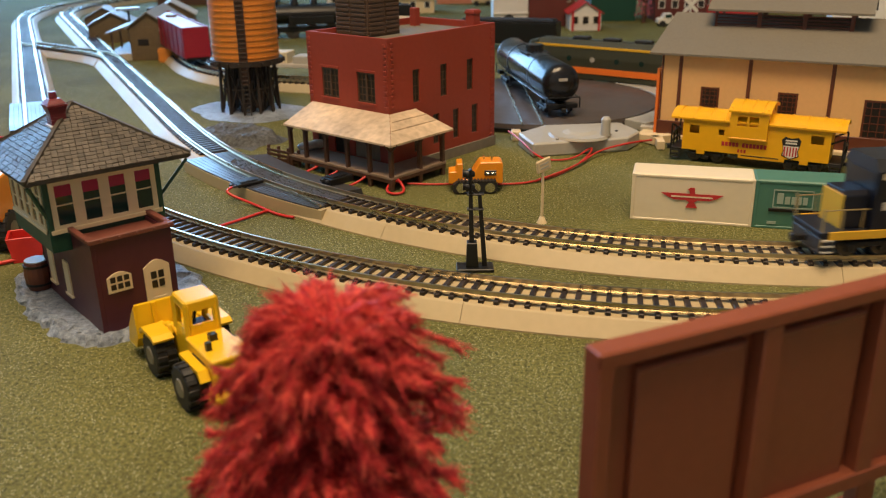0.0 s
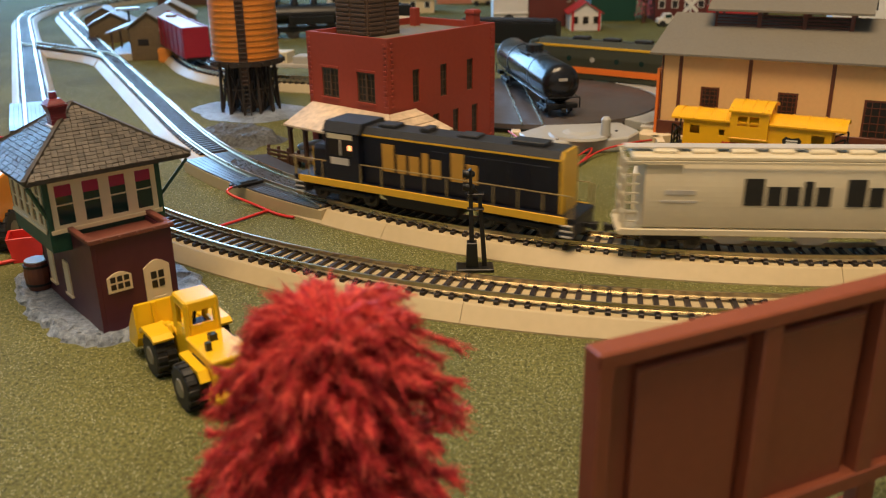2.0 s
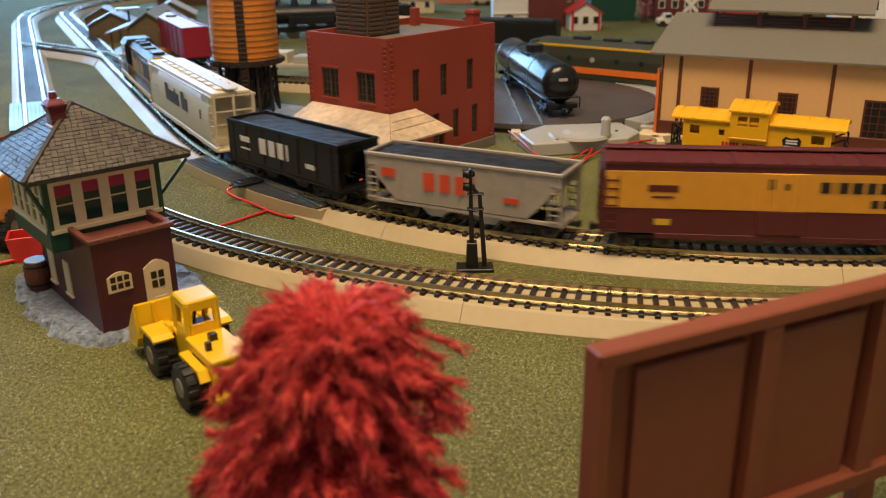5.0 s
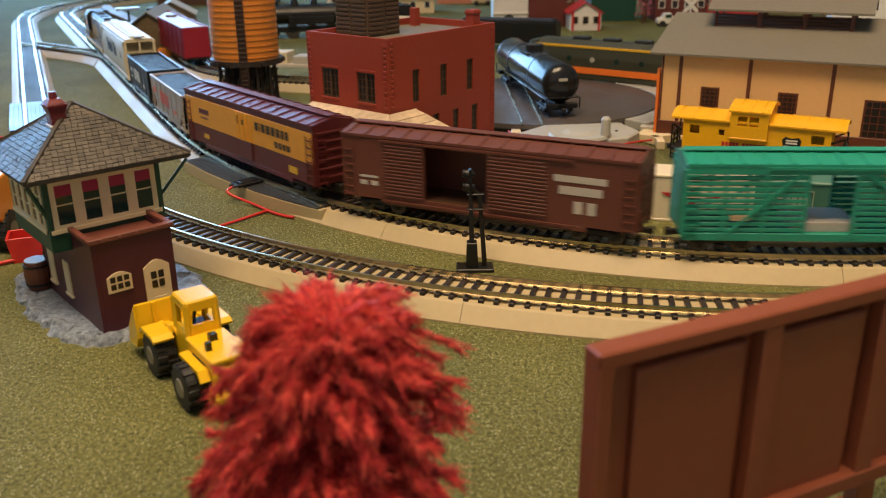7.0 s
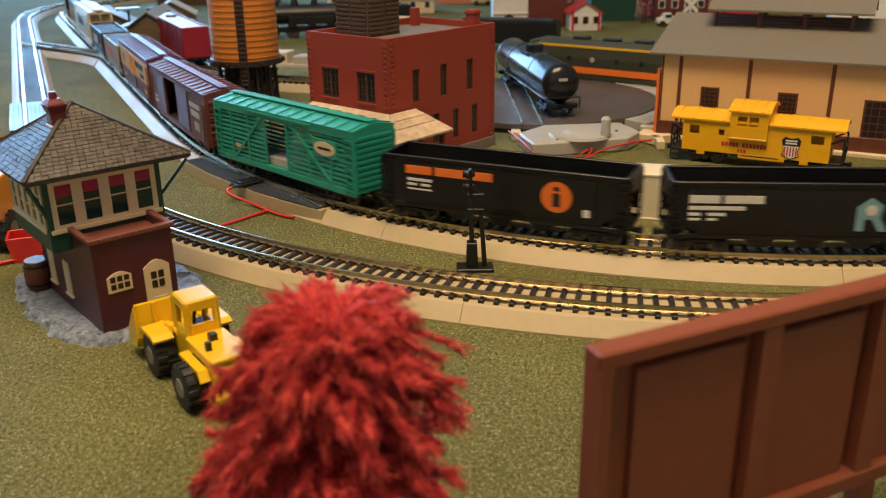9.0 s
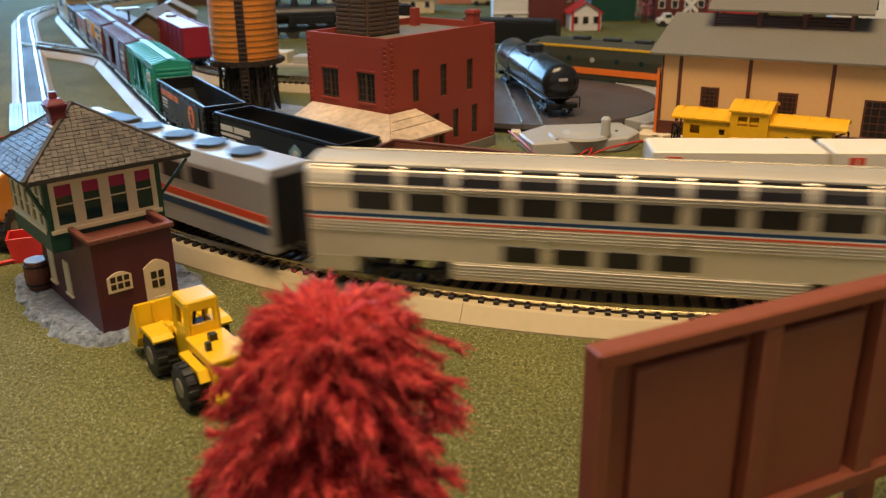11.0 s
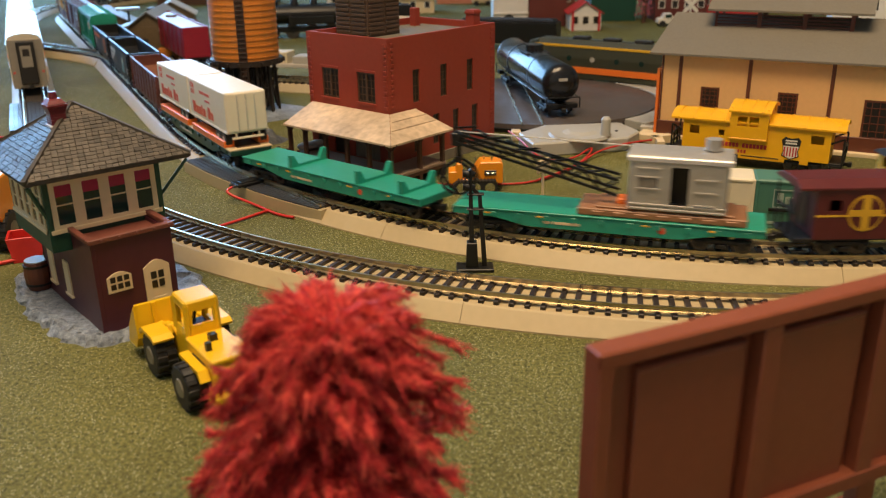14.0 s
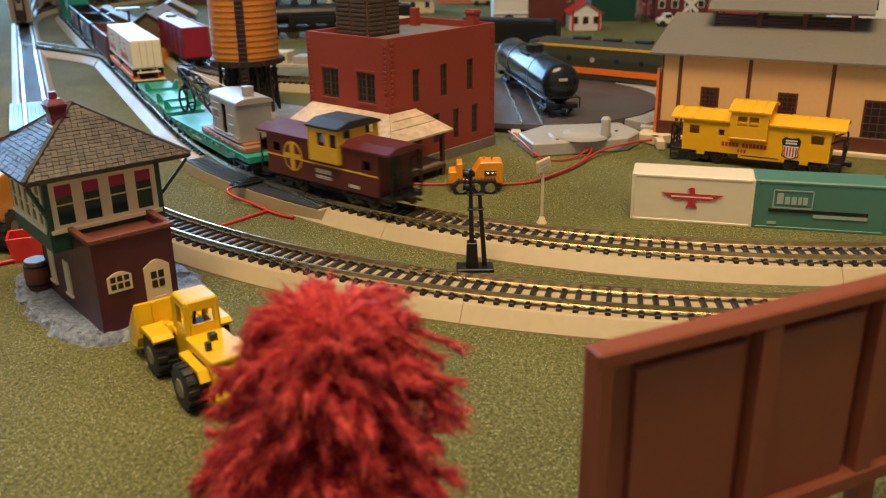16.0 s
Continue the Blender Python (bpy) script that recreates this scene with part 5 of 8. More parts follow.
def controller():
    t = gthing("turntable_control", 0, 0, 0, "light grey turntable control box with a crank dial", "control box")
    prism("case", t, M_LTGREY, [(70, 652), (146, 668), (160, 690), (150, 722), (86, 716), (62, 690)], 0, 11, "z", bevel=1.2)
    cyl("dial", t, M_LTGREY, 25, 24, 11, 13, "z", (110, 680), 40)
    cyl("dial_hub", t, M_LTGREY, 14, 9, 13, 14.6, "z", (110, 680), 28)
    bm = bmesh.new()
    add_cyl(bm, 4, 3.6, 13, 25.5, "z", (128, 668), 18)
    add_cyl(bm, 3.6, 2.2, 25.5, 27.6, "z", (128, 668), 18)
    part("crank_handle", bm, M_LTGREY, t)
    for x, y in ((90, 664), (141, 690)):
        cyl("screw", t, M_BLACK, 1.2, 1.2, 10.9, 11.5, "z", (x, y), 10)
    box("wire_clip", t, M_CREAM, 58, 66, 706, 716, 0, 8, 0.8)
    p = gthing("wire_plug", 0, 0, 0, "cream wire connector beside the control box", "connector")
    for a, b in (((160, 700), (176, 684)), ((168, 686), (186, 694)), ((174, 684), (172, 668))):
        bar("plug_arm", p, M_CREAM, (*a, 4), (*b, 4), 6, 6)
    k = gthing("stone_kerb", 176, 728, -20, "row of loose grey-tan stone kerb blocks", "kerb")
    rnd = random.Random(3)
    for i in range(9):
        x, y = rnd.uniform(-8, 18), i * 9
        box("stone", k, M_STONE_GREY if i % 2 else M_LTGREY, x - 6, x + 6, y, y + 7, 0, rnd.uniform(3, 8), 0.9)


def bulldozer():
    t = gthing("toy_bulldozer", 22.5, 572, 0, "orange toy crawler tractor with chromed tracks", "toy tractor")
    prism("engine_cover", t, M_ORANGE_TOY, [(-2, 6), (-2, 13), (3, 20.6), (17, 20.6), (18.4, 19), (18.4, 6)], -7.5, 7.5, "y", bevel=0.6)
    prism("seat", t, M_ORANGE_TOY, [(-18, 6), (-18, 14), (-13, 14.4), (-12.6, 19.6), (-8.6, 19.8), (-8, 9), (-3, 9), (-3, 6)], -7, 7, "y", bevel=0.5)
    for y in (-9.5, 9.5):
        bm = bmesh.new()
        add_prism(bm, [(-15, 2.2), (-12.6, 0.3), (12, 0.3), (14.6, 2.4), (14.6, 7), (12, 9), (-12.6, 8.4), (-15, 6.4)], y - 3, y + 3, "y")
        tr = part("crawler_track", bm, M_TYRE, t)
        for x in (-9.5, 0, 9.5):
            cyl("road_wheel", tr, M_CHROME, 3.4, 3.2, *sorted((y - 3.6 if y < 0 else y + 3.6, y)), "y", (x, 4.6), 14)
        for k in range(12):
            x = -12 + k * 2.2
            box("track_pad", tr, M_TYRE, x, x + 1.3, y - 3.3, y + 3.3, 8.6, 9.6, 0.1)
    for x, y in ((0, -2), (6, 2), (11, -2)):
        bar("control_stub", t, M_CHROME, (x, y, 20.4), (x, y, 23), 1.2)
    g = box("side_grille", t, M_DKGREY, 6, 14, -8.0, -7.4, 11.6, 15.2, 0.2)
    for x in (6.8, 10.6):
        box("grille_bar", g, M_CHROME, x, x + 2.4, -8.3, -7.9, 12.4, 13.6, 0.2)


def signal_mast():
    t = gthing("signal_mast", 15.5, 427, 0, "black double signal mast with hooded lamps", "signal")
    box("base_plate", t, M_BLACK, -8.5, 11, -5.5, 5.5, 0, 2, 0.4)
    prism("relay_case", t, M_BLACK, [(-3.6, 2), (-3, 15.6), (2.2, 15.6), (3, 2)], -3, 3, "y", bevel=0.3)
    prism("mast", t, M_BLACK, [(-1.8, 15.6), (-2.0, 46), (-0.2, 46), (0.8, 15.6)], -1.3, 1.3, "y", bevel=0.2)
    prism("second_mast", t, M_BLACK, [(5, 2), (2.6, 41), (4.6, 41), (7.6, 2)], -1.0, 1.0, "y", bevel=0.2)
    bar("arm", t, M_BLACK, (3.6, 0, 40.5), (0.2, 0, 44.5), 1.8)
    for z in (33, 41):
        box("band", t, M_BLACK, -2.8, 5.8, -1.6, 1.6, z, z + 0.9, 0.2)
    box("head_plate", t, M_BLACK, -1.8, -0.2, -2.6, 2.6, 42, 55, 0.8)
    for z in (45.2, 52):
        h = cyl("signal_head", t, M_BLACK, 2.3, 2.3, -3.4, -1.6, "x", (0, z), 18)
        cyl("hood", h, M_BLACK, 2.2, 1.9, -5.0, -3.4, "x", (0, z + 0.3), 16)
        cyl("lens", h, M_CHROME, 1.2, 1.2, -3.7, -3.3, "x", (0, z), 12)
        cyl("cover", h, M_BLACK, 1.8, 1.2, -0.2, 1.2, "x", (0, z), 14)


def whistle_post():
    t = gthing("sign_post", 60, 500, 0, "thin cream trackside sign post with a small plate", "sign post")
    cyl("foot", t, M_CREAM, 3.2, 1.4, 0, 4, "z", (0, 0), 12)
    cyl("post", t, M_CREAM, 1.0, 0.8, 4, 34, "z", (0, 0), 10)
    tilt = Matrix.Translation((0, 0, 36 * K)) @ Matrix.Rotation(radians(38), 4, "Z") @ Matrix.Rotation(radians(-10), 4, "Y")
    p = box("plate", t, M_CREAM, -6, 6, -1.0, 0.6, -4, 4, 0.8, "", tilt)
    for z in (-1.8, 0.6):
        box("lettering_bar", p, M_PALE_GREY, -3.4, 3.4, -1.2, -1.0, z, z + 0.9, 0)


def gm(pts):
    return [(x * GS, y * GS, z) for x, y, z in pts]


def wires():
    lab = "red insulated wire lying on the mat"
    wire("wire", gm([(-131, 556, 10.5), (-138, 551, 10.2), (-142, 548, 8.5), (-138, 546, 6), (-130, 545, 3), (-121, 539, 1.4), (-110, 527, 1.2), (-102, 518, 1.2), (-92, 513, 1.2)]), 0.9, M_WIRE, lab, "wire")
    wire("wire", gm([(-110, 528, 1.4), (-118, 519, 1.2), (-126, 508, 1.2), (-135, 499, 1.2), (-146, 484, 1.2)]), 0.9, M_WIRE, lab, "wire")
    wire("wire", gm([(-24, 581, 2), (-10, 580, 1.2), (3, 580, 1.4), (20, 582, 1.2), (46, 577, 1.2), (66, 583, 1.2), (93, 610, 1.2), (112, 645, 3), (118, 660, 6), (112, 658, 4), (100, 640, 1.2), (78, 637, 1.4), (70, 648, 4), (62, 690, 7), (56, 716, 6)]), 0.72, M_WIRE, lab, "wire")
    wire("wire", gm([(66, 583, 2.4), (95, 611, 2.2), (114, 648, 3), (130, 662, 5), (155, 671, 7), (168, 682, 5)]), 0.72, M_WIRE, lab, "wire")
    wire("wire", gm([(-30, 570, 8), (-22, 563, 1.4), (-32, 556, 1.2), (-40, 566, 1.4), (-34, 576, 6), (-28, 568, 7)]), 0.9, M_WIRE, "small loop of red wire beside the porch", "wire")
    for x, y in ((-52, 580), (-72, 600), (-88, 615)):
        wire("wire", gm([(x, y + 6, 7), (x - 6, y, 2.4), (x - 14, y - 3, 1.2), (x - 20, y - 8, 1.2)]), 0.85, M_WIRE, "short end of red wire under the porch", "wire")
    wire("wire", gm([(-250, 436, 1.2), (-236, 445, 1.3), (-222, 452, 3)]), 1.1, M_WIRE, lab, "wire")
    wire("wire", gm([(-420, 760, 1.2), (-390, 742, 1.2), (-372, 735, 1.4), (-340, 735, 1.2)]), 1.0, M_WIRE, lab, "wire")


def ribbon(line, s0, s1, lo, hi, z0, z1, step=6):
    """A flat strip along a line, between two offsets that may change along it."""
    bm = bmesh.new()
    rings = []
    for s in np.linspace(s0, s1, max(2, int((s1 - s0) / step))):
        c, w = line.at(s), line.way(s)
        rings.append([bm.verts.new((c[0] - w[1] * o, c[1] + w[0] * o, z)) for o, z in ((lo(s), z0), (lo(s), z1), (hi(s), z1), (hi(s), z0))])
    for a, b in zip(rings, rings[1:]):
        for i in range(4):
            bm.faces.new((a[i], b[i], b[(i + 1) % 4], a[(i + 1) % 4]))
    bm.faces.new(rings[0])
    bm.faces.new(rings[-1][::-1])
    bmesh.ops.recalc_face_normals(bm, faces=bm.faces)
    return bm


def turnout():
    t = thing("turnout", mm(0, 0, 0), "dark grey plastic turnout with plank deck", "turnout")

    def edge(s):
        return 19.5 + (s - 852) / 140 * 7.0
    part("moulded_base", ribbon(INNER, 852, 1012, lambda s: 14.0, edge, 0.05, 8.3), M_ROADBED, t)
    for k in range(5):
        part("deck_plank", ribbon(INNER, 855, 1009, lambda s: 10.5 + (edge(s) - 10.9) * k / 5 + 0.12, lambda s: 10.5 + (edge(s) - 10.9) * (k + 1) / 5 - 0.12, 7.9, 9.7 - 0.1 * k), M_PLANK, t)
    for k in range(4):
        a, b = -7.6 + 3.8 * k, -3.8 + 3.8 * k
        part("deck_plank", sweep(INNER, 858, 1014, 8, [(a + 0.15, 7.9), (a + 0.15, 9.5), (b - 0.15, 9.5), (b - 0.15, 7.9)]), M_DKGREY, t)
    part("deck_plank", sweep(INNER, 858, 1014, 8, [(-14.2, 7.9), (-14.2, 9.6), (-10.6, 9.6), (-10.6, 7.9)]), M_DKGREY, t)
    part("diverging_deck", sweep(INNER, 870, 1000, 8, [(-34, 0), (-32, 6.6), (-14.6, 8.2), (-14.6, 0)]), M_DKGREY, t)
    a, b = INNER.at(892), INNER.at(854)
    wa, wb = INNER.way(892), INNER.way(854)
    bar("diverging_rail", t, M_RAIL, (a[0] - wa[1] * 9.8, a[1] + wa[0] * 9.8, 10.6), (b[0] - wb[1] * 17.5, b[1] + wb[0] * 17.5, 10.6), 0.9, 1.6)
    for s_, o_, lab in ((926, 18.5, "black turnout motor box beside the rails"), (893, -30, "black turnout motor box on the far side of the rails")):
        c, w = INNER.at(s_), INNER.way(s_)
        m = mm(c[0] - w[1] * o_, c[1] + w[0] * o_, 0, 0, 0, math.degrees(math.atan2(w[1], w[0])))
        sm = thing("switch_machine", m, lab, "switch machine")
        box("case", sm, M_BLACK, -5.5, 5.5, -9.5, 9.5, 7.0 if o_ < 0 else 9.6, 11.8, 0.5)
        box("lid", sm, M_BLACK, -3.6, 3.6, -6.5, 6.5, 11.8, 12.6, 0.4)
        for q in (-2.4, 2.4):
            box("terminal", sm, M_DKGREY, q - 1.1, q + 1.1, 9.5, 11.8, 9.7, 11.2, 0.2)
    u = thing("turnout", mm(0, 0, 0), "dark grey plank deck of an outer-line turnout, tinted blue for the window's reflection", "turnout")
    for a, b in ((-7.4, -3.8), (-3.6, 0), (0.2, 3.6), (3.8, 7.4), (10.6, 14.2), (14.4, 18), (18.2, 21.8)):
        part("deck_plank", sweep(OUTER, 1310, 1436, 8, [(a, 7.9 if b < 15 else 0.1), (a, 10.1), (b, 10.1), (b, 7.9 if b < 15 else 0.1)]), M_PLANK, u)
    # cinders between the rails past the points
    rnd = random.Random(8)
    bm = bmesh.new()
    for k in range(1500):
        s_ = rnd.uniform(838, 990)
        o = rnd.uniform(-30, 9)
        c, w = INNER.at(s_), INNER.way(s_)
        r = rnd.uniform(0.3, 0.95)
        x, y = c[0] - w[1] * o, c[1] + w[0] * o
        if abs(abs(o) - 8.95) < 1.6:
            continue
        z = (9.8 if o > -14.4 else 7.6 + (o + 14.6) * 0.08) if 868 < s_ else 8.4
        if o < -14.2 and s_ < 872:
            continue
        vs = [bm.verts.new((x + r * dx, y + r * dy, z + r * dz)) for dx, dy, dz in ((1, 0, -0.4), (-0.5, 0.9, -0.4), (-0.5, -0.9, -0.4), (rnd.uniform(-0.3, 0.3), 0, 0.7))]
        for f in ((0, 1, 3), (1, 2, 3), (2, 0, 3)):
            bm.faces.new([vs[i] for i in f])
    ob = part("cinders", bm, M_GRAVEL)
    tagged(ob, "scattered grey cinders between the rails", "cinders", kind="stuff")
    # brown fence by the porch
    f = gthing("low_fence", -134, 655, -38, "low brown slatted fence beside the track", "fence")
    for k in range(4):
        box("post", f, M_WOOD_DK, k * 11, k * 11 + 2, 0, 2, 0, 13, 0.2)
    for z in (2, 5.2, 8.4):
        box("slat", f, M_WOOD_DK, 0, 35, -0.6, 0.2, z, z + 2.2, 0.2)


def left_vehicles():
    t = gthing("toy_truck", -262, 490, 95, "yellow-orange toy dump truck with big black tyres", "toy truck")
    for x in (-22, 16):
        for y in (-12, 12):
            wheel_on(t, x, y, 11, 11, 9)
    box("chassis", t, M_BLACK, -34, 32, -8, 8, 9, 15, 0.6)
    prism("dump_body", t, M_ORANGE_TOY, [(-36, 22), (-38, 42), (14, 44), (14, 22), (6, 17), (-28, 17)], -15, 15, "y", bevel=0.8)
    box("cab", t, M_YELLOW, 16, 34, -13, 13, 15, 38, 1.0)
    box("cab_window", t, M_DARKWIN, 19, 30, 12.8, 13.4, 27, 35, 0.3)
    b = gthing("red_tub", -231, 455, 20, "small bright red plastic tub on the mat", "tub")
    bm = bmesh.new()
    add_prism(bm, [(-9, 14), (-7, 0), (7, 0), (11, 14), (9.6, 14), (6, 1.6), (-6, 1.6), (-7.6, 14)], -8, 8, "y")
    part("tub_shell", bm, M_REDP, b)
    for y in (-8, 8):
        prism("tub_side", b, M_REDP, [(-9, 14), (-7, 0), (7, 0), (11, 14)], y - 0.7, y + 0.7, "y", bevel=0.2)


red_tree()
billboard()
wheel_loader()
containers()
turntable()
controller()
bulldozer()
signal_mast()
whistle_post()
wires()
turnout()
left_vehicles()


# ---- the far part of the layout ----
M_FARGREEN = mat("olive_locomotive_green", (0.045, 0.048, 0.03), 0.42, vary=0.12)
M_PINK = mat("dusty_pink_foliage", (0.50, 0.12, 0.14), 0.7, vary=0.25)
# pale blue window glare on the far roofs, put into the base colour
M_GLAREROOF = mat("roof_with_painted_glare", (0.26, 0.30, 0.35), 0.4, vary=0.1)
M_TANSTRIP = mat("tan_plastic_path", (0.52, 0.42, 0.26), 0.45, vary=0.08)
M_REDHOP = mat("raspberry_red_plastic", (0.26, 0.012, 0.03), 0.42, vary=0.1)
M_OLIVE_WALL = mat("olive_brown_wall", (0.12, 0.085, 0.045), 0.55, vary=0.2)


def crossover():
    a, b = OUTER.at(1925), INNER.at(1560)
    ta, tb = -OUTER.way(1925), -INNER.way(1560)
    pts = herm(a, ta + np.array((0.25, 0)), b, tb + np.array((0.1, 0)), 40)
    ln = Line(np.concatenate([pts, [b]]), 0)
    e = float(ln.S[-1])
    t = thing("railway_track", mm(0, 0, 0.3), "curved crossover track joining the two lines", "railway track", "railway tracks")
    part("roadbed", sweep(ln, 12, e - 12, 8, [(o, z * 0.95) for o, z in BED]), M_ROADBED, t)
    for r in (RAIL_L, RAIL_R):
        part("rail", sweep(ln, 2, e - 2, 8, r), M_RAIL, t)
    for k, s in enumerate(np.arange(16, e - 14, 7)):
        c, w = ln.at(s), ln.way(s)
        o = new("tie", TIE)
        o.parent = t
        o.matrix_basis = Matrix.Translation((c[0] * K, c[1] * K, 0)) @ Matrix.Rotation(math.atan2(w[1], w[0]), 4, "Z")


def siding():
    """The yard track that runs behind the water tower."""
    pts = np.array([(-620, 1720), (-470, 1430), (-352, 1190), (-300, 1080), (-250, 1010), (-185, 968), (-110, 940), (0, 905)], float) * GS
    fine = np.concatenate([herm(pts[i], pts[min(i + 1, 7)] - pts[max(i - 1, 0)], pts[i + 1], pts[min(i + 2, 7)] - pts[i], 12) for i in range(7)] + [pts[-1:]])
    ln = Line(fine, 0)
    e = float(ln.S[-1])
    t = thing("railway_track", mm(0, 0, 0), "tan roadbed siding track behind the water tower", "railway track", "railway tracks")
    part("roadbed", sweep(ln, 0, e, 10, BED), M_ROADBED, t)
    for r in (RAIL_L, RAIL_R):
        part("rail", sweep(ln, 0, e, 10, r), M_RAIL, t)
    for s in np.arange(4, e, 7):
        c, w = ln.at(s), ln.way(s)
        o = new("tie", TIE)
        o.parent = t
        o.matrix_basis = Matrix.Translation((c[0] * K, c[1] * K, 0)) @ Matrix.Rotation(math.atan2(w[1], w[0]), 4, "Z")
    return ln


def gable(t, x0, x1, y0, y1, zw, zr, wall, roof_m, axis="y", over=4):
    box("wall", t, wall, x0, x1, y0, y1, 0, zw, 0.4)
    if axis == "y":
        m = (x0 + x1) / 2
        prism("gable", t, wall, [(x0, zw), (x1, zw), (m, zr)], y0, y1, "y")
        for s, xe in ((-1, x0), (1, x1)):
            sl = (zr - zw) / (m - x0)
            prism("roof", t, roof_m, [(m, zr + 1.6), (m, zr + 0.1), (xe + s * over, zw - sl * over + 0.1), (xe + s * over, zw - sl * over + 1.6)], y0 - over, y1 + over, "y")
    else:
        m = (y0 + y1) / 2
        prism("gable", t, wall, [(y0, zw), (y1, zw), (m, zr)], x0, x1, "x")
        for s, ye in ((-1, y0), (1, y1)):
            sl = (zr - zw) / (m - y0)
            prism("roof", t, roof_m, [(m, zr + 1.6), (m, zr + 0.1), (ye + s * over, zw - sl * over + 0.1), (ye + s * over, zw - sl * over + 1.6)], x0 - over, x1 + over, "x")


def depot():
    t = gthing("freight_depot", -410, 1180, 6, "small olive-brown depot, window glare painted into its pale roof", "depot")
    gable(t, 0, 52, 0, 120, 44, 62, M_OLIVE_WALL, M_GLAREROOF)
    box("window", t, M_DARKWIN, 10, 24, -0.8, 0.4, 20, 28, 0.2)
    box("platform", t, M_LTGREY, -34, -1, 4, 150, 0, 9, 0.5)
    for y in (20, 70, 120):
        bar("canopy_post", t, M_WOOD_DK, (-28, y, 9), (-28, y, 36), 2)
    prism("canopy", t, M_GLAREROOF, [(-34, 34), (-34, 35.6), (0, 45.6), (0, 44)], 10, 130, "y")
    box("skylight", t, M_ROOF_DK, 14, 26, 60, 80, 54, 62, 0.5)
    box("chimney", t, M_TRIM_BROWN, 49, 62, 2, 14, 0, 58, 0.4)
    c = gthing("crate", -360, 1168, 4, "small orange wooden crate beside the depot", "crate")
    box("crate_body", c, M_OCHRE, -9, 9, -8, 8, 0, 18, 0.5)
    for z in (3, 13):
        box("crate_slat", c, M_OCHRE, -9.5, 9.5, -8.6, 8.6, z, z + 2, 0.2)
    # shed roofs and clutter behind
    for x, y, w, d, h, m_, lab in ((-500, 1370, 70, 60, 44, M_GLAREROOF, "low shed, window glare painted into its pale roof"), (-560, 1500, 60, 50, 40, M_GLAREROOF, "distant shed, window glare painted into its pale roof"), (-440, 1480, 70, 60, 50, M_PALE_GREY, "distant pale grey shed")):
        s = gthing("shed", x, y, 12, lab, "shed", "far sheds")
        gable(s, -w / 2, w / 2, 0, d, h * 0.6, h, M_OLIVE_WALL, m_)
    a = gthing("loading_arm", -301, 1150, 0, "brown curved loading arm beside the depot", "loading arm")
    for p, q in (((0, 0, 0), (-6, 0, 14)), ((-6, 0, 14), (-16, 0, 28)), ((-16, 0, 28), (-30, 0, 43)), ((-30, 0, 43), (-38, 0, 44))):
        bar("arm_section", a, M_WOOD_DK, p, q, 5.0, 5.5)
    cyl("pedestal", a, M_WOOD_DK, 8, 6, 0, 6, "z", (0, 0), 14)
    lp = gthing("yard_lamp", -445, 1290, 20, "dark yard lamp with a flat pale shade", "yard lamp")
    bar("pole", lp, M_BLACK, (0, 0, 0), (0, 0, 58), 3)
    box("shade", lp, M_GLAREROOF, -16, 16, -12, 12, 56, 59, 0.5)


def red_gondola():
    t = gthing("red_hopper_car", -339, 1155, 117, "raspberry red hopper car on the siding", "hopper car", z=12.5)
    h = 112
    for s in (1, -1):
        box("side", t, M_REDHOP, -h, h, *sorted((s * 14, s * 15.5)), 8, 44, 0.3)
        for k in range(9):
            x = -h + 6 + k * 27
            box("side_post", t, M_REDHOP, x, x + 2, *sorted((s * 15.5, s * 16.4)), 9, 43, 0.2)
        box("end_wall", t, M_REDHOP, *sorted((s * (h - 1.4), s * h)), -14, 14, 8, 44, 0.2)
    box("load", t, M_TANSTRIP, -h + 2, h - 2, -13.8, 13.8, 38, 42.5, 0.6, "tan load level with the rim")
    box("floor", t, M_BLACK, -h, h, -13.8, 13.8, 6, 9, 0.2)
    marks(t, M_WHITEP, 60, 24, [(8, 5), (8, 5), (8, 5)], 15.6, 2)
    for x in (-80, 80):
        truck(t, x)
    c = gthing("conveyor", -305, 1115, 117, "dark brown inclined coal conveyor", "conveyor")
    bar("belt", c, M_WOOD_DK, (-70, -16, 6), (60, -12, 52), 9, 4)
    bar("leg", c, M_WOOD_DK, (40, -12, 0), (40, -12, 44), 2)
    bar("leg", c, M_WOOD_DK, (-30, -15, 0), (-30, -15, 20), 2)


def flat_behind():
    t = gthing("flat_wagon", -160, 972, -14, "pale grey flat wagon standing behind the station", "flat wagon", z=12.5)
    box("deck", t, M_PALE_GREY, -60, 60, -14, 14, 10, 14, 0.4)
    for k in range(4):
        box("crate", t, M_HOPPER_TAN if k % 2 else M_LTGREY, -54 + k * 28, -32 + k * 28, -11, 11, 14, 22 + 4 * (k % 2), 0.6)
    for x in (-40, 40):
        truck(t, x)
    couplers(t, 58)


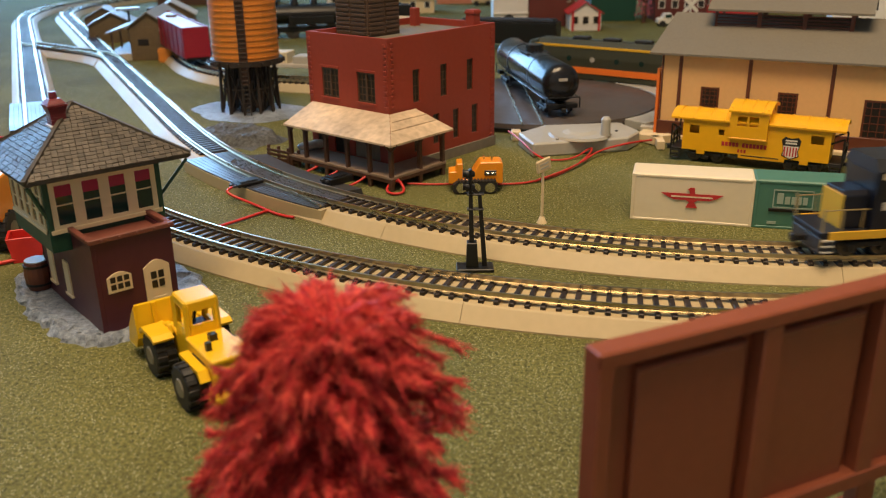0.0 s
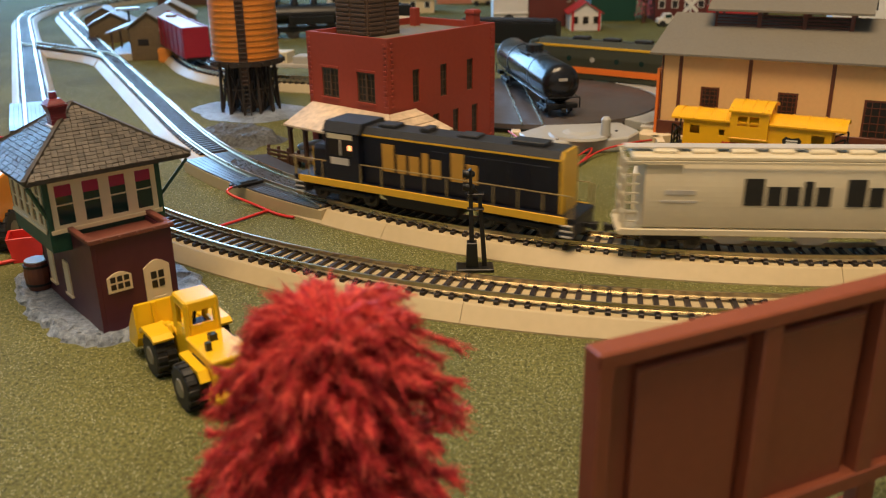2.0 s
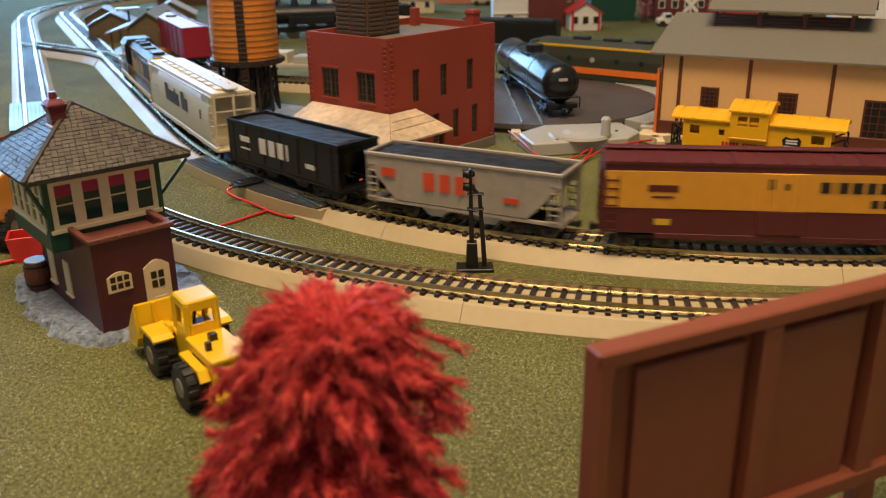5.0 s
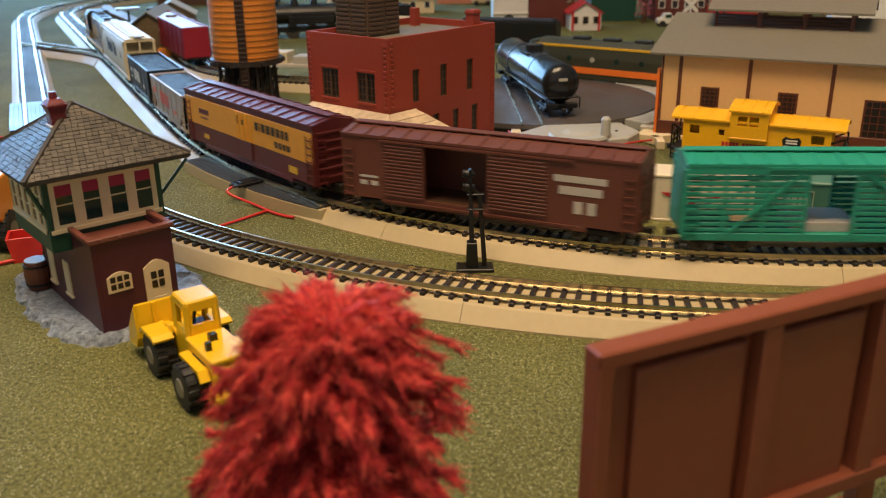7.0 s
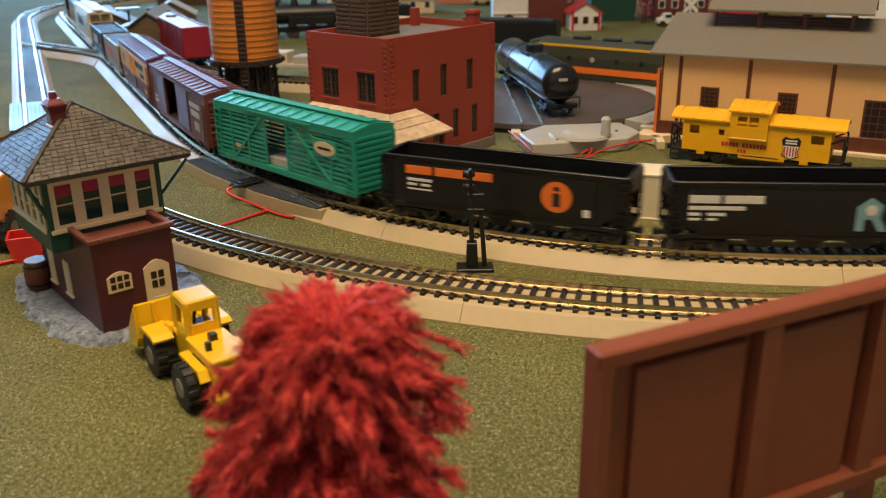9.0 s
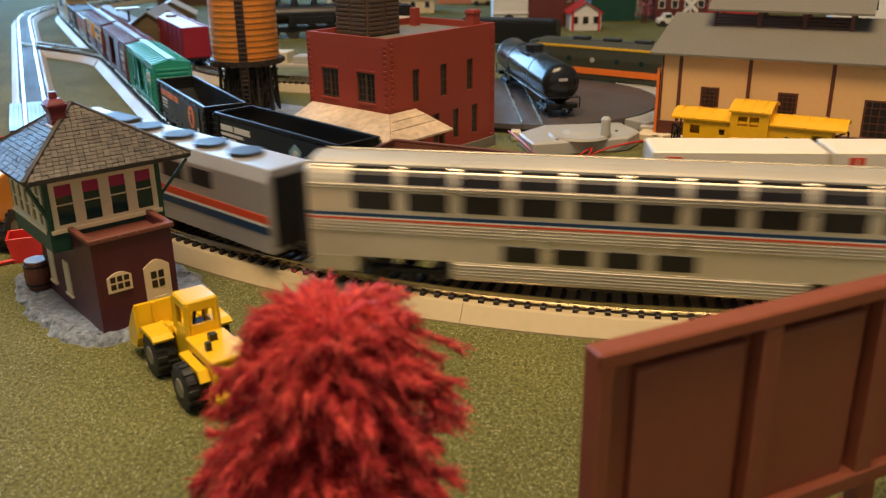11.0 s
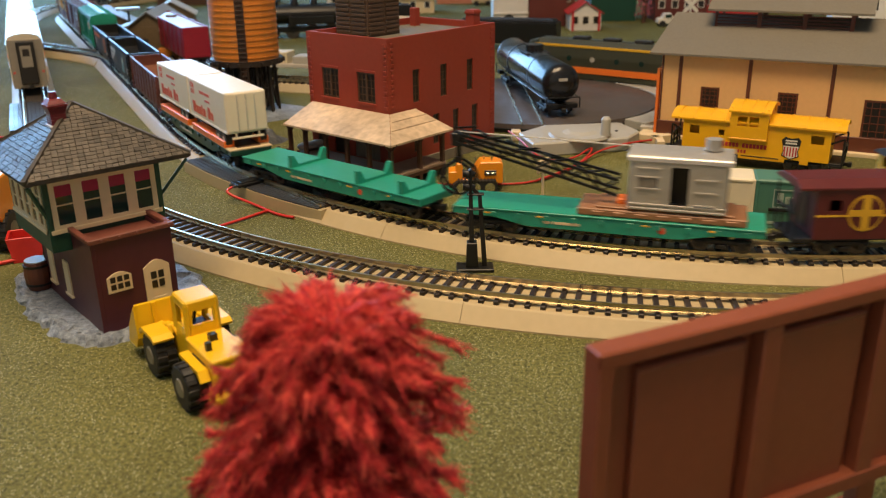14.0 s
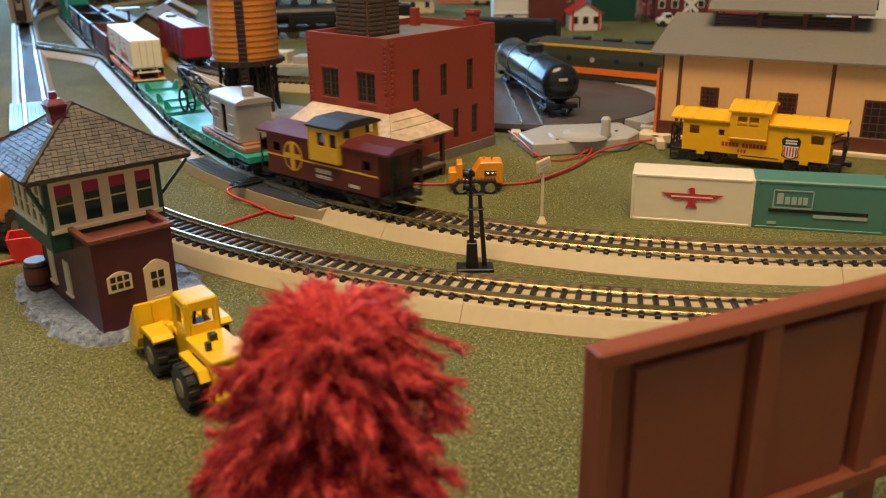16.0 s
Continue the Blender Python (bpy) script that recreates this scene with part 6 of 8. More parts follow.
def steam_engine():
    t = gthing("steam_locomotive", -215, 1400, 10, "black steam locomotive on a far track", "locomotive")
    cyl("boiler", t, M_BLACK, 15, 15, -70, 60, "x", (0, 36), 22)
    cyl("smokebox", t, M_BLACK, 16.5, 16.5, -86, -70, "x", (0, 36), 22)
    cyl("chimney", t, M_BLACK, 5, 7, 50, 64, "z", (-78, 0), 14)
    for x in (-40, -10, 20):
        cyl("dome", t, M_BLACK, 7, 5, 48, 58, "z", (x, 0), 14)
    box("cab", t, M_BLACK, 60, 90, -17, 17, 14, 60, 0.6)
    box("frame", t, M_BLACK, -95, 95, -12, 12, 10, 18, 0.5)
    for x in (-45, -15, 15, 45):
        for y in (-10, 10):
            w = cyl("drive_wheel", t, M_WHEEL, 11, 11, y - 1.5, y + 1.5, "y", (x, 11), 20)
            cyl("wheel_hub", w, M_BLACK, 3, 3, y - 2.4, y + 2.4, "y", (x, 11), 10)
    box("tender", t, M_BLACK, 100, 170, -15, 15, 10, 46, 0.8)
    box("side_tank", t, M_BLACK, -20, 50, -20, -14, 22, 34, 0.8)


def green_streamliner():
    t = gthing("streamlined_diesel", 194, 938, 143.9, "olive green streamlined diesel with orange and yellow stripes", "locomotive")
    sec = [(-15, 8), (-15.6, 30), (-14, 42), (-8, 48), (8, 48), (14, 42), (15.6, 30), (15, 8)]
    prism("body", t, M_FARGREEN, sec, -160, 96, "x", bevel=0.5)
    prism("nose", t, M_FARGREEN, [(96, 8), (96, 47), (106, 45), (112, 32), (126, 28), (132, 18), (132, 8)], -13.5, 13.5, "y", bevel=1.2)
    prism("windscreen", t, M_PANE, [(106.4, 44), (111.6, 33), (112.4, 33.4), (107.4, 44.6)], -11, 11, "y")
    for s in (1, -1):
        box("orange_stripe", t, M_ORANGE, -160, 96, *sorted((s * 15.2, s * 15.9)), 14, 20.5, 0.1)
        box("yellow_stripe", t, M_LOCO_YELLOW, -160, 98, *sorted((s * 13.2, s * 14.8)), 40.5, 43, 0.2)
        for k in range(8):
            x = -140 + k * 28
            cyl("porthole", t, M_PANE if k % 3 else M_LTGREY, 2.8, 2.8, *sorted((s * 15, s * 15.95)), "y", (x, 29), 14)
    for k in range(6):
        box("roof_vent", t, M_ROOF_DK, -140 + k * 36, -122 + k * 36, -5, 5, 48, 51, 0.6)
    box("nose_stripe", t, M_ORANGE, 100, 120, 13.5, 13.9, 30, 33, 0.1)
    for x in (-110, 60):
        truck(t, x, 3, 36, 5.4)
    # coach standing on the next track, its cream roof showing
    c = gthing("far_coach", 440, 1150, 150, "pale cream-roofed passenger coach on a far track", "passenger coach")
    prism("body", c, M_HOPPER_TAN, sec, -130, 130, "x", bevel=0.5)
    prism("roof", c, M_CREAM, [(-14.4, 42), (-8, 48.6), (8, 48.6), (14.4, 42)], -131, 131, "x")
    for k in range(9):
        box("window", c, M_PANE, -116 + k * 27, -100 + k * 27, 15.4, 16, 24, 33, 0.2)
    for x in (-90, 90):
        truck(c, x)
    b = gthing("black_hopper", 96, 1240, 160, "dark coal hopper car on a far track", "hopper car")
    box("body", b, M_BLACK, -70, 70, -15, 15, 9, 38, 0.6)
    box("coal_heap", b, M_COAL, -66, 66, -13, 13, 37, 42, 2.0)
    for x in (-45, 45):
        truck(b, x)
    # hooped tan roof of a car behind the station
    r = gthing("covered_wagon", -44, 1262, 150, "tan hooped-roof wagon behind the station", "wagon")
    prism("tilt_roof", r, M_CREAM, [(14 * math.cos(math.pi * k / 10), 30 + 14 * math.sin(math.pi * k / 10)) for k in range(11)], -30, 24, "x")
    box("body", r, M_REDHOP, -34, 90, -14, 14, 8, 30, 0.5)
    for k in range(4):
        bar("roof_hoop", r, M_LTGREY, (28 + k * 14, -12, 32), (28 + k * 14, 12, 32), 3)
    for x in (-20, 70):
        truck(r, x)


def town():
    def house(x, y, rz, w, d, zw, zr, wall, roof_m, label, cat="house", axis="x", wins=3):
        t = gthing("house", x, y, rz, label, cat, "town buildings")
        gable(t, 0, w, 0, d, zw, zr, wall, roof_m, axis)
        for k in range(wins):
            u = w * (k + 0.5) / wins
            wn = box("window", t, M_WHITEP, u - 6, u + 6, -1, 0.4, zw * 0.35, zw * 0.35 + 14, 0.3)
            box("pane", wn, M_DARKWIN, u - 4.4, u + 4.4, -1.3, -0.4, zw * 0.35 + 1.5, zw * 0.35 + 12.5, 0.1)
        return t
    M_WHITEWALL = mat("white_house_wall", (0.70, 0.68, 0.66), 0.5, vary=0.06)
    M_BRICKDK = mat("dark_red_shopfront", (0.12, 0.024, 0.018), 0.5, vary=0.12)
    t = gthing("shop", 90, 1505, 0, "white shopfront with an arched doorway", "shop", "town buildings")
    box("wall", t, M_WHITEWALL, 0, 58, 0, 70, 0, 88, 0.5)
    for z in (20, 50, 70):
        box("cornice", t, M_WHITEWALL, -1, 59, -2, 0.5, z, z + 3, 0.3)
    for k in range(3):
        box("window", t, M_LTGREY, 8 + k * 16, 16 + k * 16, -0.8, 0.3, 56, 68, 0.2)
    prism("doorway", t, M_DARKWIN, [(14, 0)] + [(14 + 24 * i / 8, 12 + 8 * math.sin(math.pi * i / 8)) for i in range(9)] + [(38, 0)], -0.9, 0.3, "y")
    t = gthing("shop", 149, 1495, 0, "plain dark red-brown brick building side", "shop", "town buildings")
    box("wall", t, M_BRICKDK, 0, 62, 0, 90, 0, 96, 0.5)
    box("cornice", t, M_BRICKDK, -1, 63, -1, 91, 92, 97, 0.5)
    s = house(208, 1432, 0, 50, 50, 28, 44, M_WHITEWALL, M_EMBLEM_RED, "white town station with a red roof", "station", "y", 3)
    for x in (4, 46):
        bar("porch_post", s, M_EMBLEM_RED, (x, -4, 0), (x, -4, 30), 3)
    t = gthing("shop", 262, 1560, 0, "dark green warehouse in the town", "warehouse", "town buildings")
    box("wall", t, M_GREEN_DK, 0, 78, 0, 60, 0, 70, 0.5)
    box("roof", t, M_ROOF_DK, -2, 80, -2, 62, 70, 73, 0.4)
    house(372, 1555, 0, 90, 70, 60, 84, M_BRICKDK, M_EMBLEM_RED, "dark red brick house in the town", wins=4)
    house(470, 1640, 0, 120, 70, 50, 74, M_EMBLEM_RED, M_GLAREROOF, "red house with a pale roof in the town", wins=4)
    house(-92, 1745, 0, 82, 60, 26, 30, M_CREAM, M_CREAM, "low cream bungalow far across the mat", wins=3)
    t = gthing("shop", -6, 1930, 0, "long low salmon-pink building far across the mat", "building", "town buildings")
    box("wall", t, mat("salmon_wall", (0.56, 0.22, 0.14), 0.55, vary=0.08), 0, 82, 0, 50, 0, 26, 0.5)
    t = gthing("shop", -620, 1990, 0, "dark brown far warehouse with a flat roof", "warehouse", "town buildings")
    box("wall", t, M_WOOD_DK, 0, 260, 0, 60, 0, 46, 0.5)
    box("roof", t, M_ROOF_DK, -4, 264, -4, 64, 46, 50, 0.4)
    # crossing sign
    t = gthing("crossing_sign", 388, 1392, 0, "white crossed railway warning sign on a post", "crossing sign")
    bar("post", t, M_WHITEP, (0, 0, 0), (0, 0, 48), 2.4)
    for a in (45, -45):
        box("sign_board", t, M_WHITEP, -15, 15, -2.6 - (a > 0) * 0.4, -1.4, -2.6, 2.6, 0.2, "", Matrix.Translation((0, 0, 0.042)) @ Matrix.Rotation(radians(a), 4, "Y"))
    # white pickup
    t = gthing("pickup_truck", 384, 1480, 0, "small white toy pickup truck", "pickup truck")
    box("bed", t, M_WHITEP, -2, 26, -10, 10, 5, 14, 1)
    prism("cab", t, M_WHITEP, [(-26, 5), (-26, 12), (-18, 14), (-14, 21), (-3, 21), (-1, 5)], -10, 10, "y", bevel=1)
    box("side_window", t, M_PANE, -14, -4, -10.4, -9.8, 14, 19.5, 0.2)
    for x in (-18, 16):
        for y in (-9, 9):
            cyl("wheel", t, M_TYRE, 5, 5, y - 2, y + 2, "y", (x, 5), 16)
    t = gthing("jeep", 88, 1890, 5, "tan toy jeep far across the mat", "jeep")
    box("body", t, M_TANSTRIP, -20, 20, -9, 9, 5, 14, 1)
    box("cabin", t, M_OLIVE_WALL, -10, 10, -8, 8, 14, 22, 1)
    for x in (-12, 12):
        for y in (-8, 8):
            cyl("wheel", t, M_TYRE, 5, 5, y - 2, y + 2, "y", (x, 5), 14)
    # pink trees: trunk and a crown of many small clumps
    rnd = random.Random(17)
    for x, y, h in ((348, 1530, 82), (318, 1600, 60), (366, 1600, 70)):
        t = gthing("pink_tree", x, y, 0, "dusty pink foliage tree behind the town", "tree", "pink trees")
        cyl("trunk", t, M_WOOD_DK, 4, 2, 0, h * 0.8, "z", (0, 0), 8)
        bm = bmesh.new()
        for k in range(260):
            z = rnd.uniform(0.15, 1.0)
            r = (1.05 - z) ** 0.7 * 20 * rnd.uniform(0.3, 1)
            a = rnd.uniform(0, 6.283)
            c = Vector((r * math.cos(a), r * math.sin(a), z * h))
            w = rnd.uniform(1.5, 3.4)
            vs = [bm.verts.new(c + Vector((rnd.uniform(-w, w), rnd.uniform(-w, w), rnd.uniform(-w, w)))) for _ in range(4)]
            for f in ((0, 1, 2), (0, 2, 3), (0, 3, 1), (1, 3, 2)):
                bm.faces.new([vs[i] for i in f])
        part("crown", bm, M_PINK, t)["kind"] = "stuff"
    # pale boxes beyond the engine house
    t = gthing("white_box", 640, 1240, -20, "bright white cardboard box behind the engine house", "box")
    box("carton", t, mat("white_card", (0.80, 0.79, 0.76), 0.6, vary=0.03), -90, 160, 0, 120, 0, 96, 1)
    for k, (x, y, m_) in enumerate(((420, 1760, M_GLAREROOF), (560, 1780, M_EMBLEM_RED), (700, 1700, M_WHITEWALL), (-230, 1850, M_OLIVE_WALL), (180, 1800, M_TANSTRIP))):
        house(x, y, 0, 90, 60, 34, 56, M_WHITEWALL if k % 2 else M_TRIM_BROWN, m_, "distant small house across the mat", wins=3)


crossover()
siding()
depot()
town()


# ---- trains: x runs forward along the car, +y is its left side, z = 0 on the rail tops ----
RUN_IN, RUN_OUT = [], []


def vehicle(run, name, front, rear, label, category, group):
    t = thing(name, mm(0, 0, 0), label, category, group)
    L = front - rear
    run.append((t, (front + rear) / 2, L * 0.36, None))
    return t, L / 2 - 3.0


def truck(t, x, axles=2, base=20.0, r=5.0):
    tr = box("truck", t, M_TRUCK, x - 4, x + 4, -10, 10, 4.5, 8.4, 0.4)
    half = base / 2
    for y in (-11.8, 11.8):
        bm = bmesh.new()
        add_box(bm, x - half - 4, x + half + 4, y - 1.1, y + 1.1, 5.0, 7.6, 0.5)
        for i in range(axles):
            xx = x - half + base * i / (axles - 1)
            add_box(bm, xx - 2.2, xx + 2.2, y - 1.6, y + 1.6, 2.8, 7.0, 0.5)
        add_box(bm, x - 3, x + 3, y - 1.4, y + 1.4, 2.6, 5.0, 0.4)
        part("sideframe", bm, M_TRUCK, tr)
    for i in range(axles):
        xx = x - half + base * i / (axles - 1)
        bm = bmesh.new()
        for y0, y1 in ((7.6, 10.0), (-10.0, -7.6)):
            add_cyl(bm, r, r, y0, y1, "y", (xx, r), 18)
        add_cyl(bm, 1.0, 1.0, -10, 10, "y", (xx, r), 8)
        part("wheelset", bm, M_WHEEL, tr)
    return tr


def couplers(t, half):
    for s in (1, -1):
        bm = bmesh.new()
        add_box(bm, *sorted((s * (half - 4), s * (half + 3.5))), -1.2, 1.2, 5.6, 8.0, 0.2)
        add_box(bm, *sorted((s * (half + 2.5), s * (half + 5.2))), -2.4, 1.4, 5.0, 8.6, 0.4)
        part("coupler", bm, M_TRUCK, t)


def marks(t, material, x, z, spec, y, gap=0.35, name="lettering_bar"):
    """A row of plain bars in place of lettering, from the front towards the rear; spec: (width, height) each, on both sides."""
    for s in (1, -1):
        xx = x if s > 0 else -x
        for w, h in spec:
            if h:
                a, b = (xx - w, xx) if s > 0 else (xx, xx + w)
                box(name, t, material, a + gap / 2, b - gap / 2, *sorted((s * y, s * (y + 0.22))), z, z + h, 0.05)
            xx += -w if s > 0 else w


def ladder(t, material, x, y, z0, z1, n, across="x", w=6.0, name="ladder"):
    bm = bmesh.new()
    for k in range(n):
        z = z0 + (z1 - z0) * (k + 0.5) / n
        if across == "x":
            add_box(bm, x - w / 2, x + w / 2, y - 0.35, y + 0.35, z - 0.35, z + 0.35)
        else:
            add_box(bm, x - 0.35, x + 0.35, y - w / 2, y + w / 2, z - 0.35, z + 0.35)
    for o in (-w / 2, w / 2):
        if across == "x":
            add_box(bm, x + o - 0.3, x + o + 0.3, y - 0.4, y + 0.4, z0, z1)
        else:
            add_box(bm, x - 0.4, x + 0.4, y + o - 0.3, y + o + 0.3, z0, z1)
    return part(name, bm, material, t)


def locomotive():
    t, h = vehicle(RUN_IN, "diesel_locomotive", 595.9, 408.2, "dark blue and yellow diesel road locomotive with lit cab", "locomotive", "freight train")
    t.scale = (1, 1, 1.14)
    box("frame", t, M_NAVY, -h, h, -14, 14, 10, 12.6, 0.3)
    for s in (1, -1):
        box("side_sill", t, M_LOCO_YELLOW, -h + 4, h - 4, *sorted((s * 14, s * 14.8)), 9.2, 13.0, 0.2, "yellow side sill stripe")
    box("fuel_tank", t, M_TRUCK, -22, 26, -12, 12, 2.6, 9.5, 1.2)
    prism("long_hood", t, M_NAVY, [(-10, 12.6), (-10, 38), (-7.6, 41), (7.6, 41), (10, 38), (10, 12.6)], -h + 10, 42, "x", bevel=0.3)
    prism("hood_roof", t, M_ROOF_DK, [(-10.1, 38), (-7.6, 41.2), (7.6, 41.2), (10.1, 38)], -h + 10.2, 42, "x")
    prism("hood_end", t, M_LOCO_YELLOW, [(-10, 12.6), (-10, 38), (-7.6, 41), (7.6, 41), (10, 38), (10, 12.6)], -h + 8.6, -h + 10, "x", "yellow hood end")
    for s in (1, -1):
        for z in (37.0,):
            box("pinstripe", t, M_LOCO_YELLOW, -h + 10, 42, *sorted((s * 10, s * 10.25)), z, z + 0.9, 0)
        for k in range(6):
            x = -h + 16 + k * 12
            box("hood_door", t, M_NAVY, x, x + 10, *sorted((s * 10, s * 10.4)), 14, 34, 0.15)
    prism("cab", t, M_NAVY, [(-14.2, 12.6), (-14.2, 38), (-10.5, 42.6), (10.5, 42.6), (14.2, 38), (14.2, 12.6)], 42, 66, "x", "dark blue cab", bevel=0.3)
    prism("cab_roof", t, M_ROOF_DK, [(-14.8, 38.2), (-10.8, 43), (10.8, 43), (14.8, 38.2), (14.2, 37.8), (-14.2, 37.8)], 41, 67, "x")
    for s in (1, -1):
        box("cab_band", t, M_HOPPER_TAN, 46, 64, *sorted((s * 14.2, s * 14.5)), 34.8, 37.4, 0)
        w = box("cab_window", t, M_DARKWIN, 46, 63, *sorted((s * 14.2, s * 14.5)), 26.5, 34.4, 0.1)
        box("sash", w, M_PALE_GREY, 54, 55, *sorted((s * 14.4, s * 14.7)), 26.5, 34.4, 0)
        box("number_board", t, M_PALE_GREY, 49, 62, *sorted((s * 14.2, s * 14.5)), 21.5, 25, 0)
    box("cab_lamp", t, M_TANGLOW, 46.6, 49, 14.3, 14.62, 29.5, 32, 0.1, "small glowing orange lamp in the cab")
    prism("short_hood", t, M_NAVY, [(-9.5, 12.6), (-9.5, 27), (-7.5, 29), (7.5, 29), (9.5, 27), (9.5, 12.6)], 66, h - 12, "x", bevel=0.4)
    box("nose_face", t, M_LOCO_YELLOW, h - 12, h - 11.4, -9.5, 9.5, 12.6, 27.5, 0.2, "yellow nose panel")
    box("windscreen", t, M_DARKWIN, 66, 66.4, -12, 12, 30, 37, 0.1)
    for x0, x1 in ((h - 8, h), (-h, -h + 8)):
        box("pilot", t, M_DKGREY, x0, x1, -13.5, 13.5, 3.0, 10, 0.4)
        for k in range(3):
            box("step", t, M_PALE_GREY, x0 + 1, x1 - 1, 13, 15, 3.5 + 2.6 * k, 4.2 + 2.6 * k, 0.1)
    M_HR = M_HRAIL
    for s in (1, -1):
        y = s * 14.2
        bar("handrail", t, M_HR, (-h + 3, y, 23), (41, y, 23), 0.45)
        for k in range(10):
            x = -h + 3 + k * (h + 38) / 9
            bar("stanchion", t, M_HR, (x, y, 12.6), (x, y, 23), 0.5)
        bar("handrail", t, M_HR, (67, y * 0.9, 22), (h - 1, y * 0.9, 22), 0.45)
        for x in (70, 80, h - 1):
            bar("stanchion", t, M_HR, (x, y * 0.9, 12.6), (x, y * 0.9, 22), 0.5)
        for x in (-h + 0.8, h - 0.8):
            bar("grab_iron", t, M_HR, (x, y * 0.95, 6), (x, y * 0.95, 23), 0.6)
    for x0, x1, z in ((22, 34, 43), (-30, -18, 42.6), (-70, -50, 43.2), (0, 6, 43.4)):
        box("roof_vent", t, M_ROOF_DK, x0, x1, -5, 5, 41, z, 0.4)
    marks(t, M_OCHRE_INK, 29, 20.5, [(10, 14), (8, 9.5), (8.5, 9.5), (6, 12), (8, 9.5), (4.5, 0), (10, 14), (8.5, 9.5)], 10.4, 1.9)
    for x in (56, -56):
        truck(t, x, 3, 36, 5.4)
    couplers(t, h + 2)


def round_off(outline, times=2):
    """Cuts the corners of a closed outline again and again until it runs smoothly."""
    for _ in range(times):
        nxt = outline[1:] + outline[:1]
        outline = [q for a, b in zip(outline, nxt) for q in ((a[0] * 0.75 + b[0] * 0.25, a[1] * 0.75 + b[1] * 0.25), (a[0] * 0.25 + b[0] * 0.75, a[1] * 0.25 + b[1] * 0.75))]
    return outline


def covered_hopper():
    t, h = vehicle(RUN_IN, "covered_hopper_car", 399.5, 202.2, "pale tan covered hopper car with curved sides", "hopper car", "freight train")
    t.scale = (1, 1, 1.13)
    sec = [(-14.6, 9.5), (-15.6, 16), (-16.0, 25), (-15.2, 34), (-12.8, 40.5), (-10, 42.2), (10, 42.2), (12.8, 40.5), (15.2, 34), (16.0, 25), (15.6, 16), (14.6, 9.5)]
    bm = bmesh.new()
    add_prism(bm, round_off(sec), -h + 12, h - 12, "x")
    part("body", bm, M_HOPPER_TAN, t, flat=True)
    box("roof_rim", t, M_HOPPER_TAN, -h + 6, h - 6, -13.4, 13.4, 41.2, 43.2, 0.4)
    box("running_board", t, M_PALE_GREY, -h + 3, h - 3, -4, 4, 44.6, 45.4, 0.1)
    for k in range(9):
        box("hatch", t, M_HOPPER_TAN, -h + 14 + k * 18.6, -h + 26 + k * 18.6, -7.5, 7.5, 43.0, 44.7, 0.5)
    for s in (1, -1):
        box("side_sill", t, M_HOPPER_TAN, -h + 1, h - 1, *sorted((s * 13.2, s * 15.6)), 8, 11, 0.3)
        bar("eave_rail", t, M_HOPPER_TAN, (-h + 2, s * 15.2, 41), (h - 2, s * 15.2, 41), 1.0)
    for s in (1, -1):
        e = s * (h - 3)
        prism("slope_sheet", t, M_HOPPER_TAN, [(s * (h - 12), 40), (s * (h - 12), 20), (s * (h - 26), 10), (s * (h - 30), 10), (s * (h - 30), 40)], -14.5, 14.5, "y")
        for y in (-13.5, 13.5, 0):
            bar("end_post", t, M_HOPPER_TAN, (e, y, 9), (e, y, 42), 1.5)
        for z in (16, 24, 32, 41):
            bar("end_rung", t, M_HOPPER_TAN, (e, -13.5, z), (e, 13.5, z), 0.9)
        ladder(t, M_HOPPER_TAN, s * (h - 6.5), 14.9, 8, 42, 8)
        ladder(t, M_HOPPER_TAN, s * (h - 6.5), -14.9, 8, 42, 8)
        box("end_platform", t, M_HOPPER_TAN, *sorted((s * (h - 14), s * h)), -14, 14, 8, 9.4, 0.2)
    for x in (-39, 0, 39):
        bm = bmesh.new()
        a = [(x - 17, 10), (x + 17, 10), (x + 5, 3), (x - 5, 3)]
        add_prism(bm, a, -10, 10, "y")
        part("outlet_bay", bm, M_PALE_GREY, t)
    marks(t, M_INKBLACK, 37, 22.5, [(11, 12), (8.5, 8.5), (8.5, 8.5), (6, 11), (8.5, 8.5), (5.5, 0), (10.5, 12), (8.5, 8.5)], 15.95, 1.6)
    marks(t, M_PALE_GREY, 74, 27, [(5, 2), (5, 2), (5, 2)], 15.9)
    marks(t, M_PALE_GREY, 76, 23.4, [(18, 1)], 15.9)
    marks(t, M_INKBLACK, -62, 24, [(3, 6)], 15.95)
    for x in (h - 28, -h + 28):
        truck(t, x)
    couplers(t, h)


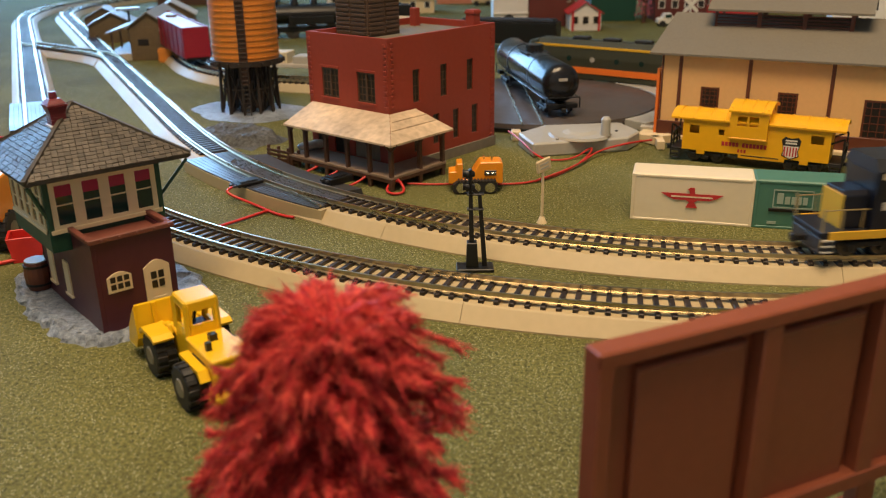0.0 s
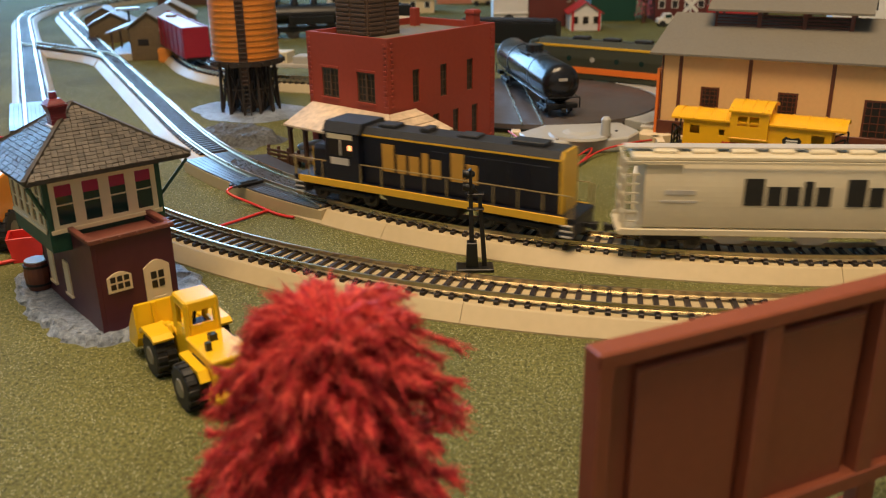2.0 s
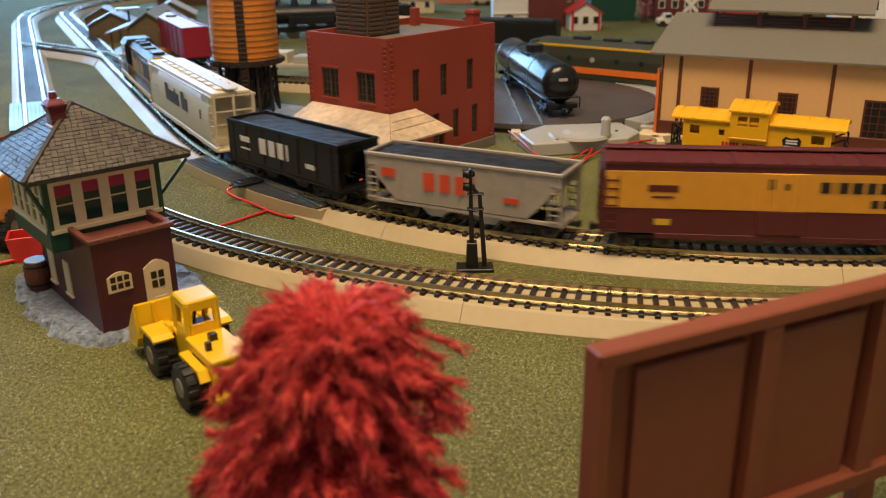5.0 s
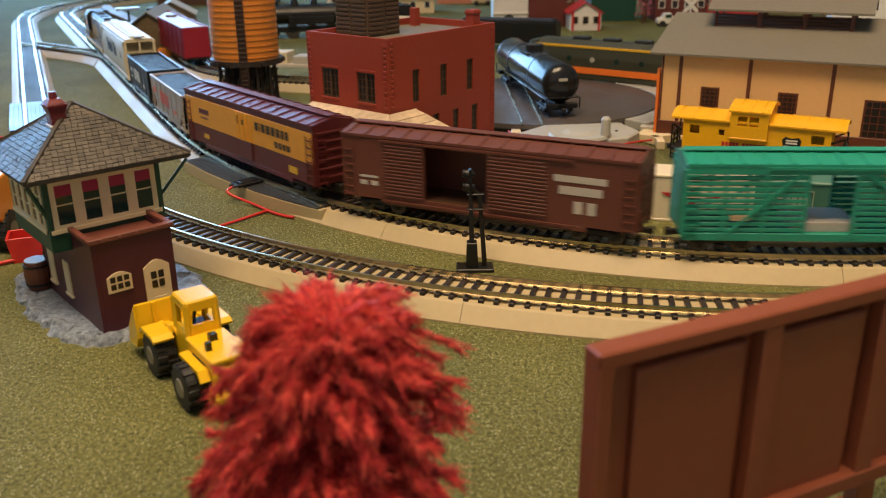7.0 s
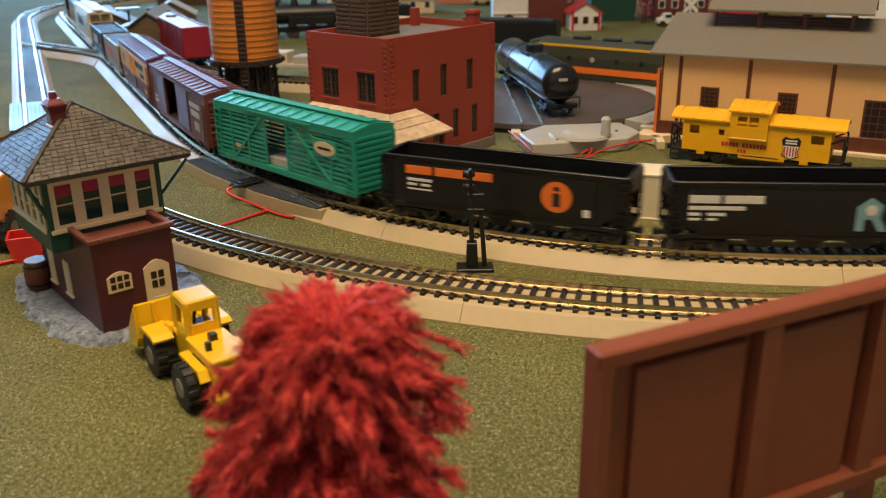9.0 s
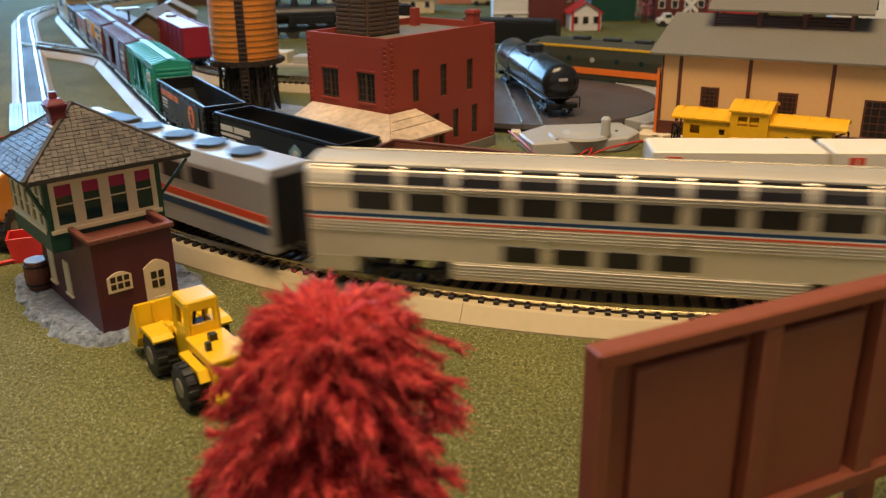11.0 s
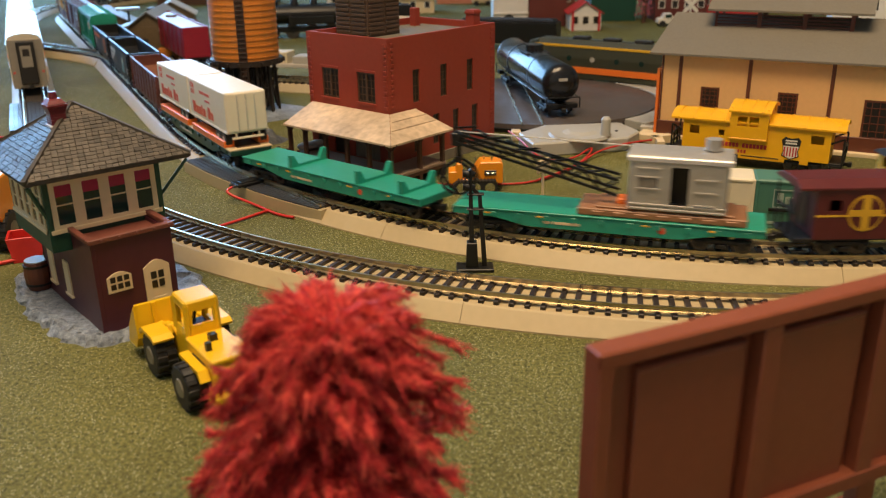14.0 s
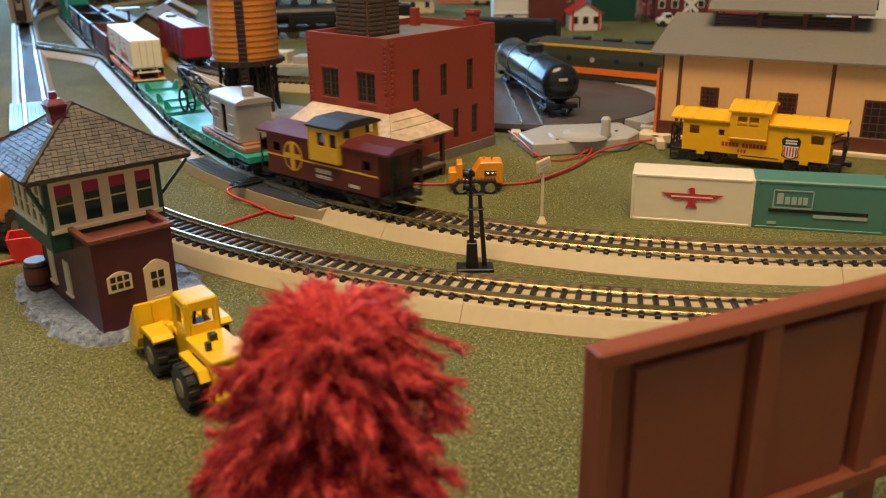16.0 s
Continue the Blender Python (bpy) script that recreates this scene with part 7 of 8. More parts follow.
def two_bay(front, rear, body_m, mark_m, label, ends):
    t, h = vehicle(RUN_IN, "coal_hopper_car", front, rear, label, "hopper car", "freight train")
    b = 17.5
    bm = bmesh.new()
    for s in (1, -1):
        add_prism(bm, [(-h + 1, 36), (-h + 1, 30 if ends else 11), (-h + 19 if ends else -h + 3, 11), (h - 19 if ends else h - 3, 11), (h - 1, 30 if ends else 11), (h - 1, 36)], *sorted((s * 14.2, s * 15.2)), "y")
    part("side", bm, body_m, t)
    for s in (1, -1):
        bm = bmesh.new()
        add_prism(bm, [(s * (h - 1), 35.5), (s * (h - 1), 31), (s * (h - 26), 10), (s * (h - 28), 11)], -14.2, 14.2, "y")
        part("slope_sheet", bm, M_BLACK if ends else body_m, t)
        box("top_rim", t, body_m, -h, h, *sorted((s * 14, s * 16)), 35.2, 37, 0.3)
        box("end_rim", t, body_m, *sorted((s * (h - 1.6), s * h)), -14, 14, 35.2, 37, 0.3)
        box("side_sill", t, body_m, -h, h, *sorted((s * 13.4, s * 15)), 8.6, 10.6, 0.2)
        ladder(t, body_m, s * (h - 4), 15.2, 9, 36, 7)
        ladder(t, body_m, s * (h - 4), -15.2, 9, 36, 7)
        for y in (-12, 12):
            bar("end_post", t, body_m, (s * (h - 1), y, 9), (s * (h - 1), y, 35), 1.3)
        box("end_sill", t, body_m, *sorted((s * (h - 8), s * h)), -13, 13, 7.5, 9.6, 0.2)
    for x in (-16, 16):
        prism("hopper_bay", t, body_m if not ends else M_PALE_GREY, [(x - 12, 11), (x + 12, 11), (x + 4, 3.6), (x - 4, 3.6)], -12, 12, "y")
    bm = bmesh.new()
    rnd = random.Random(int(front) + 9)
    nx, ny = 24, 8
    g = [[bm.verts.new((-h + 2 + (2 * h - 4) * i / nx, -13.9 + 27.8 * j / ny, 34 + (0.9 + 1.6 * math.sin(math.pi * j / ny) + rnd.uniform(-0.5, 0.6)) * (0 if i in (0, nx) else 1))) for j in range(ny + 1)] for i in range(nx + 1)]
    for i in range(nx):
        for j in range(ny):
            bm.faces.new((g[i][j], g[i + 1][j], g[i + 1][j + 1], g[i][j + 1]))
    part("coal_load", bm, M_COAL, t, "dark lumpy coal load")
    for k in range(1, 6):
        x = -h + 4 + (2 * h - 8) * k / 6
        for s in (1, -1):
            box("side_post", t, body_m, x - 0.6, x + 0.6, *sorted((s * 15.2, s * 15.7)), 12, 35, 0.1)
    marks(t, mark_m, 22, 19, [(8, 10), (2, 0), (7.5, 10), (2, 0), (7, 10), (2, 0), (3, 10)], 15.75, 1.0)
    marks(t, mark_m, 43 if not ends else 48, 24, [(11, 3.6)] if not ends else [(9, 5)], 15.75)
    marks(t, mark_m, 43 if not ends else 22, 19, [(11, 1.2)] if not ends else [(0.1, 0)], 15.75)
    marks(t, mark_m, -26, 18, [(9, 3)], 15.75)
    for x in (h - 17, -h + 17):
        truck(t, x, 2, 17, 4.8)
    couplers(t, h)


def box_roof(t, m_, h, z, ribs=15):
    prism("roof", t, m_, [(-15.8, z - 2.5), (-15.8, z - 1.2), (0, z + 1.6), (15.8, z - 1.2), (15.8, z - 2.5)], -h, h, "x")
    for k in range(ribs):
        x = -h + 4 + (2 * h - 8) * k / (ribs - 1)
        bm = bmesh.new()
        for s in (1, -1):
            add_bar(bm, (x, s * 15.4, z - 1.1), (x, s * 4, z + 1.2), 1.3, 1.0)
        part("roof_rib", bm, m_, t)
    box("running_board", t, m_, -h + 1, h - 1, -3.2, 3.2, z + 1.9, z + 2.6, 0.1)


def boxcar_shell(t, m_, h, z0, z1, doors_l, doors_r):
    part("side", wall_with_holes("y", 14.2, 15.2, -h, h, z0, z1, [(*d, z0 + 2, z1 - 3) for d in doors_l]), m_, t)
    part("side", wall_with_holes("y", -15.2, -14.2, -h, h, z0, z1, [(*d, z0 + 2, z1 - 3) for d in doors_r]), m_, t)
    for s in (1, -1):
        e = box("end_wall", t, m_, *sorted((s * (h - 1), s * h)), -14.2, 14.2, z0, z1, 0.1)
        for k in range(6):
            z = z0 + 3 + k * 5
            box("end_rib", e, m_, *sorted((s * h, s * (h + 0.7))), -13, 13, z, z + 1.6, 0.3)
        for q in (1, -1):
            ladder(t, m_, s * (h - 4.5), q * 15.5, z0 - 1, z1 - 6, 7)
            ladder(t, m_, s * (h + 0.6), q * 10, z0 - 1, z1 - 6, 7, "y")
        box("side_sill", t, m_, -h + 26, h - 26, *sorted((s * 13.4, s * 15.3)), z0 - 2.6, z0, 0.2)
    box("floor", t, M_WOOD_DK, -h + 1, h - 1, -14.2, 14.2, z0, z0 + 1.4, 0)
    box("underframe", t, M_TRUCK, -h + 4, h - 4, -5, 5, z0 - 3.5, z0, 0.2)


def milwaukee_box():
    t, h = vehicle(RUN_IN, "boxcar", -69.8, -246.9, "maroon insulated boxcar with a broad yellow side band", "boxcar", "freight train")
    t.scale = (1, 1, 1.08)
    boxcar_shell(t, M_MAROON, h, 9, 42, [], [])
    box_roof(t, M_MAROON, h, 44)
    for s in (1, -1):
        box("side_band", t, M_BAND, -h + 1, h - 1, *sorted((s * 15.2, s * 15.5)), 21, 38.5, 0.1, "yellow side band")
        d = box("door", t, M_BAND, -11, 11, *sorted((s * 15.5, s * 16.1)), 21, 38.5, 0.2)
        box("door_lower", t, M_MAROON, -11, 11, *sorted((s * 15.2, s * 16.1)), 10, 20.9, 0.2)
        for x in (-6, 0, 6):
            bar("door_bar", d, M_BAND, (x, s * 16.4, 21.5), (x, s * 16.4, 38), 0.7)
    marks(t, M_INKBLACK, -16, 30, [(6, 5), (2.4, 5), (6, 5), (6.5, 5), (6, 5), (6, 5), (5, 5), (5, 5)], 15.55, 1.6)
    marks(t, M_INKBLACK, -40, 23.5, [(5, 3.6), (5, 3.6), (5, 3.6), (5, 3.6)], 15.55, 1.4)
    marks(t, M_INKBLACK, 8, 31, [(4, 5), (3, 0), (4, 3)], 16.15, 1.2)
    marks(t, M_MAROON, 64, 29, [(15, 3.2)], 15.55)
    marks(t, M_MAROON, 62, 26, [(11, 1)], 15.55)
    marks(t, M_LOCO_YELLOW, 60, 13, [(8, 3)], 15.25)
    marks(t, M_LOCO_YELLOW, -56, 12, [(10, 4)], 15.25)
    for x in (h - 22, -h + 22):
        truck(t, x)
    couplers(t, h)


def brown_box():
    t, h = vehicle(RUN_IN, "boxcar", -257.9, -434, "brown steel boxcar with open side doors", "boxcar", "freight train")
    t.scale = (1, 1, 1.08)
    boxcar_shell(t, M_BROWN, h, 9, 42, [(-4, 33)], [(-20, 8)])
    box_roof(t, M_BROWN, h, 44)
    for s, spans in ((1, ((34, 58), (-38, -5))), (-1, ((10, 40), (-50, -21)))):
        for a, b in spans:
            d = box("ribbed_door", t, M_BROWN, a, b, *sorted((s * 15.2, s * 15.7)), 10.5, 39.5, 0.1)
            for k in range(15):
                z = 11.5 + k * 1.85
                box("door_rib", d, M_BROWN, a + 0.4, b - 0.4, *sorted((s * 15.7, s * 16.2)), z, z + 0.9, 0.15)
        bar("door_track", t, M_BROWN, (-52, s * 16, 8.6), (60, s * 16, 8.6), 1.0)
        bar("door_track", t, M_BROWN, (-52, s * 16, 40.3), (60, s * 16, 40.3), 1.0)
    marks(t, M_PALE_GREY, -41, 30, [(28, 3.2)], 15.25)
    marks(t, M_PALE_GREY, -44, 24, [(23, 4)], 15.25)
    marks(t, M_PALE_GREY, -52, 15, [(5, 6), (2, 0), (5, 6)], 15.25)
    marks(t, M_PALE_GREY, 74, 20, [(12, 1.2)], 15.25)
    marks(t, M_PALE_GREY, 74, 16, [(5, 2.4), (2, 0), (5, 2.4)], 15.25)
    for x in (h - 22, -h + 22):
        truck(t, x)
    couplers(t, h)


def stock_car():
    t, h = vehicle(RUN_IN, "stock_car", -443.3, -594.2, "jade green slatted livestock car with open doors", "stock car", "freight train")
    t.scale = (1, 1, 1.08)
    box("floor", t, M_TEAL, -h, h, -14, 14, 9, 11, 0.2)
    box("underframe", t, M_TRUCK, -h + 4, h - 4, -5, 5, 5.6, 9, 0.2)
    box_roof(t, M_TEAL, h, 44.5, 13)
    d0, d1 = -8, 15
    for s in (1, -1):
        y = sorted((s * 14.0, s * 14.8))
        yo = sorted((s * 14.8, s * 15.7))
        box("top_plate", t, M_TEAL, -h, h, *sorted((s * 14.0, s * 15.6)), 38.5, 42.4, 0.2)
        box("side_sill", t, M_TEAL, -h, h, *sorted((s * 14.0, s * 15.4)), 7.4, 11, 0.2)
        for a, b in ((-h, d0), (d1, h)):
            for k in range(10):
                z = 11.6 + k * 2.72
                box("slat", t, M_TEAL, a, b, *y, z, z + 1.75, 0.15)
            n = 3
            for i in range(n + 1):
                x = a + (b - a) * i / n
                box("side_post", t, M_TEAL, x - 0.9, x + 0.9, *yo, 9, 41, 0.2)
            bm = bmesh.new()
            lo, hi = (a + 2, a + (b - a) * 0.62)
            add_bar(bm, (hi if a > 0 else lo + (b - a) * 0.3, s * 15.3, 11), (lo if a > 0 else b - 3, s * 15.3, 40), 1.0, 1.5)
            part("diagonal_brace", bm, M_TEAL, t)
        bar("door_track", t, M_TEAL, (-34, s * 16, 41.4), (34, s * 16, 41.4), 1.1)
        ladder(t, M_TEAL, h - 4, s * 16, 9, 40, 8)
        ladder(t, M_TEAL, -h + 4, s * 16, 9, 40, 8)
        box("logo_backing", t, M_TEAL, *sorted((-57, -35)), *sorted((s * 14.8, s * 15.9)), 25.5, 35.5, 0.2)
        bm = bmesh.new()
        add_cyl(bm, 1, 1, *sorted((s * 15.9, s * 16.15)), "y", (0, 0), 28)
        for v in bm.verts:
            v.co.x, v.co.z = v.co.x * 9.6 - 46, v.co.z * 3.9 + 30.5
        lg = part("oval_emblem", bm, M_CREAM, t, "cream oval emblem with a dark bar")
        box("emblem_bar", lg, M_INKBLACK, -52, -40, *sorted((s * 16.1, s * 16.3)), 29.8, 31.2, 0)
        marks(t, M_CREAM, 50, 17, [(10, 2.6)], 15.3)
        e = box("end_wall", t, M_TEAL, *sorted((s * (h - 1), s * h)), -14, 14, 11, 42, 0.2)
        for k in range(9):
            z = 12 + k * 3.2
            box("end_slat", e, M_TEAL, *sorted((s * h, s * (h + 0.6))), -13.6, 13.6, z, z + 2.0, 0.2)
    box("cargo_floor", t, M_PALE_GREY, d0 - 4, d1 + 4, -12, 12, 11, 15.5, 0.2, "pale grey block on the car floor")
    for x in (h - 20, -h + 20):
        truck(t, x)
    couplers(t, h)


def open_hopper(front, rear, m_, m_in, label):
    t, h = vehicle(RUN_IN, "open_hopper_car", front, rear, label, "hopper car", "freight train")
    for s in (1, -1):
        prism("side", t, m_, [(-h, 36.5), (-h, 22), (-h + 14, 11), (h - 14, 11), (h, 22), (h, 36.5)], *sorted((s * 14.0, s * 14.9)), "y")
        box("top_rim", t, m_, -h, h, *sorted((s * 13.4, s * 15.6)), 36, 37.6, 0.3)
        box("end_rim", t, m_, *sorted((s * (h - 1.8), s * h)), -13.4, 13.4, 36, 37.6, 0.3)
        box("end_wall", t, m_, *sorted((s * (h - 1.4), s * (h - 0.4))), -14, 14, 26, 36, 0.1)
        prism("slope_sheet", t, m_in, [(s * (h - 1), 28), (s * (h - 1), 26.5), (s * (h - 34), 9.5), (s * (h - 34), 11)], -14, 14, "y")
        prism("center_ridge", t, m_in, [(s * 2, 20), (s * 0.2, 20), (s * 0.2, 10), (s * 16, 10), (s * 16, 11)], -14, 14, "y")
        box("inner_lining", t, m_in, -h + 1.4, h - 1.4, *sorted((s * 13.4, s * 13.9)), 14, 36, 0)
        box("side_sill", t, m_, -h, h, *sorted((s * 12.8, s * 14.6)), 8.4, 10.8, 0.2)
        for k in range(9):
            x = -h + 5 + (2 * h - 10) * k / 8
            box("side_post", t, m_, x - 0.7, x + 0.7, *sorted((s * 14.9, s * 15.6)), 12 if 0 < k < 8 else 22, 36, 0.15)
        ladder(t, m_, s * (h - 2.5), 15.4, 8, 36, 7)
        ladder(t, m_, s * (h - 2.5), -15.4, 8, 36, 7)
        ladder(t, m_, s * (h + 0.2), 10, 8, 36, 7, "y")
        box("end_sill", t, m_, *sorted((s * (h - 9), s * h)), -13, 13, 7.4, 9.4, 0.2)
        for y in (-12.5, 12.5):
            bar("end_post", t, m_, (s * (h - 0.6), y, 8), (s * (h - 0.6), y, 36), 1.3)
    for x in (-24, 0, 24):
        prism("hopper_bay", t, m_, [(x - 11, 11), (x + 11, 11), (x + 3.5, 3.6), (x - 3.5, 3.6)], -12.5, 12.5, "y")
    for x in (h - 17, -h + 17):
        truck(t, x, 2, 18, 4.8)
    couplers(t, h)
    return t, h


def disc(name, t, m_, x, z, r, y0, y1, label=""):
    for s in (1, -1):
        bm = bmesh.new()
        add_cyl(bm, r, r, *sorted((s * y0, s * y1)), "y", (x * 1.0, z), 28)
        part(name, bm, m_, t, label)


def orange_hopper():
    t, h = open_hopper(-602.4, -745.3, M_BLACK, M_BLACK, "empty black open hopper car with an orange disc")
    for s in (1, -1):
        box("lettering_panel", t, M_BLACK, -h + 16, h - 16, *sorted((s * 14.9, s * 15.62)), 14, 34, 0)
    marks(t, M_ORANGE, 54, 28, [(16, 4.6), (1.5, 0), (20, 4.6), (1.5, 0), (12, 4.6)], 15.65, 0.4)
    marks(t, M_WHITEP, 53, 24, [(15, 1.6)], 15.65)
    marks(t, M_WHITEP, 53, 21.4, [(6, 1.4), (2, 0), (6, 1.4)], 15.65)
    marks(t, M_WHITEP, 53, 19, [(15, 0.9)], 15.65)
    disc("emblem", t, M_ORANGE, -32, 24, 8.2, 15.6, 15.85, "orange round emblem")
    for s in (1, -1):
        box("emblem_bar", t, M_INKBLACK, -34, -30, *sorted((s * 15.85, s * 16)), 19, 26, 0)
        box("emblem_dot", t, M_INKBLACK, -33.6, -30.4, *sorted((s * 15.85, s * 16)), 27.4, 29.4, 0)
    marks(t, M_WHITEP, -46, 15, [(4, 4)], 15.65)


def blue_hopper():
    t, h = open_hopper(-754.4, -897.7, M_BLACK, M_BLACK, "empty black open hopper car with a light blue emblem")
    for s in (1, -1):
        box("lettering_panel", t, M_BLACK, -h + 14, h - 9, *sorted((s * 14.9, s * 15.62)), 14, 34, 0)
        prism("emblem", t, M_LTBLUE, [(-19, 14), (-19, 26), (-25, 31), (-31, 27), (-30, 21), (-34, 14), (-30, 14), (-26, 20), (-23, 20), (-23, 14)], *sorted((s * 15.65, s * 15.9)), "y", "light blue emblem with a pale disc")
    disc("emblem_disc", t, M_WHITEP, -25.5, 24.6, 2.7, 15.85, 16.05)
    marks(t, M_WHITEP, 60, 27, [(15, 4), (1.5, 0), (19, 4)], 15.65)
    marks(t, M_WHITEP, 60, 23.6, [(27, 2)], 15.65)
    marks(t, M_WHITEP, 60, 20.6, [(6, 1.6), (3, 0), (9, 1.6)], 15.65)
    marks(t, M_WHITEP, 60, 18.2, [(6, 1.2), (3, 0), (5, 1.2)], 15.65)
    marks(t, M_WHITEP, -51, 15, [(4.5, 6)], 15.65)


def flat_frame(t, m_, h, deck_z, belly):
    prism("frame", t, m_, [(-h, deck_z), (-h, deck_z - 3.4), (-h + 22, deck_z - 3.8), (-h + 40, deck_z - belly), (h - 40, deck_z - belly), (h - 22, deck_z - 3.8), (h, deck_z - 3.4), (h, deck_z)], -14.5, 14.5, "y", bevel=0.3)
    for s in (1, -1):
        for k in range(11):
            x = -h + 8 + (2 * h - 16) * k / 10
            box("stake_pocket", t, m_, x - 1.1, x + 1.1, *sorted((s * 14.5, s * 15.4)), deck_z - 3.2, deck_z - 0.6, 0.2)


def piggyback_flat():
    t, h = vehicle(RUN_IN, "flat_car", -1059, -1234.8, "dark green flat car with orange deck rails", "flat car", "freight train")
    flat_frame(t, M_GREEN_DK, h, 13.5, 8)
    box("deck", t, M_CREAM, -h, h, -15, 15, 13.5, 14.6, 0.2, "cream wooden deck")
    for s in (1, -1):
        for a, b in ((6, h - 4), (-h + 8, -6)):
            box("deck_rail", t, M_ORANGE, a, b, *sorted((s * 8.5, s * 16.0)), 14.6, 19.2, 0.4, "orange guide rail")
    box("deck_middle", t, M_WOOD_DK, -h + 3, h - 3, -8.2, 8.2, 14.6, 15.2, 0.1)
    marks(t, M_PALE_GREY, 34, 8.4, [(4, 1.8), (1, 0), (26, 1.8)], 14.55)
    for x in (h - 22, -h + 22):
        truck(t, x)
    couplers(t, h)
    mid = (-1059 - 1234.8) / 2
    for x0 in (44, -41):
        tr = thing("semi_trailer", mm(0, 0, 0), "ivory road trailer with red markings on the flat car", "trailer", "piggyback trailers")
        RUN_IN.append((tr, mid, (h + 3) * 0.72, x0))
        H0, H1 = 24.5, 52
        box("body", tr, M_TRAILER, -41, 41, -14.2, 14.2, H0, H1, 0.7)
        for s in (1, -1):
            box("bottom_rail", tr, M_TRAILER, -41, 41, *sorted((s * 14.1, s * 14.5)), H0, H0 + 1.4, 0.1)
        box("rear_door", tr, M_TRAILER, -41.5, -40.9, -13.2, 13.2, H0 + 1.4, H1 - 1, 0.2)
        for y in (-6, 0, 6):
            bar("lock_rod", tr, M_PALE_GREY, (-41.8, y, H0 + 2), (-41.8, y, H1 - 2), 0.6)
        box("bumper", tr, M_TRAILER, -41, -39.6, -11, 11, H0 - 4, H0 - 2.6, 0.2)
        for y in (-8, 8):
            bar("bumper_post", tr, M_TRAILER, (-40.3, y, H0 - 4), (-40.3, y, H0), 1.1)
        for x in (-32, -21):
            for y in (-12.2, 12.2):
                w = cyl("wheel", tr, M_TRUCK, 5.2, 5.2, y - 2.2, y + 2.2, "y", (x, H0 - 4.6), 18)
                cyl("hub", w, M_PALE_GREY, 2, 2, y - 2.4, y + 2.4, "y", (x, H0 - 4.6), 10)
        box("landing_gear", tr, M_TRUCK, 18, 21, -9, 9, H0 - 9.2, H0, 0.3)
        box("skid", tr, M_TRUCK, -36, -15, -5, 5, H0 - 3.6, H0, 0.3)
        marks(tr, M_REDOR, 33, H0 + 4, [(7.5, 8), (6, 5.6), (6, 5.6), (4.4, 7.4), (6, 5.6), (4, 0), (7, 8), (6, 5.6)], 14.25, 1.4)
        marks(tr, M_REDOR, 14, H0 + 19.5, [(10, 2), (1, 0), (11, 2)], 14.25)
        marks(tr, M_REDOR, 3, H0 + 15, [(11, 1.6)], 14.25)
        for s in (1, -1):
            e = box("emblem", tr, M_REDOR, *((27, 34.5) if s > 0 else (-34.5, -27)), *sorted((s * 14.2, s * 14.42)), H0 + 17, H0 + 25, 0.05, "red square emblem")
            q = 30.7 * s
            box("emblem_line", e, M_TRAILER, q - 3.2, q + 3.2, *sorted((s * 14.4, s * 14.55)), H0 + 20.8, H0 + 21.3, 0)
            box("emblem_line", e, M_TRAILER, q - 0.3, q + 0.3, *sorted((s * 14.4, s * 14.56)), H0 + 17.6, H0 + 24.4, 0)


def green_flat(front, rear, label):
    t, h = vehicle(RUN_IN, "flat_car", front, rear, label, "flat car", "freight train")
    flat_frame(t, M_TEAL, h, 13.5, 7.5)
    box("deck", t, M_TEAL, -h, h, -15, 15, 13.5, 14.4, 0.2)
    marks(t, M_CREAM, 30, 8.5, [(4, 1.4), (1, 0), (14, 1.4)], 14.55)
    marks(t, M_LOCO_YELLOW, 62, 11.6, [(4, 0.9), (24, 0), (4, 0.9), (50, 0), (4, 0.9), (28, 0), (4, 0.9)], 15.05)
    disc("emblem", t, M_REDOR, -30, 10, 1.8, 14.5, 14.7)
    for x in (h - 20, -h + 20):
        truck(t, x)
    couplers(t, h)
    return t, h


def idler_flat():
    t, h = green_flat(-1242.7, -1402.7, "jade green flat car with upright deck chocks")
    for x in (30, -28, -62):
        bm = bmesh.new()
        add_prism(bm, [(-14.6, 14.4), (-14.6, 22), (-12.4, 22), (-9, 16), (9, 16), (12.4, 22), (14.6, 22), (14.6, 14.4)], x - 1.5, x + 1.5, "x")
        part("deck_chock", bm, M_TEAL, t)


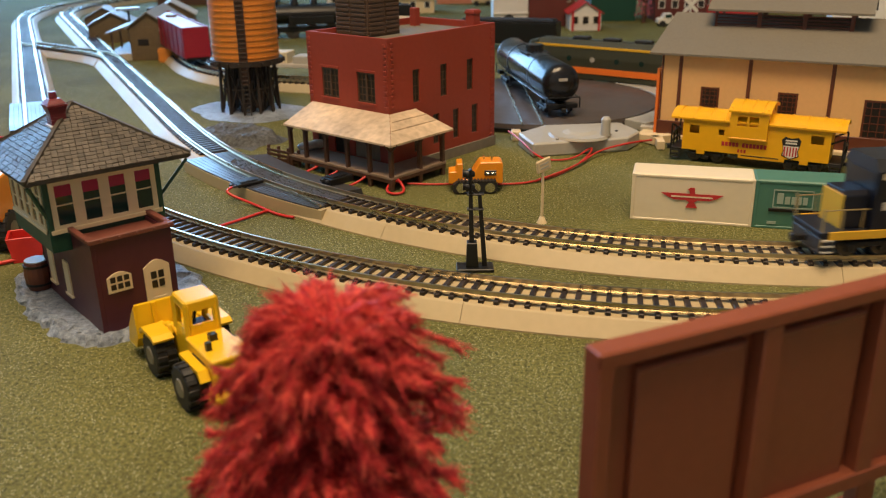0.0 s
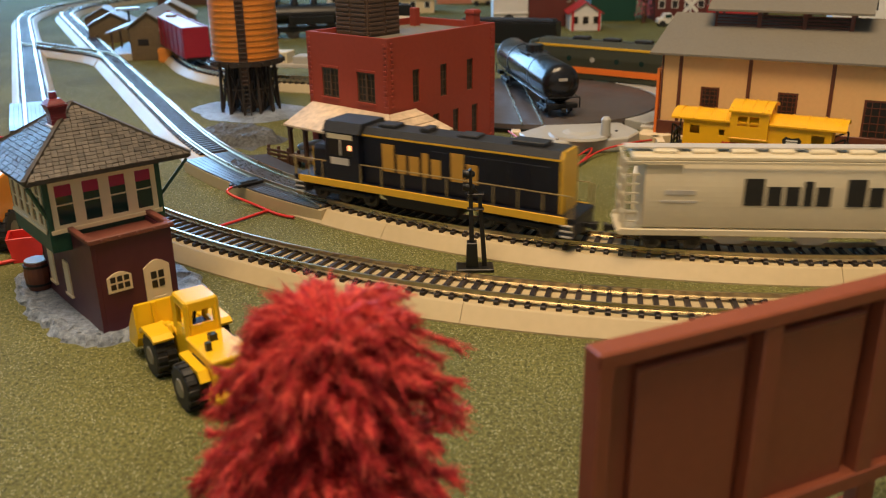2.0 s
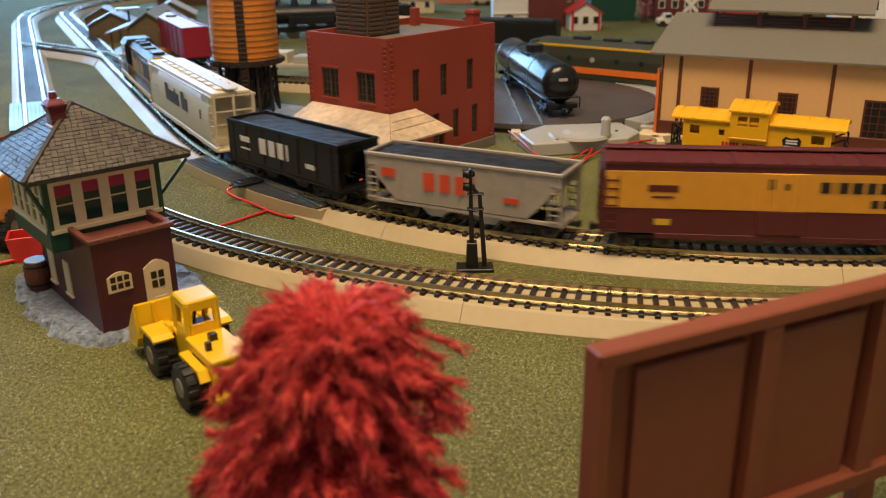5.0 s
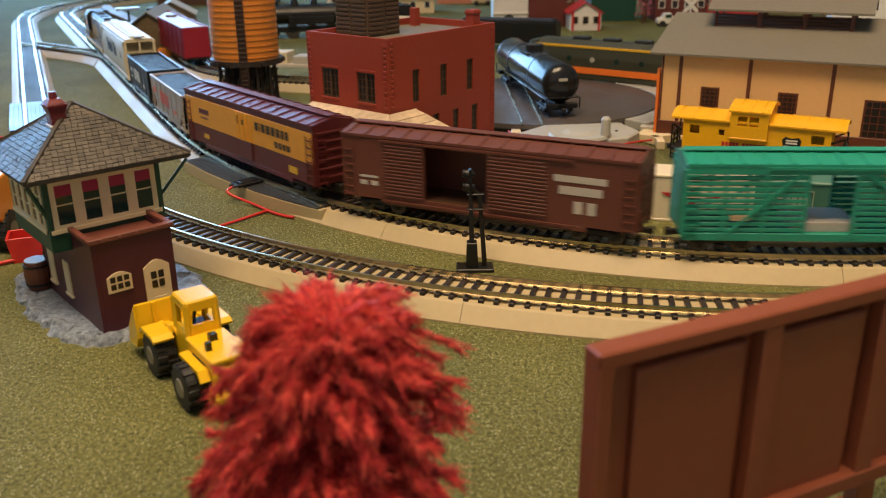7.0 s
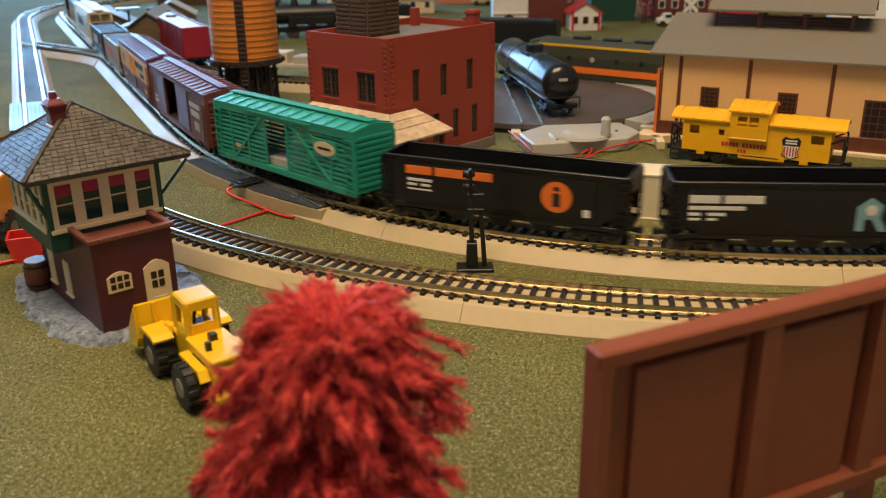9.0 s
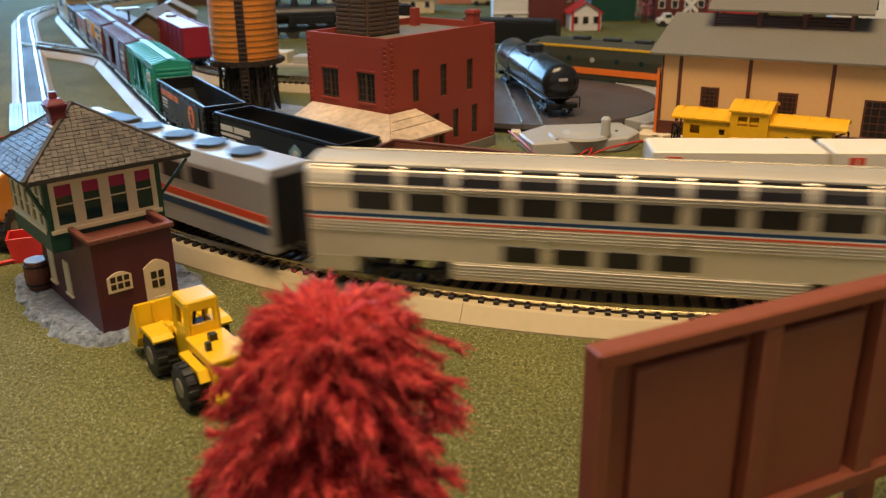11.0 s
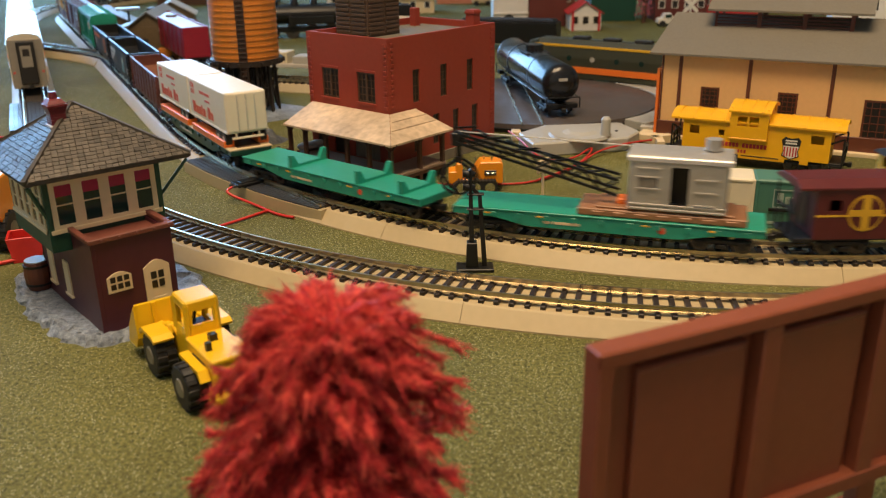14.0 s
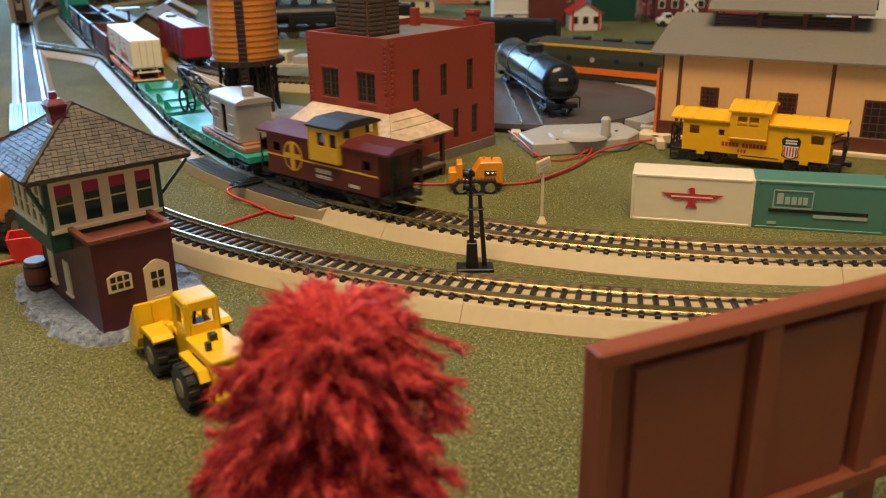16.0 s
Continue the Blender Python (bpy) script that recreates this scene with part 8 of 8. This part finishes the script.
def crane_car():
    t, h = green_flat(-1411, -1575, "jade green flat car carrying a silver crane with black lattice boom")
    box("crane_bed", t, M_CRANE_BASE, -70, 13, -13, 13, 14.4, 18.4, 0.5, "brown moulded crane bed")
    bm = bmesh.new()
    for k in range(7):
        add_box(bm, -66 + k * 11, -60 + k * 11, -13.7, 13.7, 15, 17.4, 0.4)
    part("bed_rib", bm, M_CRANE_BASE, t)
    box("bed_step", t, M_CRANE_BASE, -64, 4, -11.5, 11.5, 18.4, 19.6, 0.4)
    c = part("crane_cab", wall_with_holes("y", 11.8, 12.8, -58.4, -13.6, 20, 45, [(-41, -32.5, 22, 42.5)]), M_SILVER, t, "silver-grey crane cab")
    part("cab_side", wall_with_holes("y", -12.8, -11.8, -58.4, -13.6, 20, 45, [(-41, -32.5, 22, 42.5)]), M_SILVER, c)
    rounded = [(-11.4, 0.0), (-12.3, 0.5), (-12.8, 1.5), (12.8, 1.5), (12.3, 0.5), (11.4, 0.0)]
    prism("cab_end", c, M_SILVER, [(-59.9 + d, y) for y, d in rounded], 20, 45, "z")
    prism("cab_front", c, M_SILVER, [(-12.1 - d, y) for y, d in rounded], 20, 45, "z")
    arch = [(-13.3 * math.cos(math.pi * k / 14), 44.6 + 4.4 * math.sin(math.pi * k / 14) ** 0.55) for k in range(15)]
    prism("cab_roof", c, M_SILVER, arch, -61.2, -11, "x", bevel=0.25)
    box("cab_floor", c, M_SILVER, -58.5, -13.5, -12.7, 12.7, 19.6, 20.4, 0.2)
    # added dark sheet, imitates the shade seen through the cab's openings
    box("cab_shade_sheet", c, M_DARKWIN, -57, -15, -0.5, 0.5, 20.4, 44, 0)
    for y in (12.7, -13.3):
        for z in (20.2, 22.4):
            box("belt_rail", c, M_PALE_GREY, -59.4, -12.6, y, y + 0.6, z, z + 0.9, 0.15)
    for s in (1, -1):
        for a, b, zz in ((-44, -54, (24, 30.5, 37)), (-16, -27, (31, 37, 41.5))):
            for z in zz:
                bar("grab_iron", c, M_PALE_GREY, (a, s * 13.2, z), (b, s * 13.2, z), 0.6)
        # not glazed: flat plate, the recessed panel's shade is in its darker colour
        box("cab_window", c, M_COACH_END, -26, -17, *sorted((s * 12.7, s * 12.95)), 31.6, 36.6, 0.05)
    cyl("funnel", c, M_SILVER, 4, 4, 49.5, 55, "z", (-51, 0), 16)
    box("orange_winch", t, M_ORANGE, -10, -6, -3, 6, 19.4, 22.5, 0.5, "small orange winch")
    # boom: four chords with lattice bars
    a0, b0 = Vector((-6, 0, 24)), Vector((80, 0, 48))
    boom = box("boom", t, M_BLACK, 77, 83, -4.5, 4.5, 44, 51, 0.4, "black lattice boom")
    n = 10
    for y in (-4.2, 4.2):
        for dz in (0, 8):
            bar("chord", boom, M_BLACK, a0 + Vector((0, y * 1.3, dz)), b0 + Vector((0, y, dz * 0.6 - 2)), 1.3)
        for k in range(n):
            f0, f1 = k / n, (k + 1) / n
            p0, p1 = a0.lerp(b0, f0), a0.lerp(b0, f1)
            u, v = (0, 8 - 3.2 * f1) if k % 2 else (8 - 3.2 * f0, 0)
            bar("lattice", boom, M_BLACK, p0 + Vector((0, y * 1.1, u - 1)), p1 + Vector((0, y * 1.1, v - 1)), 0.9)
    for k in range(n):
        p0, p1 = a0.lerp(b0, k / n), a0.lerp(b0, (k + 1) / n)
        s = 4.2 if k % 2 else -4.2
        bar("lattice", boom, M_BLACK, p0 + Vector((0, -s, 7.5)), p1 + Vector((0, s, 6)), 0.9)
    bar("hoist_cable", t, M_WHITEP, (-12, 0, 49), (80, 0, 51), 0.6)
    bar("hook_block", t, M_BLACK, (80, 0, 46), (80, 0, 36), 2.4)
    g = bar("grapple", t, M_BLACK, (80, -3, 36), (80, 3, 36), 3.0, None, "black claw grapple hanging from the boom")
    for s in (1, -1):
        pts = [(80 + s * 2, 0, 35), (80 + s * 8, 0, 31), (80 + s * 10, 0, 25), (80 + s * 7, 0, 19.5), (80 + s * 2, 0, 17)]
        for y in (-3, 3):
            for p0, p1 in zip(pts, pts[1:]):
                bar("claw", g, M_BLACK, (p0[0], y, p0[2]), (p1[0], y, p1[2]), 1.4)
        bar("claw_tie", g, M_BLACK, (80 + s * 10, -3, 25), (80 + s * 10, 3, 25), 1.2)


def end_caboose(run, m_body, m_cup, front=None, rear=None, t=None, half=None, logo=True):
    h = half
    b = h - 9
    part("side", wall_with_holes("y", 13.4, 14.4, -b, b, 9, 32.6, [(b - 12, b - 6, 22, 27), (-b + 6, -b + 12, 22, 27)]), m_body, t)
    part("side", wall_with_holes("y", -14.4, -13.4, -b, b, 9, 32.6, [(b - 12, b - 6, 22, 27), (-b + 6, -b + 12, 22, 27)]), m_body, t)
    for s in (1, -1):
        box("end_wall", t, m_body, *sorted((s * (b - 1), s * b)), -13.4, 13.4, 9, 33.5, 0.1)
        box("end_door", t, M_DARKWIN, *sorted((s * b, s * (b + 0.3))), -4, 4, 11, 29, 0.1)
        box("platform", t, M_TRUCK, *sorted((s * b, s * h)), -13, 13, 7, 9, 0.2)
        for y in (-12.4, 12.4, 5, -5):
            bar("end_railing", t, M_TRUCK, (s * (h - 0.6), y, 8), (s * (h - 0.6), y, 20 if abs(y) < 6 else 30), 0.9)
        bar("end_railing", t, M_TRUCK, (s * (h - 0.6), -12.4, 20), (s * (h - 0.6), 12.4, 20), 0.9)
        cyl("brake_wheel", t, M_TRUCK, 3.4, 3.4, *sorted((s * (h + 0.2), s * (h + 0.9))), "x", (8, 23), 14)
        for y in (-12, 12):
            for k in range(2):
                box("step", t, M_TRUCK, *sorted((s * (b + 2), s * (h - 1))), *sorted((y * 1.0, y * 1.16)), 2.6 + 3 * k, 3.4 + 3 * k, 0.1)
    box("floor", t, M_TRUCK, -b, b, -13.4, 13.4, 8, 10, 0)
    prism("roof", t, m_body, [(-15.4, 31.6), (-15.4, 32.8), (-8, 35.2), (8, 35.2), (15.4, 32.8), (15.4, 31.6)], -h, h, "x", bevel=0.2)
    x0, x1 = -19, 6
    c = part("cupola", wall_with_holes("y", 16.2, 17.2, x0, x1, 22.5, 41, [(-18, -12, 31, 38.4), (-8, -1.5, 31, 38.4)]), m_cup, t)
    part("cupola_side", wall_with_holes("y", -17.2, -16.2, x0, x1, 22.5, 41, [(-18, -12, 31, 38.4), (-8, -1.5, 31, 38.4)]), m_cup, c)
    for x in (x0, x1 - 1):
        part("cupola_end", wall_with_holes("x", x, x + 1, -16.2, 16.2, 22.5, 42, [(-12, -6, 35.5, 40), (6, 12, 35.5, 40)]), m_cup, c)
    return c, x0, x1, b


def freight_caboose():
    t, h = vehicle(RUN_IN, "caboose", -1577.6, -1697.4, "maroon caboose with a yellow bay cupola", "caboose", "freight train")
    t.scale = (1, 1, 1.1)
    c, x0, x1, b = end_caboose(None, M_MAROON, M_LOCO_YELLOW, t=t, half=h)
    prism("cupola_roof", c, M_ROOF_DK, [(-18.2, 40.6), (-18.2, 41.8), (-9, 44.6), (9, 44.6), (18.2, 41.8), (18.2, 40.6)], x0 - 1.5, x1 + 1.5, "x", bevel=0.2)
    for s in (1, -1):
        box("side_stripe", t, M_LOCO_YELLOW, -b, b, *sorted((s * 14.4, s * 14.6)), 19.4, 20.3, 0, "thin yellow side stripe")
    disc("emblem_ring", t, M_LOCO_YELLOW, 24, 21, 8.4, 14.4, 14.7, "round yellow emblem")
    disc("emblem_field", t, M_MAROON, 24, 21, 7.4, 14.6, 14.85)
    for s in (1, -1):
        box("emblem_cross", t, M_LOCO_YELLOW, 22, 26, *sorted((s * 14.8, s * 15)), 13.6, 28.4, 0)
        box("emblem_cross", t, M_LOCO_YELLOW, 16.6, 31.4, *sorted((s * 14.8, s * 15.02)), 19.6, 22.6, 0)
    marks(t, M_PALE_GREY, 4, 15, [(3.4, 2.4), (3.4, 2.4), (3.4, 2.4), (3.4, 2.4)], 14.45)
    marks(t, M_PALE_GREY, 4, 12, [(14, 1.8)], 14.45)
    marks(t, M_PALE_GREY, -24, 11, [(9, 1.8)], 14.45)
    for x in (h - 26, -h + 26):
        truck(t, x, 2, 17, 4.8)
    couplers(t, h)


# ---- the passenger train ----
SUP = [(-15.8, 5.0), (-16.4, 8), (-16.4, 47), (-16.1, 49.8), (-15.4, 52), (-14.2, 54), (-12.4, 55.6), (-9.6, 56.9), (-6, 57.7), (0, 58.1), (6, 57.7), (9.6, 56.9), (12.4, 55.6), (14.2, 54), (15.4, 52), (16.1, 49.8), (16.4, 47), (16.4, 8), (15.8, 5.0)]


def superliner(front, rear, label, lounge):
    t, h = vehicle(RUN_OUT, "passenger_coach", front, rear, label, "passenger coach", "passenger train")
    prism("body", t, M_COACH, [(y, max(z, 13.2)) for y, z in SUP], -h, h, "x", bevel=0.25)
    prism("lower_body", t, M_COACH, [(-16.2, 5), (-15.4, 4.2), (15.4, 4.2), (16.2, 5), (16.4, 13.4), (-16.4, 13.4)], -h + 66, h - 66, "x", bevel=0.2)
    for s in (1, -1):
        prism("vestibule", t, M_COACH, [(-15.8, 5.5), (15.8, 5.5), (16.4, 13.4), (-16.4, 13.4)], *sorted((s * (h - 22), s * h)), "x", bevel=0.2)
    box("underbody", t, M_TRUCK, -h + 68, h - 68, -13, 13, 2.8, 4.6, 0.3)
    for s in (1, -1):
        for z0, z1 in ((5.4, 12.9), (25, 30.9)) + (((45.2, 47.0),) if lounge else ((47.4, 51.4),)):
            bm = bmesh.new()
            for z in np.arange(z0, z1, 1.5):
                if z < 13:
                    add_prism(bm, [(s * 16.2, z), (s * 17.0, z + 0.9), (s * 16.3, z + 1.1)], -h + 67, h - 67, "x")
                elif z < 47:
                    add_prism(bm, [(s * 16.3, z), (s * 17.1, z + 0.9), (s * 16.3, z + 1.1)], -h + 1, h - 1, "x")
                else:
                    add_prism(bm, [(s * 15.4, z), (s * (17.1 - 0.2 * (z - 47)), z + 0.9), (s * (16.2 - 0.2 * (z - 47)), z + 1.1)], -h + 1, h - 1, "x")
            part("fluting", bm, M_STEEL_LT, t)["kind"] = "stuff"
        bm = bmesh.new()
        for y, z in ((13.4, 56.0),) if lounge else ((15.3, 51.6), (14.6, 52.9), (13.6, 54.2), (12.4, 55.3)):
            add_box(bm, -h + 1, h - 1, *sorted((s * y, s * (y + 0.8))), z, z + 0.7)
        part("roof_fluting", bm, M_STEEL_LT, t)["kind"] = "stuff"
        if lounge:
            for m_, z0, z1 in ((M_REDOR, 31.2, 32.2), (M_WHITEP, 32.2, 32.9), (M_BLUE_DK, 32.9, 34.4)):
                box("side_stripe", t, m_, -h + 0.5, h - 0.5, *sorted((s * 16.4, s * 16.8)), z0, z1, 0)
        else:
            for m_, z0, z1 in ((M_BLUE_DK, 31.6, 34.2), (M_WHITEP, 34.2, 35.6), (M_REDOR, 35.6, 38.6)):
                box("side_stripe", t, m_, -h + 0.5, h - 0.5, *sorted((s * 16.4, s * 16.8)), z0, z1, 0)
        if lounge:
            for k in range(10):
                x = -h + 22 + k * 24.6
                box("window", t, M_DARKWIN, x, x + 19, *sorted((s * 16.4, s * 16.7)), 36.5, 44.7, 0.2)
                bm = bmesh.new()
                add_prism(bm, [(s * 16.35, 48.3), (s * 15.7, 52), (s * 12.6, 55.9), (s * 12.2, 55.4), (s * 15.2, 51.6), (s * 15.8, 48.3)], x, x + 20.5, "x")
                part("roof_window", bm, M_DARKWIN, t)
            for x in (-30, -8, 14, 36):
                box("window", t, M_DARKWIN, x, x + 17, *sorted((s * 16.4, s * 16.7)), 15, 22.5, 0.2)
        else:
            for k in range(11):
                x = -h + 14 + k * 23.5
                box("window", t, M_DARKWIN, x, x + 17, *sorted((s * 16.4, s * 16.8)), 39.7, 46.8, 0.2)
            for x in (-86, -62, -38, 84):
                box("window", t, M_DARKWIN, x, x + (17 if x != -86 else 9), *sorted((s * 16.4, s * 16.7)), 15, 21, 0.2)
            box("service_panel", t, M_TRAILER, -h + 15, -h + 31, *sorted((s * 16.4, s * 16.7)), 13.6, 24, 0.1, "pale service panel")
            d = box("side_door", t, M_PALE_GREY, 26, 37, *sorted((s * 16.4, s * 16.85)), 5, 25, 0.2)
            box("door_pane", d, M_DARKWIN, 29, 34.5, *sorted((s * 16.8, s * 17.0)), 15, 22, 0.1)
    for s in (1, -1):
        e = box("end_face", t, M_COACH_END, *sorted((s * h, s * (h + 0.6))), -15.6, 15.6, 6, 52, 0.3)
        # gangway frame, widened and deepened to imitate shade between the coaches
        box("diaphragm", e, M_TRUCK, *sorted((s * h, s * (h + 6.5))), -8, 8, 10, 51, 0.8, "dark rubber gangway frame")
        box("gangway_door", e, M_COACH_END, *sorted((s * (h + 6.2), s * (h + 6.7))), -5, 5, 26.5, 47, 0.2)
        box("gangway_pane", e, M_DARKWIN, *sorted((s * (h + 6.7), s * (h + 6.9))), -3, 3, 37, 44, 0.1)
        for y in (-13, 13):
            box("marker_lamp", e, M_REDP, *sorted((s * (h + 0.6), s * (h + 1.2))), y - 1, y + 1, 20, 22, 0.2)
    for x in (h - 44, -h + 44):
        truck(t, x, 2, 30, 5.2)
    couplers(t, h)


def passenger_engine():
    t, h = vehicle(RUN_OUT, "passenger_locomotive", 841, 606, "silver passenger diesel with red and blue stripes", "locomotive", "passenger train")
    prism("body", t, M_SILVER, [(-15.4, 6), (-15.4, 42), (-12, 48), (12, 48), (15.4, 42), (15.4, 6)], -h, h - 26, "x", bevel=0.4)
    prism("nose", t, M_SILVER, [(h - 26, 6), (h - 26, 48), (h - 16, 47), (h - 4, 26), (h, 20), (h, 6)], -15, 15, "y", bevel=0.8)
    prism("windscreen", t, M_PANE, [(h - 15.2, 46), (h - 8.5, 34), (h - 7.8, 34.4), (h - 14.6, 46.4)], -12, 12, "y")
    for s in (1, -1):
        for m_, z0, z1 in ((M_BLUE_DK, 16, 20), (M_WHITEP, 20, 21.5), (M_REDOR, 21.5, 25.5)):
            box("side_stripe", t, m_, -h, h - 26, *sorted((s * 15.4, s * 15.7)), z0, z1, 0)
        for x in (-70, -44, -18):
            box("grille", t, M_TRUCK, x, x + 20, *sorted((s * 15.4, s * 15.7)), 31, 40, 0.2)
        box("cab_window", t, M_PANE, h - 40, h - 29, *sorted((s * 15.4, s * 15.7)), 31, 38, 0.2)
    for x in (-80, -50, -20, 12):
        cyl("roof_fan", t, M_ROOF_DK, 9, 9, 48, 50, "z", (x, 0), 20)
    box("roof_duct", t, M_ROOF_DK, 30, 60, -8, 8, 48, 50.5, 0.5)
    box("tail_face", t, M_TRUCK, -h - 0.5, -h, -11, 11, 8, 44, 0.2)
    box("fuel_tank", t, M_TRUCK, -26, 26, -12, 12, 2.5, 7, 1)
    for x in (h - 42, -h + 42):
        truck(t, x, 2, 32, 5.6)
    couplers(t, h)


locomotive()
covered_hopper()
two_bay(193.3, 71.2, M_BLACK, M_WHITEP, "black coal hopper car with white markings", False)
two_bay(61.7, -61.0, M_HOP_GREY, M_REDOR, "pale grey coal hopper car with red markings", True)
milwaukee_box()
brown_box()
stock_car()
orange_hopper()
blue_hopper()
open_hopper(-906.8, -1050, M_BROWN, M_RUST_IN, "empty brown open hopper car with rusty inside")
piggyback_flat()
idler_flat()
crane_car()
freight_caboose()
passenger_engine()
superliner(594, 304, "silver double-deck lounge coach with roof windows", True)
superliner(296, 6, "silver double-deck coach with red, white and blue stripes", False)


# ---- rolling stock standing on the layout ----
yellow_caboose()
tank_car()
red_gondola()
flat_behind()
steam_engine()
green_streamliner()


# ---- what moves: distance run by the freight, and the place of the passenger train's tail ----
FREIGHT = ((-1, -148), (0, -4), (1.5, 210.2), (3.5, 518.1), (4.2, 629.9), (6.6, 1030.4), (7, 1097), (8, 1259), (9, 1414), (11.5, 1802.5), (12, 1873), (12.5, 1945.4), (13.5, 2101.5), (14.5, 2258), (16, 2495.4), (17, 2651))
TAIL = ((-1, -1050), (0, -1050), (5, -1048), (6, -1030), (7, -970), (8, -790), (9.2, -398), (11.3, 400), (12.1, 708), (12.5, 858), (13, 1065), (13.5, 1278), (14, 1462), (14.6, 1658), (15, 1795), (15.6, 1995), (16, 2124), (17, 2440))


def ease(rows, t):
    """A smooth reading of a table of times and distances."""
    T, D = np.array(rows).T
    g = np.gradient(D, T)
    i = int(min(max(np.searchsorted(T, t) - 1, 0), len(T) - 2))
    h = T[i + 1] - T[i]
    u = (t - T[i]) / h
    return (2 * u**3 - 3 * u**2 + 1) * D[i] + (u**3 - 2 * u**2 + u) * h * g[i] + (-2 * u**3 + 3 * u**2) * D[i + 1] + (u**3 - u**2) * h * g[i + 1]


def motions():
    times = [i * 0.2 for i in range(81)]
    for run, line, table_ in ((RUN_IN, INNER, FREIGHT), (RUN_OUT, OUTER, TAIL)):
        for ob, offset, reach, ahead in run:
            shift = mm(ahead or 0, 0, 0)
            walk(ob, [(t, line.stand(offset + ease(table_, t), reach) @ shift) for t in times])


motions()
